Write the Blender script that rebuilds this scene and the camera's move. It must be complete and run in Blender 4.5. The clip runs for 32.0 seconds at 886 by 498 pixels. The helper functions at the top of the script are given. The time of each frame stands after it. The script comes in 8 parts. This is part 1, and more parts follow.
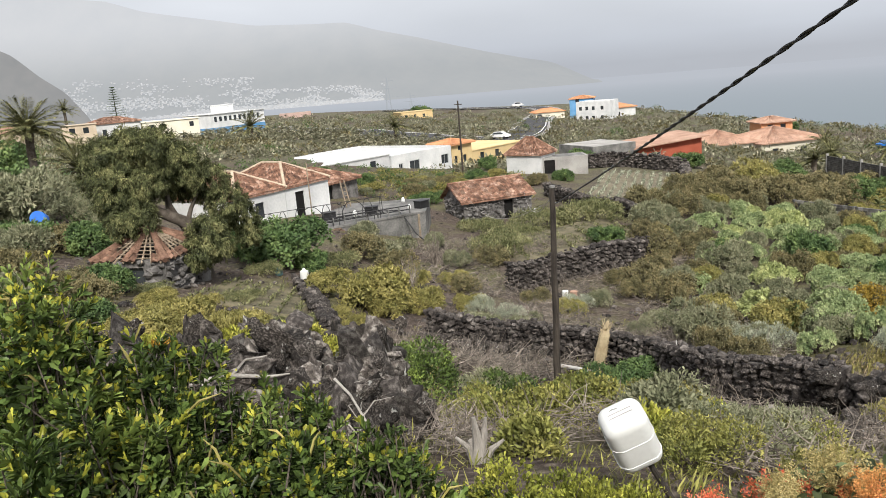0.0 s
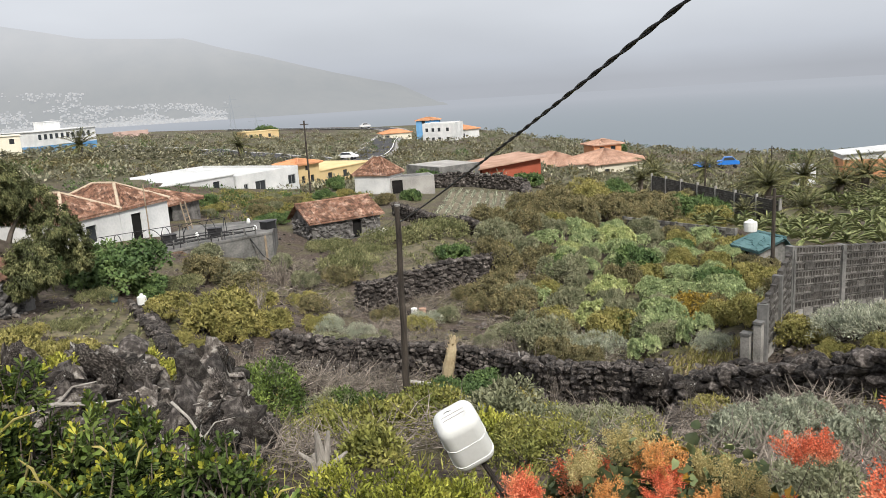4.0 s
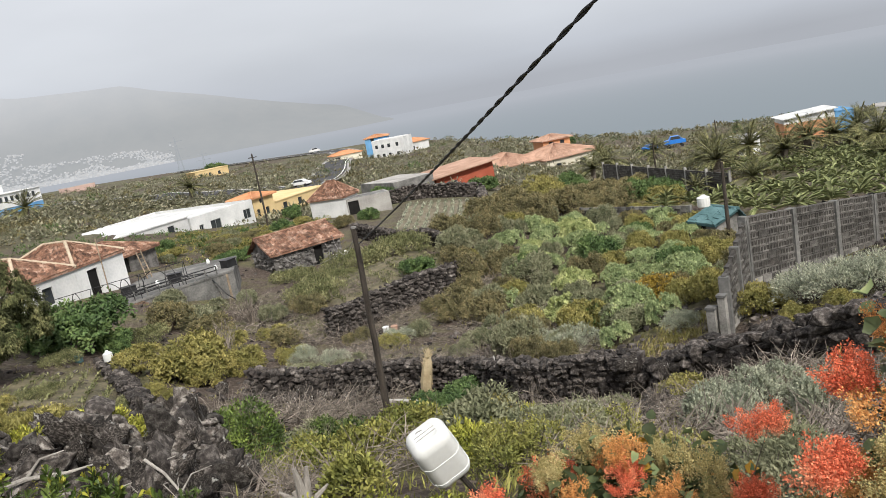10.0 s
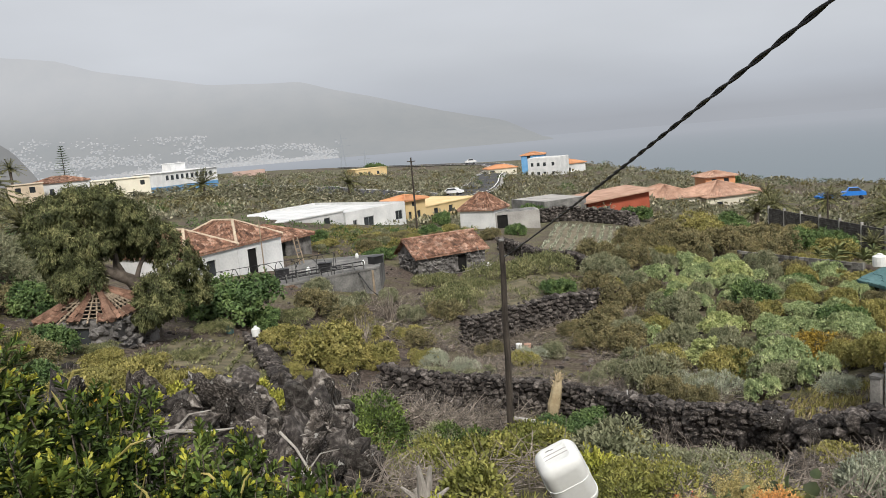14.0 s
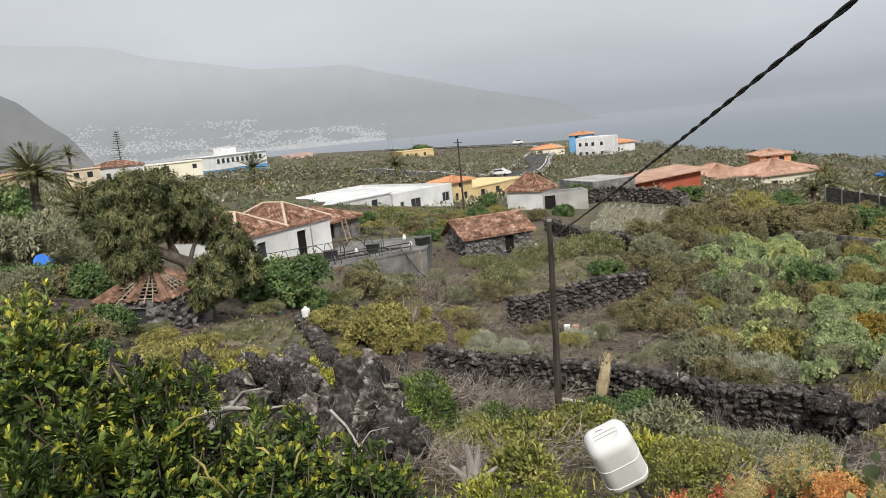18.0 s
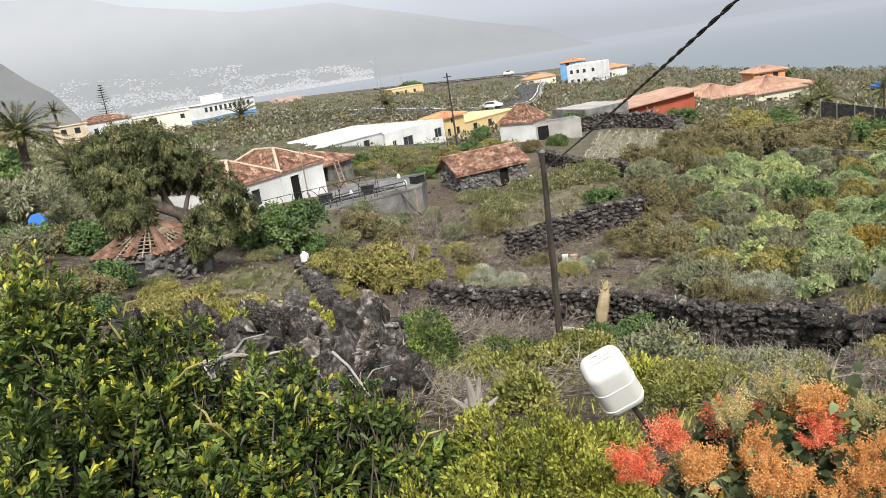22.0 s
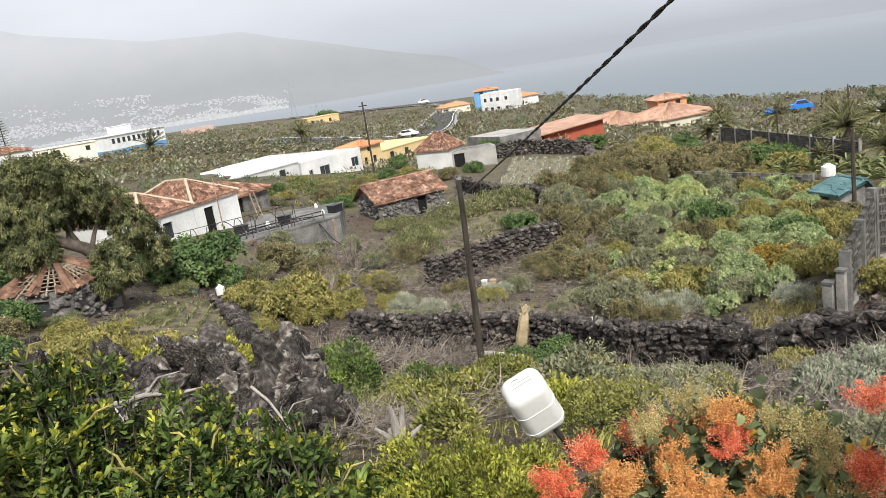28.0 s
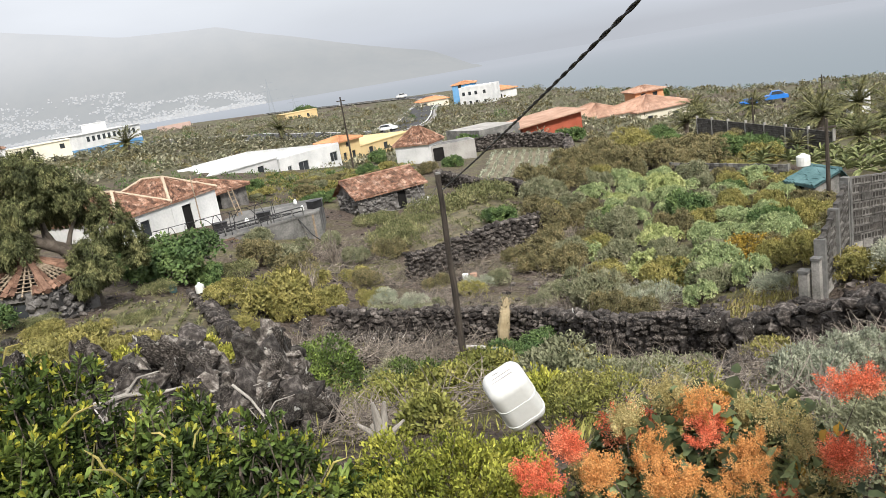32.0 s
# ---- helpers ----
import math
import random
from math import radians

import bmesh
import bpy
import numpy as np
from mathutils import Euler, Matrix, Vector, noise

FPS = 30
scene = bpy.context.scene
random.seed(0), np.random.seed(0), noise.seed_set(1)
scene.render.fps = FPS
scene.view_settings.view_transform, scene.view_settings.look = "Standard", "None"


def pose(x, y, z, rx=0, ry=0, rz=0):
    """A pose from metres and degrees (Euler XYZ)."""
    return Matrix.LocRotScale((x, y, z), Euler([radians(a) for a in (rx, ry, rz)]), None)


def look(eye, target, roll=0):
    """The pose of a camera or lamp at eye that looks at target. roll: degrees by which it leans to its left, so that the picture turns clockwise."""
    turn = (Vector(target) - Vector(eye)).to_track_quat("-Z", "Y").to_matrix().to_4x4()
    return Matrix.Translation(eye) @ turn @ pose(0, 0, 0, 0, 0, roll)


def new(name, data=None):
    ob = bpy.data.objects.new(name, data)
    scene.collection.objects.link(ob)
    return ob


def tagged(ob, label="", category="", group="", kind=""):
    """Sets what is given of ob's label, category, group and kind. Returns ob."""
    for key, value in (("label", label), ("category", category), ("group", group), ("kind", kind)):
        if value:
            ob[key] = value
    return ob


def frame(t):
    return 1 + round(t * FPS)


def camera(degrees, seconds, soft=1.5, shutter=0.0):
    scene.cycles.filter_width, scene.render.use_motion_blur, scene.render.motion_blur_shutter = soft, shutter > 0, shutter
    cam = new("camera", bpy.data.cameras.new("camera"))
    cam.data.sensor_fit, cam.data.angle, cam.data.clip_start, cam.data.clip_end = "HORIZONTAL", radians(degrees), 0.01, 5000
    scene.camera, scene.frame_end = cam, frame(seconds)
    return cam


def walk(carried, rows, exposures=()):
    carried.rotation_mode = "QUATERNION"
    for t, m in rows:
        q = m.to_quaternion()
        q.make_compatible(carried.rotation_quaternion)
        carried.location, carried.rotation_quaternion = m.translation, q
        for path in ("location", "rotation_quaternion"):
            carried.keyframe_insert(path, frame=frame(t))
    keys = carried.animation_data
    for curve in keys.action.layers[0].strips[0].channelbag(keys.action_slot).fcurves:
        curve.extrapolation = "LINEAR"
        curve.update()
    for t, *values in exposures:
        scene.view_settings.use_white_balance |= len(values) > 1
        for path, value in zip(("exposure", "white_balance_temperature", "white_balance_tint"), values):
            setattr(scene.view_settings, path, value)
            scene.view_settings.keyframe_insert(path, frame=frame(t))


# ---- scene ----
cam = camera(60.00, 32.0, soft=0.75)
PATH = [
    (0.0, pose(-0.241, 0.325, 1.599, 77.398, 4.697, 3.927)),
    (0.5, pose(-0.234, 0.368, 1.580, 77.152, 4.892, 3.979)),
    (1.0, pose(-0.226, 0.355, 1.590, 77.009, 5.140, 4.033)),
    (1.5, pose(-0.230, 0.386, 1.571, 76.797, 5.333, 4.068)),
    (2.0, pose(-0.229, 0.356, 1.585, 76.463, 5.468, 4.048)),
    (2.5, pose(-0.233, 0.380, 1.570, 76.214, 5.519, 4.110)),
    (4.5, pose(-0.109, 0.095, 1.573, 78.629, 3.135, -10.048)),
    (5.0, pose(-0.059, 0.023, 1.580, 78.584, 3.698, -11.625)),
    (5.5, pose(0.033, -0.243, 1.611, 74.302, 5.027, -30.120)),
    (6.0, pose(0.046, -0.465, 1.612, 72.497, 7.085, -52.258)),
    (6.5, pose(0.046, -0.436, 1.628, 70.723, 7.646, -65.336)),
    (7.0, pose(-0.007, -0.445, 1.682, 70.920, 4.380, -76.784)),
    (7.5, pose(-0.021, -0.495, 1.723, 72.829, 2.795, -88.759)),
    (8.0, pose(-0.004, -0.430, 1.712, 72.407, 4.741, -82.183)),
    (8.5, pose(-0.032, -0.302, 1.705, 71.821, 8.111, -57.233)),
    (9.0, pose(0.015, -0.015, 1.688, 75.779, 11.098, -28.420)),
    (9.5, pose(-0.035, 0.132, 1.617, 78.465, 11.721, -14.991)),
    (10.0, pose(-0.041, 0.127, 1.612, 78.461, 10.483, -11.376)),
    (10.5, pose(-0.055, 0.139, 1.599, 78.053, 8.038, -9.013)),
    (11.0, pose(-0.078, 0.152, 1.586, 78.353, 5.845, -7.615)),
    (11.5, pose(-0.101, 0.155, 1.580, 78.880, 5.187, -5.502)),
    (12.0, pose(-0.111, 0.155, 1.579, 79.705, 5.173, -3.667)),
    (12.5, pose(-0.114, 0.157, 1.576, 80.557, 5.204, -1.793)),
    (13.0, pose(-0.117, 0.173, 1.568, 80.983, 4.706, -0.746)),
    (13.5, pose(-0.122, 0.170, 1.568, 81.267, 4.765, 0.034)),
    (14.0, pose(-0.120, 0.172, 1.569, 81.274, 4.930, 0.517)),
    (14.5, pose(-0.120, 0.166, 1.570, 81.228, 5.167, 0.961)),
    (16.5, pose(-0.133, 0.167, 1.563, 80.737, 5.734, 2.758)),
    (17.0, pose(-0.132, 0.160, 1.563, 80.593, 5.611, 3.302)),
    (17.5, pose(-0.136, 0.161, 1.563, 80.537, 5.573, 3.708)),
    (18.0, pose(-0.128, 0.168, 1.559, 80.208, 5.674, 3.967)),
    (18.5, pose(-0.121, 0.170, 1.557, 80.005, 5.837, 4.252)),
    (19.0, pose(-0.113, 0.181, 1.557, 77.204, 6.412, 4.695)),
    (19.5, pose(-0.107, 0.177, 1.560, 76.925, 7.511, 4.822)),
    (20.0, pose(-0.099, 0.164, 1.563, 76.033, 8.410, 5.159)),
    (20.5, pose(-0.094, 0.168, 1.561, 75.504, 9.133, 5.184)),
    (21.0, pose(-0.087, 0.165, 1.561, 75.062, 9.548, 4.953)),
    (21.5, pose(-0.088, 0.159, 1.560, 75.108, 9.146, 3.796)),
    (22.0, pose(-0.080, 0.158, 1.561, 75.389, 8.794, 3.089)),
    (22.5, pose(-0.073, 0.152, 1.560, 75.748, 8.509, 2.098)),
    (23.0, pose(-0.070, 0.147, 1.564, 76.086, 8.265, 1.534)),
    (23.5, pose(-0.073, 0.140, 1.565, 76.340, 8.076, 0.960)),
    (24.0, pose(-0.082, 0.140, 1.566, 76.656, 7.825, 0.455)),
    (24.5, pose(-0.080, 0.144, 1.564, 76.781, 7.777, -0.106)),
    (25.0, pose(-0.072, 0.134, 1.567, 76.784, 8.019, -0.674)),
    (25.5, pose(-0.070, 0.137, 1.565, 76.711, 8.425, -1.275)),
    (27.5, pose(-0.065, 0.129, 1.572, 76.462, 8.824, -2.795)),
    (28.0, pose(-0.073, 0.142, 1.568, 76.486, 8.869, -3.170)),
    (28.5, pose(-0.079, 0.151, 1.567, 76.318, 8.847, -3.486)),
    (29.0, pose(-0.073, 0.128, 1.574, 76.215, 8.888, -3.694)),
    (29.5, pose(-0.074, 0.128, 1.574, 76.097, 8.938, -3.803)),
    (30.0, pose(-0.076, 0.143, 1.568, 75.866, 9.057, -3.963)),
    (30.5, pose(-0.069, 0.138, 1.573, 75.782, 9.157, -4.130)),
    (31.0, pose(-0.071, 0.131, 1.571, 75.830, 9.208, -4.204)),
    (31.5, pose(-0.066, 0.124, 1.578, 75.797, 9.251, -4.453)),
    (32.0, pose(-0.064, 0.127, 1.577, 75.798, 9.335, -4.793)),
]
walk(cam, PATH, ((0.0, 0.36), (2.5, 0.44), (4.5, 0.22), (5.0, 0.25), (6.0, 0.62), (7.5, 0.62), (8.5, 0.55), (9.0, 0.42), (9.5, 0.26), (10.0, 0.22), (11.0, 0.3), (12.0, 0.16), (13.0, 0.05), (16.5, 0.05), (18.5, 0.15), (19.2, 0.42), (20.5, 0.5), (23.0, 0.48), (28.0, 0.47), (32.0, 0.48)))

# ---- world and light ----
world = bpy.data.worlds.new("sky")
scene.world = world
world.use_nodes = True
wn, wl = world.node_tree.nodes, world.node_tree.links
wn.clear()
SUN_EL, SUN_AZ = radians(55), radians(205)
sky = wn.new("ShaderNodeTexSky")
sky.sky_type = 'NISHITA'
sky.sun_disc = False
sky.sun_elevation, sky.sun_rotation = SUN_EL, SUN_AZ
sky.dust_density = 4.0
w_co = wn.new("ShaderNodeTexCoord")
w_sep = wn.new("ShaderNodeSeparateXYZ")
w_ramp = wn.new("ShaderNodeValToRGB")
w_cloud = wn.new("ShaderNodeTexNoise")
w_map = wn.new("ShaderNodeMapping")
w_map.inputs["Scale"].default_value = (1.0, 1.0, 3.5)
w_cloud.inputs["Scale"].default_value = 2.2
w_cloud.inputs["Detail"].default_value = 5.0
w_cloud.inputs["Roughness"].default_value = 0.45
w_cr = wn.new("ShaderNodeMapRange")
w_cr.inputs["From Min"].default_value, w_cr.inputs["From Max"].default_value = 0.3, 0.7
w_cr.inputs["To Min"].default_value, w_cr.inputs["To Max"].default_value = 0.90, 1.08
w_mul = wn.new("ShaderNodeMix")
w_mul.data_type, w_mul.blend_type = 'RGBA', 'MULTIPLY'
w_mul.inputs["Factor"].default_value = 1.0
w_mix = wn.new("ShaderNodeMix")
w_mix.data_type = 'RGBA'
w_mix.inputs["Factor"].default_value = 0.93
w_nis = wn.new("ShaderNodeMix")
w_nis.data_type, w_nis.blend_type = 'RGBA', 'MULTIPLY'
w_nis.inputs["Factor"].default_value = 1.0
w_nis.inputs["B"].default_value = (0.08, 0.08, 0.08, 1)
w_bg = wn.new("ShaderNodeBackground")
w_out = wn.new("ShaderNodeOutputWorld")
cr = w_ramp.color_ramp
cr.elements[0].position, cr.elements[0].color = 0.0, (0.410, 0.432, 0.475, 1)
cr.elements[1].position, cr.elements[1].color = 1.0, (0.80, 0.82, 0.86, 1)
for p_, c_ in ((0.03, (0.50, 0.53, 0.585, 1)), (0.10, (0.60, 0.625, 0.67, 1)), (0.25, (0.68, 0.70, 0.74, 1))):
    e_ = cr.elements.new(p_)
    e_.color = c_
wl.new(w_co.outputs["Generated"], w_sep.inputs[0])
wl.new(w_sep.outputs["Z"], w_ramp.inputs[0])
wl.new(w_co.outputs["Generated"], w_map.inputs[0])
wl.new(w_map.outputs[0], w_cloud.inputs["Vector"])
wl.new(w_cloud.outputs["Fac"], w_cr.inputs["Value"])
wl.new(w_ramp.outputs[0], w_mul.inputs["A"])
wl.new(w_cr.outputs[0], w_mul.inputs["B"])
wl.new(sky.outputs[0], w_nis.inputs["A"])
wl.new(w_nis.outputs["Result"], w_mix.inputs["A"])
wl.new(w_mul.outputs["Result"], w_mix.inputs["B"])
wl.new(w_mix.outputs["Result"], w_bg.inputs["Color"])
w_bg.inputs["Strength"].default_value = 1.0
wl.new(w_bg.outputs[0], w_out.inputs[0])

sun = new("sun", bpy.data.lights.new("sun", 'SUN'))
sun.data.energy, sun.data.angle, sun.data.color = 3.6, radians(11), (1.0, 0.95, 0.88)
sun.matrix_world = look((20, -60, 90), (0, 30, 0))
sun["kind"] = "structure"

# ---- materials ----
RNG = np.random.default_rng(7)


def mat(name, a, b, rough=0.8, scale=3.0, fine=30.0, bump=0.3, metal=0.0, rand=0.15, island=False, c=None, bump_scale=None, spec=0.3, translucent=0.0, stretch=None):
    """Two-scale procedural surface between the colours a and b, with patches of c and fine relief."""
    m = bpy.data.materials.new(name)
    m.use_nodes = True
    n, l = m.node_tree.nodes, m.node_tree.links
    bs = n["Principled BSDF"]
    co = n.new("ShaderNodeTexCoord")
    src = co.outputs["Object"]
    if stretch:
        mp = n.new("ShaderNodeMapping")
        mp.inputs["Scale"].default_value = stretch
        l.new(src, mp.inputs[0])
        src = mp.outputs[0]
    big, small = n.new("ShaderNodeTexNoise"), n.new("ShaderNodeTexNoise")
    for q, s in ((big, scale), (small, fine)):
        q.inputs["Scale"].default_value = s
        q.inputs["Detail"].default_value = 4.0
        l.new(src, q.inputs["Vector"])
    add = n.new("ShaderNodeMath")
    add.operation = 'MULTIPLY_ADD'
    l.new(small.outputs["Fac"], add.inputs[0])
    add.inputs[1].default_value = 0.45
    l.new(big.outputs["Fac"], add.inputs[2])
    ramp = n.new("ShaderNodeValToRGB")
    ramp.color_ramp.elements[0].position, ramp.color_ramp.elements[0].color = 0.50, (*a, 1)
    ramp.color_ramp.elements[1].position, ramp.color_ramp.elements[1].color = 0.92, (*b, 1)
    if c:
        e = ramp.color_ramp.elements.new(0.72)
        e.color = (*c, 1)
    l.new(add.outputs[0], ramp.inputs[0])
    col = ramp.outputs[0]
    if rand:
        if island:
            g = n.new("ShaderNodeNewGeometry")
            r = g.outputs["Random Per Island"]
        else:
            g = n.new("ShaderNodeObjectInfo")
            r = g.outputs["Random"]
        mr = n.new("ShaderNodeMapRange")
        mr.inputs["To Min"].default_value, mr.inputs["To Max"].default_value = 1 - rand, 1 + rand
        l.new(r, mr.inputs["Value"])
        hsv = n.new("ShaderNodeHueSaturation")
        l.new(mr.outputs[0], hsv.inputs["Value"])
        l.new(col, hsv.inputs["Color"])
        col = hsv.outputs[0]
    l.new(col, bs.inputs["Base Color"])
    bs.inputs["Roughness"].default_value = rough
    bs.inputs["Metallic"].default_value = metal
    bs.inputs["Specular IOR Level"].default_value = spec
    if bump:
        bp = n.new("ShaderNodeBump")
        bp.inputs["Strength"].default_value = bump
        bp.inputs["Distance"].default_value = 0.02
        l.new(small.outputs["Fac"], bp.inputs["Height"])
        l.new(bp.outputs[0], bs.inputs["Normal"])
    if translucent:
        tr = n.new("ShaderNodeBsdfTranslucent")
        l.new(col, tr.inputs["Color"])
        mx = n.new("ShaderNodeMixShader")
        mx.inputs[0].default_value = translucent
        l.new(bs.outputs[0], mx.inputs[1])
        l.new(tr.outputs[0], mx.inputs[2])
        l.new(mx.outputs[0], n["Material Output"].inputs["Surface"])
    return m


def haze_glow_mat(name, a, b, haze, amount, scale=0.01, fine=0.05, fade=None, out=False):
    """A far surface whose haze is a glowing colour mixed over a and b."""
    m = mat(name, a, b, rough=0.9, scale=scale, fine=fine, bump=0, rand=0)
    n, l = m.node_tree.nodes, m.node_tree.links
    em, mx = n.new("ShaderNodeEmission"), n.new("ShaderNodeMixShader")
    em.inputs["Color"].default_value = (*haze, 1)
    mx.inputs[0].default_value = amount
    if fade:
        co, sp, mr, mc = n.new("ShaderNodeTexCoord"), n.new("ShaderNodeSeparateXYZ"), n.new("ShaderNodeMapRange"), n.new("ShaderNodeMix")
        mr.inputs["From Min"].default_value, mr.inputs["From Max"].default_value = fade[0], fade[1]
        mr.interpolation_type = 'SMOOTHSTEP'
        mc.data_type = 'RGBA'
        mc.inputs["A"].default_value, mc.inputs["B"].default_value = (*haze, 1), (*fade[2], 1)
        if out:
            # the painted haze goes over to the fade colour with distance from the origin
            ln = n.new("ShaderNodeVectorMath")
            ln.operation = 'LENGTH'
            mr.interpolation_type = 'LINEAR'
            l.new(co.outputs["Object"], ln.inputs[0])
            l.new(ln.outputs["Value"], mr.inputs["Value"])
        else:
            # painted haze pales with height, up to the sky's tone
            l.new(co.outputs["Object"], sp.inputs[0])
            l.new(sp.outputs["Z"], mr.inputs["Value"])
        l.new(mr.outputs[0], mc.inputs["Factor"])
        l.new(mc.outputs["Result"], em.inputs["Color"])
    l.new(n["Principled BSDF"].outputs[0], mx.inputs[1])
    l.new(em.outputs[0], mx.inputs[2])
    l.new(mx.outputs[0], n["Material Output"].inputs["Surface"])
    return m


M_WHITE = mat("white_plaster", (0.50, 0.51, 0.51), (0.71, 0.71, 0.70), 0.85, 0.5, 6, 0.15)
M_DIRTY = mat("weathered_plaster", (0.34, 0.33, 0.30), (0.62, 0.60, 0.56), 0.9, 0.9, 8, 0.3)
M_CREAM = mat("cream_plaster", (0.60, 0.56, 0.45), (0.74, 0.70, 0.58), 0.85, 0.5, 6, 0.1)
M_BEIGE = mat("beige_plaster", (0.42, 0.34, 0.25), (0.56, 0.47, 0.36), 0.85, 0.5, 6, 0.1)
M_YELLOW = mat("yellow_plaster", (0.56, 0.41, 0.20), (0.66, 0.51, 0.28), 0.85, 0.5, 6, 0.1)
M_PINK = mat("pink_plaster", (0.50, 0.35, 0.30), (0.60, 0.44, 0.38), 0.85, 0.5, 6, 0.1)
M_TILEOLD = mat("broken_clay_tile", (0.075, 0.042, 0.030), (0.25, 0.15, 0.105), 0.95, 1.6, 14, 0.5, rand=0.35, island=True, c=(0.14, 0.08, 0.055))
M_ORANGE = mat("orange_plaster", (0.50, 0.23, 0.11), (0.58, 0.30, 0.16), 0.8, 0.5, 6, 0.1)
M_REDWALL = mat("red_plaster", (0.30, 0.070, 0.038), (0.38, 0.10, 0.058), 0.85, 0.5, 6, 0.1)
M_BLUE = mat("blue_plaster", (0.10, 0.28, 0.50), (0.17, 0.36, 0.60), 0.8, 0.5, 6, 0.1)
M_TILE = mat("old_clay_tile", (0.085, 0.054, 0.042), (0.40, 0.275, 0.21), 0.9, 1.6, 14, 0.4, rand=0.5, island=True, c=(0.22, 0.115, 0.075))
M_TILEP = mat("orange_clay_tile", (0.33, 0.195, 0.135), (0.50, 0.325, 0.24), 0.85, 0.6, 8, 0.3, rand=0.16, island=True)
M_RIDGE = mat("pale_mortar", (0.42, 0.33, 0.24), (0.58, 0.48, 0.36), 0.9, 2, 14, 0.3)
M_CONC = mat("grey_concrete", (0.085, 0.083, 0.078), (0.27, 0.26, 0.245), 0.9, 0.9, 9, 0.4, c=(0.17, 0.168, 0.16))
M_CONCL = mat("pale_concrete", (0.24, 0.23, 0.215), (0.43, 0.415, 0.39), 0.9, 0.5, 7, 0.25)
M_BLOCK = mat("cinder_block", (0.13, 0.125, 0.115), (0.36, 0.345, 0.315), 0.95, 1.6, 25, 0.5, rand=0.28, c=(0.245, 0.235, 0.216))
M_LAVA = mat("lava_stone", (0.016, 0.013, 0.012), (0.17, 0.152, 0.138), 0.95, 3, 22, 1.0, rand=0.6, c=(0.056, 0.048, 0.043))
M_LAVAI = mat("lava_rubble", (0.016, 0.013, 0.012), (0.17, 0.152, 0.138), 0.95, 3, 22, 1.0, rand=0.6, island=True, c=(0.056, 0.048, 0.043))
M_HUTST = mat("hut_stone", (0.045, 0.042, 0.040), (0.20, 0.19, 0.18), 0.95, 2, 12, 0.6, rand=0.45, island=True)
# near-black, paints the unlit inside seen through doorways
M_DOORSHADE = mat("doorway_shade", (0.006, 0.006, 0.006), (0.014, 0.013, 0.012), 0.95, 2, 9, 0)
M_GLASS = mat("dark_window_glass", (0.02, 0.025, 0.03), (0.05, 0.055, 0.06), 0.12, 0.5, 3, 0, spec=0.6)
M_WOODD = mat("tarred_pole_wood", (0.022, 0.018, 0.015), (0.075, 0.062, 0.05), 0.85, 2, 20, 0.5, stretch=(6, 6, 0.6))
M_WOOD = mat("grey_weathered_wood", (0.16, 0.12, 0.085), (0.36, 0.29, 0.21), 0.85, 3, 24, 0.4)
M_BARK = mat("shrub_bark", (0.06, 0.048, 0.038), (0.16, 0.135, 0.11), 0.95, 4, 30, 0.6)
M_DRY = mat("dry_brush", (0.12, 0.095, 0.075), (0.30, 0.25, 0.20), 0.95, 2, 20, 0.2, island=True, rand=0.35)
M_STRAW = mat("straw", (0.34, 0.27, 0.16), (0.52, 0.43, 0.28), 0.95, 2, 20, 0.2, island=True, rand=0.3)
M_PLASTIC = mat("white_plastic", (0.70, 0.71, 0.69), (0.80, 0.81, 0.79), 0.38, 1.5, 30, 0.03, spec=0.5)
M_BLACK = mat("black_plastic", (0.012, 0.012, 0.013), (0.03, 0.03, 0.032), 0.5, 2, 30, 0.05)
M_ASPH = mat("asphalt", (0.05, 0.05, 0.053), (0.085, 0.085, 0.088), 0.9, 0.2, 3, 0.1)
M_PAINT = mat("road_paint", (0.6, 0.6, 0.58), (0.75, 0.75, 0.72), 0.8, 1, 6, 0)
M_TEAL = mat("teal_sheet_metal", (0.045, 0.10, 0.105), (0.095, 0.175, 0.185), 0.6, 0.8, 6, 0.1)
M_STEEL = mat("galvanised_steel", (0.30, 0.31, 0.32), (0.45, 0.46, 0.47), 0.5, 2, 12, 0.05, metal=0.6)
M_BLUEP = mat("blue_plastic", (0.01, 0.11, 0.50), (0.02, 0.17, 0.62), 0.5, 1.5, 9, 0.05)

# ---- mesh helpers ----


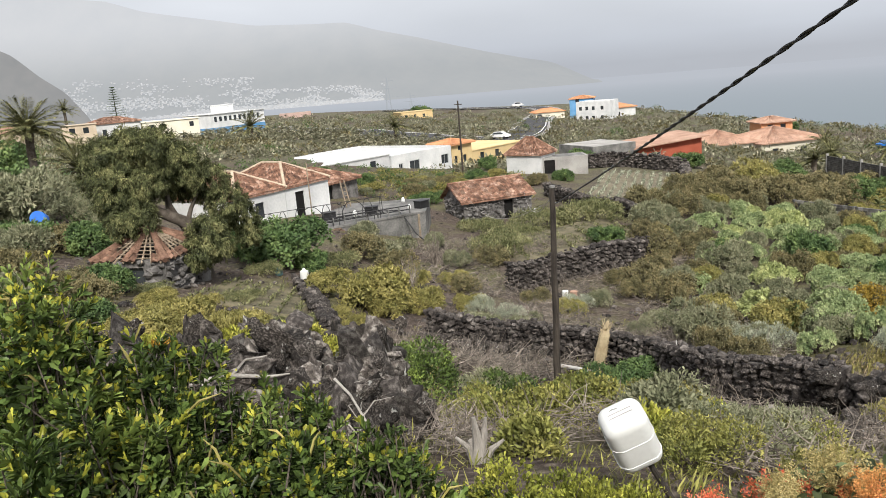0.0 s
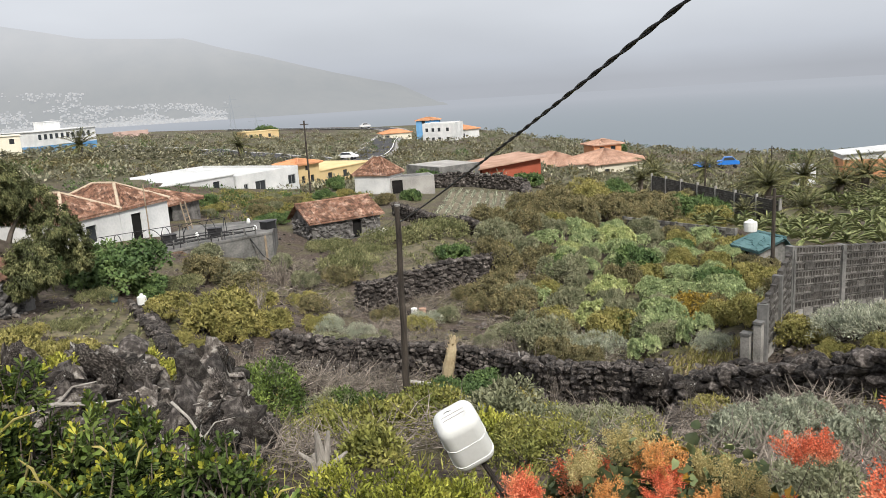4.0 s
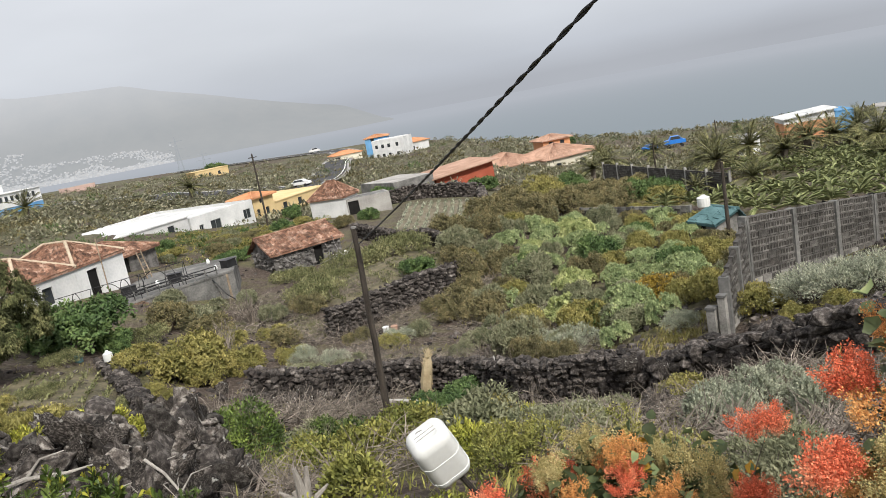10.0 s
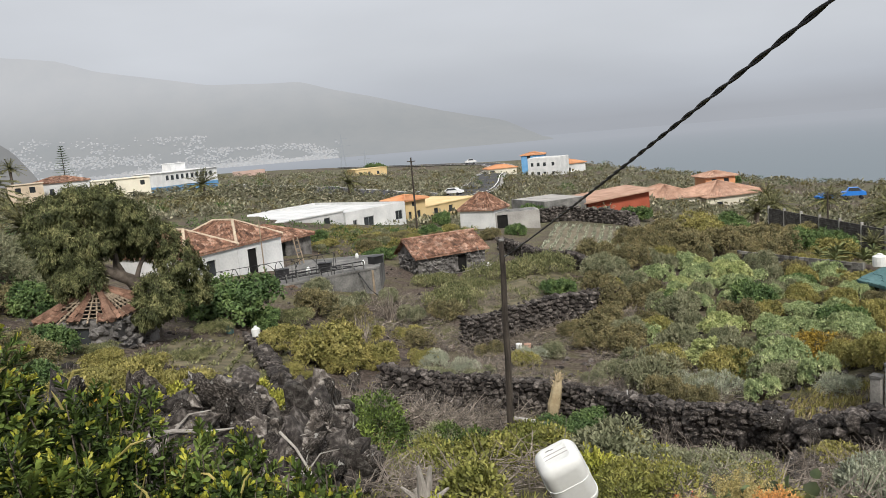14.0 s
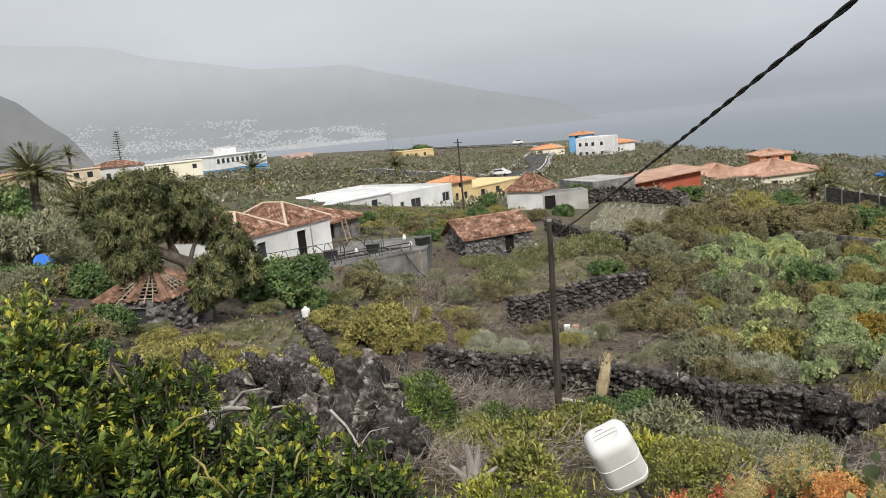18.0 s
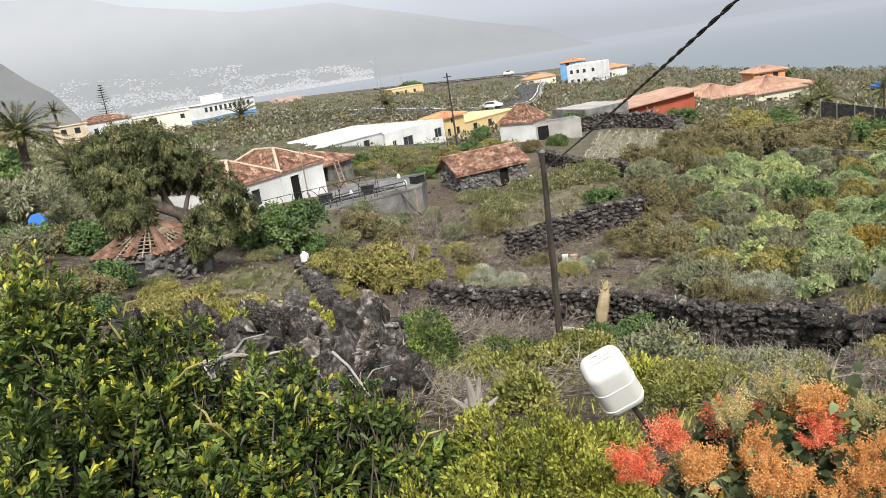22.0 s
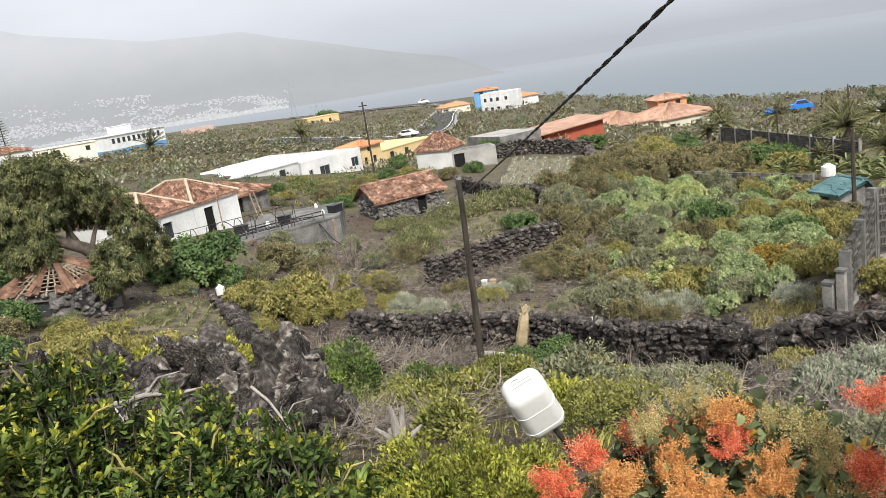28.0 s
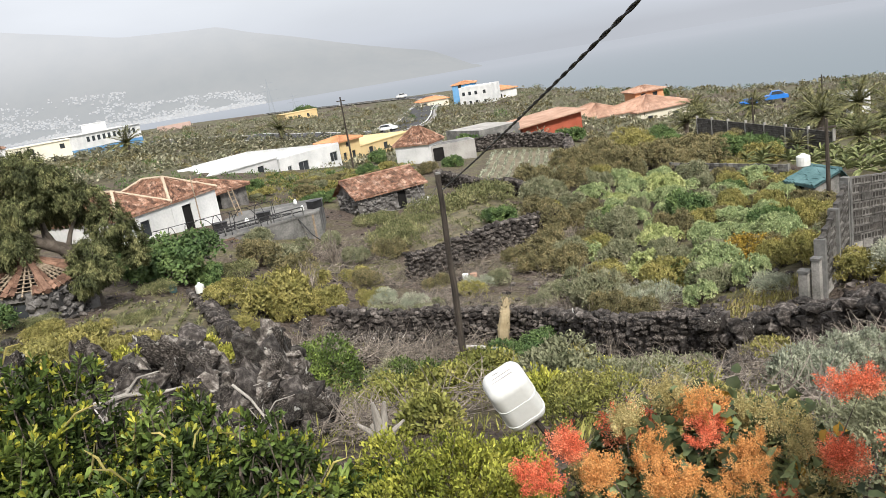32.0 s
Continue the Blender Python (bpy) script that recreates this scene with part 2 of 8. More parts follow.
class Geo:
    """Gathers vertices and faces for one mesh."""

    def __init__(self):
        self.v, self.f = [], []

    def add(self, verts, faces):
        o = len(self.v)
        self.v.extend([tuple(p) for p in verts])
        self.f.extend([tuple(o + i for i in f) for f in faces])
        return self

    def box(self, x0, x1, y0, y1, z0, z1, m=None):
        p = [(x0, y0, z0), (x1, y0, z0), (x1, y1, z0), (x0, y1, z0), (x0, y0, z1), (x1, y0, z1), (x1, y1, z1), (x0, y1, z1)]
        if m is not None:
            p = [m @ Vector(q) for q in p]
        return self.add(p, [(3, 2, 1, 0), (4, 5, 6, 7), (0, 1, 5, 4), (1, 2, 6, 5), (2, 3, 7, 6), (3, 0, 4, 7)])

    def tube(self, path, radii, sides=6, cap=True):
        path = [Vector(p) for p in path]
        rings = []
        for i, p in enumerate(path):
            d = (path[min(i + 1, len(path) - 1)] - path[max(i - 1, 0)]).normalized()
            a = d.cross(Vector((0.31, 0.22, 0.93)))
            if a.length < 0.05:
                a = d.cross(Vector((1, 0, 0)))
            a.normalize()
            b = d.cross(a)
            r = radii[i] if not isinstance(radii, (int, float)) else radii
            rings.append([p + (a * math.cos(2 * math.pi * k / sides) + b * math.sin(2 * math.pi * k / sides)) * r for k in range(sides)])
        fs = []
        for i in range(len(path) - 1):
            for k in range(sides):
                q = (k + 1) % sides
                fs.append((i * sides + k, i * sides + q, (i + 1) * sides + q, (i + 1) * sides + k))
        if cap:
            fs.append(tuple(range(sides))[::-1])
            fs.append(tuple((len(path) - 1) * sides + k for k in range(sides)))
        return self.add([p for r in rings for p in r], fs)

    def mesh(self, name, material, smooth=False):
        me = bpy.data.meshes.new(name)
        me.from_pydata(self.v, [], self.f)
        if material:
            me.materials.append(material)
        if smooth:
            me.polygons.foreach_set("use_smooth", [True] * len(me.polygons))
        me.update()
        return me


def part(name, geo, material, parent=None, label="", smooth=False, m=None):
    ob = new(name, geo if isinstance(geo, bpy.types.Mesh) else geo.mesh(name, material, smooth))
    if parent:
        ob.parent = parent
    if m is not None:
        ob.matrix_basis = m
    return tagged(ob, label)


def thing(name, m, label, category, group="", kind=""):
    ob = new(name)
    ob.empty_display_size = 0.2
    ob.matrix_basis = m
    return tagged(ob, label, category, group, kind)


def frame_ab(ax, ay, bx, by, z):
    """A local frame at A, x towards B, y to the back, and the length AB."""
    return pose(ax, ay, z, 0, 0, math.degrees(math.atan2(by - ay, bx - ax))), math.hypot(bx - ax, by - ay)


# ---- terrain ----
CONTROL = (
    (0, 0, 0), (0.4, 4.6, -1), (-2.2, 7.9, -2.2), (-3.6, 6.3, -1.2), (1.2, 9.5, -2.8), (-5, 12, -3),
    (3.6, 16.8, -6.2), (0.8, 19.6, -7), (2.4, 23, -7.3), (7, 13.4, -5.2), (-8, 28, -6), (-12, 26, -5),
    (-15, 28, -4.6), (-24, 45, -5), (0, 36, -8.9), (7.8, 39.4, -9), (5.3, 46, -8.1), (-12, 50, -6.8),
    (-5.5, 47.5, -8.5), (-1, 57, -9.2), (11.8, 74, -10.4), (14, 90, -10.2), (2, 85, -9.5), (-20, 84, -6.6),
    (-6, 100, -10.2), (21, 104, -11.2), (46, 132, -15.5), (9.5, 31.7, -8.9), (14, 58, -9.6), (26, 57, -11.2),
    (25, 45.5, -10.5), (14.2, 17, -4.5), (11.8, 19.7, -5.7), (13, 0.8, -2.3), (19.6, 3.4, -2), (23, 9.3, -2.9),
    (26, -2, -1.2), (5, -2.7, -0.6), (0, -9, 0.4), (31, 17, -5), (32, 258, -16), (16, 380, -16),
    (-61, 180, -7), (-130, 230, -6), (-110, 90, -4), (-45, 60, -4.5), (100, 98, -18.3), (162, 116, -24),
    (60, 50, -10.8), (-40, -30, 1), (40, -40, 2), (90, 0, -11.5), (-30, 10, -1), (58, 195, -14.8), (88, 180, -20),
)
_P = np.array(CONTROL, float)


def _warp(x, y):
    r = np.hypot(x, y) + 1e-9
    k = np.log1p(r / 6) / r
    return x * k, y * k


_U = np.stack(_warp(_P[:, 0], _P[:, 1]), 1)
_N = len(_P)
_B = np.zeros((_N + 1, _N + 1))
_B[:_N, :_N] = np.linalg.norm(_U[:, None] - _U[None], axis=2)
_B[:_N, _N] = _B[_N, :_N] = 1
_W = np.linalg.solve(_B, np.r_[_P[:, 2], 0])


def ground(x, y):
    """Height of the slope, smooth between the terraces' levels, falling to the sea past the plateau's edge."""
    x, y = np.asarray(x, float), np.asarray(y, float)
    u = np.stack(_warp(x, y), -1)
    z = np.linalg.norm(u[..., None, :] - _U, axis=-1) @ _W[:_N] + _W[_N]
    az = np.degrees(np.arctan2(x, y))
    q = np.clip((az - 5) / 12, 0, 1) * np.clip((178 - az) / 25, 0, 1)
    q = q * q * (3 - 2 * q)
    k = np.clip((np.hypot(x, y) - 400 + 190 * q) / 350, 0, 1)
    k = k * k * (3 - 2 * k)
    return z * (1 - k) - 115 * k


def lumps(x, y):
    """Small unevenness of the soil."""
    return (noise.noise((x * 0.9, y * 0.9, 0)) * 0.12 + noise.noise((x * 0.25, y * 0.25, 3)) * 0.25) * min(1.0, max(0.15, (math.hypot(x, y) - 2) / 8))


def gz(x, y):
    return float(ground(x, y)) + lumps(float(x), float(y))


rr = np.concatenate([[0.0], np.geomspace(0.5, 780, 190)])
aa = np.linspace(0, 2 * math.pi, 321)[:-1]
gx, gy = np.outer(rr, np.sin(aa)), np.outer(rr, np.cos(aa))
gzz = ground(gx, gy)
gzz = gzz + np.array([[lumps(x, y) for x, y in zip(ra, rb)] for ra, rb in zip(gx, gy)])
geo = Geo()
geo.v = [(float(a), float(b), float(c)) for a, b, c in zip(gx.ravel(), gy.ravel(), gzz.ravel())]
na = len(aa)
geo.f = [(i * na + j, (i + 1) * na + j, (i + 1) * na + (j + 1) % na, i * na + (j + 1) % na) for i in range(len(rr) - 1) for j in range(na)]


def ground_material():
    m = bpy.data.materials.new("hillside_ground")
    m.use_nodes = True
    n, l = m.node_tree.nodes, m.node_tree.links
    bs = n["Principled BSDF"]
    co = n.new("ShaderNodeTexCoord")

    def nz(scale, detail=5.0, rough=0.6):
        q = n.new("ShaderNodeTexNoise")
        q.inputs["Scale"].default_value, q.inputs["Detail"].default_value, q.inputs["Roughness"].default_value = scale, detail, rough
        l.new(co.outputs["Object"], q.inputs["Vector"])
        return q.outputs["Fac"]

    def ramp(f, *stops):
        r = n.new("ShaderNodeValToRGB")
        r.color_ramp.elements[0].position, r.color_ramp.elements[0].color = stops[0][0], (*stops[0][1], 1)
        r.color_ramp.elements[1].position, r.color_ramp.elements[1].color = stops[-1][0], (*stops[-1][1], 1)
        for p, c in stops[1:-1]:
            e = r.color_ramp.elements.new(p)
            e.color = (*c, 1)
        l.new(f, r.inputs[0])
        return r.outputs[0]
    soil = ramp(nz(7, 8, 0.7), (0.30, (0.024, 0.018, 0.015)), (0.50, (0.090, 0.070, 0.058)), (0.72, (0.25, 0.205, 0.170)))
    grass = ramp(nz(5, 8, 0.7), (0.30, (0.055, 0.060, 0.030)), (0.50, (0.125, 0.120, 0.060)), (0.74, (0.27, 0.235, 0.135)))
    cover = ramp(nz(0.22, 6, 0.65), (0.47, (0, 0, 0)), (0.62, (1, 1, 1)))
    mx = n.new("ShaderNodeMix")
    mx.data_type = 'RGBA'
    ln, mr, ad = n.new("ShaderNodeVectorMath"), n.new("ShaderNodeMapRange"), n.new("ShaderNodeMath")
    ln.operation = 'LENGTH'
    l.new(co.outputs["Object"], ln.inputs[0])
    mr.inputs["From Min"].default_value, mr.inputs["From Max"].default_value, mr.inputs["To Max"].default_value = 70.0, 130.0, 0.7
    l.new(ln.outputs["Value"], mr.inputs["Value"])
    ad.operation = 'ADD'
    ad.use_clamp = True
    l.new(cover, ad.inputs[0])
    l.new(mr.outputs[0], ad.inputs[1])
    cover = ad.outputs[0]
    l.new(cover, mx.inputs["Factor"])
    l.new(soil, mx.inputs["A"])
    l.new(grass, mx.inputs["B"])
    # plateau growth, its green greyed and paled to stand in for haze
    green = ramp(nz(1.2, 8, 0.7), (0.30, (0.05, 0.05, 0.034)), (0.52, (0.12, 0.115, 0.075)), (0.72, (0.23, 0.21, 0.15)))
    bare = ramp(nz(0.045, 4, 0.6), (0.50, (0, 0, 0)), (0.58, (1, 1, 1)))
    bx = n.new("ShaderNodeMix")
    bx.data_type = 'RGBA'
    l.new(bare, bx.inputs["Factor"])
    l.new(green, bx.inputs["A"])
    l.new(soil, bx.inputs["B"])
    green = bx.outputs["Result"]
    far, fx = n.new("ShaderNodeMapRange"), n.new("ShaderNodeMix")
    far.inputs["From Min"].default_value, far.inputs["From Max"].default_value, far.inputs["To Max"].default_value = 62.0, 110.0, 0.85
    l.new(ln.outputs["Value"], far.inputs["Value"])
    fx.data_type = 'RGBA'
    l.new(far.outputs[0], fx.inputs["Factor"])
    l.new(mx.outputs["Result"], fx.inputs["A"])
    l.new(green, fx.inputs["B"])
    l.new(fx.outputs["Result"], bs.inputs["Base Color"])
    bs.inputs["Roughness"].default_value = 0.95
    bs.inputs["Specular IOR Level"].default_value = 0.15
    bp = n.new("ShaderNodeBump")
    bp.inputs["Strength"].default_value, bp.inputs["Distance"].default_value = 0.8, 0.08
    l.new(nz(9, 8, 0.75), bp.inputs["Height"])
    l.new(bp.outputs[0], bs.inputs["Normal"])
    return m


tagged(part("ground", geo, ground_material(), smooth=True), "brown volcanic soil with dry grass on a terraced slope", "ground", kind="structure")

# ---- sea, far coast, haze put into their colours ----
SEA = -80.0
geo = Geo()
sr = np.geomspace(300, 4950, 26)
for i in range(len(sr)):
    geo.v.extend([(float(sr[i] * math.sin(a)), float(sr[i] * math.cos(a)), SEA) for a in np.linspace(0, 2 * math.pi, 129)[:-1]])
geo.f = [(i * 128 + j, (i + 1) * 128 + j, (i + 1) * 128 + (j + 1) % 128, i * 128 + (j + 1) % 128) for i in range(len(sr) - 1) for j in range(128)]
# haze over the water is emitted colour, paler far out
M_SEA = haze_glow_mat("sea_haze_glow", (0.06, 0.09, 0.12), (0.08, 0.11, 0.14), (0.27, 0.312, 0.342), 0.93, 0.002, 0.02, (450, 3200, (0.41, 0.432, 0.475)), True)
tagged(part("water", geo, M_SEA), "grey-blue calm sea with a painted fade to haze", "sea", kind="structure")


def hills(name, label, y0, prof, depth, m, seed):
    """A far mountain side: a sheet from the shore up to a ridge whose heights follow prof (x, z)."""
    xs = np.linspace(prof[0][0], prof[-1][0], 90)
    top = np.interp(xs, [p[0] for p in prof], [p[1] for p in prof])
    g = Geo()
    rows = 14
    for r in range(rows + 1):
        k = r / rows
        for x, t in zip(xs, top):
            nzv = noise.fractal((x * 0.0022 + seed, r * 0.22, seed), 1.0, 2.0, 4)
            g.v.append((x, y0 + depth * k, SEA - 2 + (t - SEA) * k ** 1.1 + nzv * 38 * k * (1.15 - k)))
    w = len(xs)
    g.f = [(r * w + i, r * w + i + 1, (r + 1) * w + i + 1, (r + 1) * w + i) for r in range(rows) for i in range(w - 1)]
    tagged(part(name, g, m, smooth=True), label, "hill", kind="structure")


# both hillsides glow with a haze colour; the ridge's fades into the sky
M_HILL = haze_glow_mat("hill_haze_glow", (0.10, 0.11, 0.09), (0.22, 0.21, 0.17), (0.375, 0.392, 0.412), 0.88, 0.006, 0.03, (20, 430, (0.555, 0.572, 0.605)))
M_HILL2 = haze_glow_mat("headland_haze_glow", (0.07, 0.070, 0.06), (0.20, 0.18, 0.15), (0.275, 0.285, 0.298), 0.74, 0.012, 0.06)
hills("backdrop_hill", "mountain ridge with painted haze above the far town", 3650, ((-3664, 698), (-2617, 611), (-2196, 564), (-2025, 536), (-1830, 468), (-1545, 411), (-1258, 350), (-995, 333), (-760, 324), (-588, 269), (-329, 195), (-38, 113), (284, 37), (489, -65)), 450, M_HILL, 1.7)
hills("backdrop_headland", "headland in painted grey haze rising from the coast", 1440, ((-1700, 520), (-1400, 360), (-1200, 255), (-1080, 190), (-1000, 138), (-950, 112), (-900, 66), (-855, 34), (-822, -8), (-790, -60)), 60, M_HILL2, 5.2)


def far_town():
    """Pale blocks of a town on the far shore, climbing the slope."""
    rng = np.random.default_rng(11)
    g = [Geo(), Geo(), Geo()]
    n = 0
    while n < 5400:
        x = rng.uniform(-2500, -540)
        k = rng.uniform(0, 1) ** 2.6 * (0.26 if x > -1200 else 0.40)
        y = 3640 + 450 * k + rng.uniform(-15, 15)
        if noise.noise((x * 0.006, k * 9, 4.0)) < rng.uniform(-0.25, 0.45) - (0.30 if k < 0.06 else 0):
            continue
        n += 1
        t = np.interp(x, (-3664, -2196, -1545, -995, -588, -329), (700, 560, 410, 331, 268, 195))
        z = SEA + (t - SEA) * k ** 1.1
        w, h = rng.uniform(3, 9) * (1.6 if k < 0.05 else 1), rng.uniform(1.5, 4.0) * (1.8 if k < 0.05 else 1)
        g[int(rng.integers(0, 3))].box(-w / 2, w / 2, -5, 5, -3, h, pose(x, y, z, 0, 0, rng.uniform(-30, 30)))
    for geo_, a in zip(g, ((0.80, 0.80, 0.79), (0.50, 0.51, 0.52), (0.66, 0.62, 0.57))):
        # the air in front of the town is painted on as glow
        m = haze_glow_mat("town_haze_glow", a, a, (0.45, 0.465, 0.485), 0.80)
        tagged(part("far_town_houses", geo_, m), "pale buildings of a coastal town with painted haze", "town", kind="stuff")


far_town()

# ---- buildings ----


def wall_geo(g, m, length, z0, z1, thick, holes):
    """A wall along local x from 0 to length with openings (x0, x1, za, zb) that go through it."""
    xs = sorted({0.0, length, *[h[0] for h in holes], *[h[1] for h in holes]})
    zs = sorted({z0, z1, *[h[2] for h in holes], *[h[3] for h in holes]})
    nx, nz = len(xs), len(zs)

    def full(i, k):
        if not (0 <= i < nx - 1 and 0 <= k < nz - 1):
            return False
        cx, cz = (xs[i] + xs[i + 1]) / 2, (zs[k] + zs[k + 1]) / 2
        return not any(h[0] < cx < h[1] and h[2] < cz < h[3] for h in holes)
    V = [m @ Vector((x, y, z)) for y in (0, thick) for z in zs for x in xs]
    at = lambda i, k, b: b * nx * nz + k * nx + i
    F = []
    for i in range(nx - 1):
        for k in range(nz - 1):
            if not full(i, k):
                continue
            F.append((at(i, k, 0), at(i + 1, k, 0), at(i + 1, k + 1, 0), at(i, k + 1, 0)))
            F.append((at(i, k + 1, 1), at(i + 1, k + 1, 1), at(i + 1, k, 1), at(i, k, 1)))
            if not full(i - 1, k):
                F.append((at(i, k, 0), at(i, k + 1, 0), at(i, k + 1, 1), at(i, k, 1)))
            if not full(i + 1, k):
                F.append((at(i + 1, k, 1), at(i + 1, k + 1, 1), at(i + 1, k + 1, 0), at(i + 1, k, 0)))
            if not full(i, k - 1):
                F.append((at(i, k, 1), at(i + 1, k, 1), at(i + 1, k, 0), at(i, k, 0)))
            if not full(i, k + 1):
                F.append((at(i, k + 1, 0), at(i + 1, k + 1, 0), at(i + 1, k + 1, 1), at(i, k + 1, 1)))
    g.add(V, F)


def tiles(g, p00, p10, p01, p11, width=0.28, rows=9, lift=0.095, rng=None, gaps=()):
    """A tiled slope: ribs of curved tiles that run from the eave (p00 to p10) to the ridge (p01 to p11)."""
    p00, p10, p01, p11 = Vector(p00), Vector(p10), Vector(p01), Vector(p11)
    n = max(2, int((p10 - p00).length / width))
    nrm = (p10 - p00).cross(p01 - p00).normalized()
    if nrm.z < 0:
        nrm = -nrm

    def at(u, v):
        return (p00.lerp(p10, u)).lerp(p01.lerp(p11, u), v)
    for i in range(n):
        u0, u1 = i / n, (i + 1) / n
        for r in range(rows):
            v0, v1 = r / rows, (r + 1) / rows + 0.02
            if any(a < (u0 + u1) / 2 < b and c < v0 + 0.01 < d for a, b, c, d in gaps):
                continue
            j = rng.uniform(-0.35, 0.35) * lift if rng is not None else 0
            a0, a1 = at(u0, v0) + nrm * j, at(u1, v0) + nrm * j
            b0, b1 = at(u0, v1) + nrm * (j - 0.01), at(u1, v1) + nrm * (j - 0.01)
            mid0, mid1 = (a0 + a1) / 2 + nrm * lift, (b0 + b1) / 2 + nrm * lift
            g.add([a0, mid0, a1, b0, mid1, b1], [(0, 1, 4, 3), (1, 2, 5, 4), (0, 2, 1)])


def window_part(parent, m, x0, x1, z0, z1, frame_m=None, door=False, depth=0.12, bars=1, slab=None):
    """A window or door set into an opening: frame, panes behind it. slab: a doorway sheet instead of panes."""
    # with a slab given, the door is a dark sheet for the shaded inside
    w = part("door" if door else "window", Geo().box(x0, x1, depth, depth + 0.03, z0, z1, m), slab or M_GLASS, parent)
    if frame_m:
        g = Geo()
        t = 0.07
        g.box(x0, x0 + t, depth - 0.04, depth - 0.003, z0, z1, m)
        g.box(x1 - t, x1, depth - 0.04, depth - 0.003, z0, z1, m)
        g.box(x0 + t, x1 - t, depth - 0.04, depth - 0.003, z1 - t, z1, m)
        if not door:
            g.box(x0 + t, x1 - t, depth - 0.04, depth - 0.003, z0, z0 + t, m)
        for k in range(bars):
            xm = x0 + (x1 - x0) * (k + 1) / (bars + 1)
            g.box(xm - 0.03, xm + 0.03, depth - 0.035, depth - 0.004, z0 + t, z1 - t, m)
        part("window_frame" if not door else "door_frame", g, frame_m, w)


FOOT = []


def free(x, y, gap=1.0):
    """True where no house stands."""
    for inv, L, depth in FOOT:
        p = inv @ Vector((x, y, 0))
        if -gap < p.x < L + gap and -gap < p.y < depth + gap:
            return False
    return True


def house(label, ax, ay, bx, by, z, depth, h, wall, roof="flat", roof_h=1.2, roof_m=None, over=0.3, front=(), right=(), left=(), name="house", category="house", ridge=None,
          frame_m=None, base=2.0, parapet=0.0, rows=9, gaps=None, ridge_m=None, tile=0.29, thick=0.25, stone=None, bottom=None, slab=None):
    """A house with its front from A to B, real openings, and a flat, hipped, gabled or lean-to roof."""
    m, L = frame_ab(ax, ay, bx, by, z)
    rng = np.random.default_rng(int(abs(ax * 13 + ay * 7)) + 3)
    top = thing(name, m, label, category)
    FOOT.append((m.inverted(), L, depth))
    I = Matrix.Identity(4)
    sides = (("front", I, L, front),
             ("right", Matrix.Translation((L, 0, 0)) @ pose(0, 0, 0, 0, 0, 90), depth, right),
             ("back", Matrix.Translation((L, depth, 0)) @ pose(0, 0, 0, 0, 0, 180), L, ()),
             ("left", Matrix.Translation((0, depth, 0)) @ pose(0, 0, 0, 0, 0, -90), depth, left))
    for nm, sm, ln, holes in sides:
        g = Geo()
        t0 = thick if nm in ("right", "left") else 0
        hl = [(max(q[0], t0 + 0.02), min(q[1], ln - t0 - 0.02), q[2], q[3]) for q in holes]
        sh = Matrix.Translation((t0, 0, 0))
        wall_geo(g, sm @ sh, ln - 2 * t0, -base, h + parapet, thick, [(a - t0, b - t0, c, d) for a, b, c, d in hl])
        part("wall", g, wall, top)
        if stone:
            sg = Geo()
            area = ln * h
            for _ in range(int(area * stone)):
                x, zz = rng.uniform(0.1, ln - 0.1), rng.uniform(-0.2, h - 0.05)
                if any(a - 0.1 < x < b + 0.1 and c - 0.1 < zz < d + 0.1 for a, b, c, d in hl):
                    continue
                stone_into(sg, sm @ Vector((x, rng.uniform(-0.03, 0.03), zz)), rng.uniform(0.10, 0.22), rng)
            tagged(part("stone_facing", sg, M_HUTST, top), kind="stuff")
        for q in hl:
            door = q[2] <= 0.15
            window_part(top, sm, q[0] + 0.003, q[1] - 0.003, q[2], q[3] - 0.003, frame_m, door, bars=0 if q[1] - q[0] < 0.7 else 1, slab=slab if door else None)
    if bottom:
        part("painted_base", Geo().box(-0.012, L + 0.012, -0.012, depth + 0.012, -base, bottom[0]), bottom[1], top)
    o = over
    if roof == "flat":
        part("roof", Geo().box(thick, L - thick, thick, depth - thick, h - 0.15, h + 0.02), roof_m or M_CONCL, top)
        if o > 0:
            part("cornice", Geo().box(-o, L + o, -o, depth + o, h + parapet + 0.003, h + parapet + 0.14), wall if parapet == 0 else (roof_m or wall), top)
    elif roof == "shed":
        g = Geo()
        a, b = h + 0.02, h + roof_h
        p = [(-o, -o, a), (L + o, -o, b), (L + o, depth + o, b), (-o, depth + o, a)]
        g.add(p + [(x, y, zz + 0.16) for x, y, zz in p], [(3, 2, 1, 0), (4, 5, 6, 7), (0, 1, 5, 4), (1, 2, 6, 5), (2, 3, 7, 6), (3, 0, 4, 7)])
        part("roof", g, roof_m or M_CONCL, top)
        g = Geo()
        g.add([(0, 0.02, h), (L, 0.02, h), (L, 0.02, b)], [(0, 1, 2)])
        g.add([(L - 0.02, 0, h), (L - 0.02, depth, h), (L - 0.02, depth, b), (L - 0.02, 0, b)], [(0, 1, 2, 3)])
        g.add([(0, depth - 0.02, h), (L, depth - 0.02, h), (L, depth - 0.02, b)], [(2, 1, 0)])
        part("gable", g, wall, top)
    else:
        rg, slopes = Geo(), []
        if roof == "gable":
            y = depth * (ridge if ridge is not None else 0.5)
            r0, r1 = (-o, y, h + roof_h), (L + o, y, h + roof_h)
            slopes = [((-o, -o, h), (L + o, -o, h), r0, r1), ((L + o, depth + o, h), (-o, depth + o, h), r1, r0)]
            for x in (0.01, L - thick):
                g = Geo()
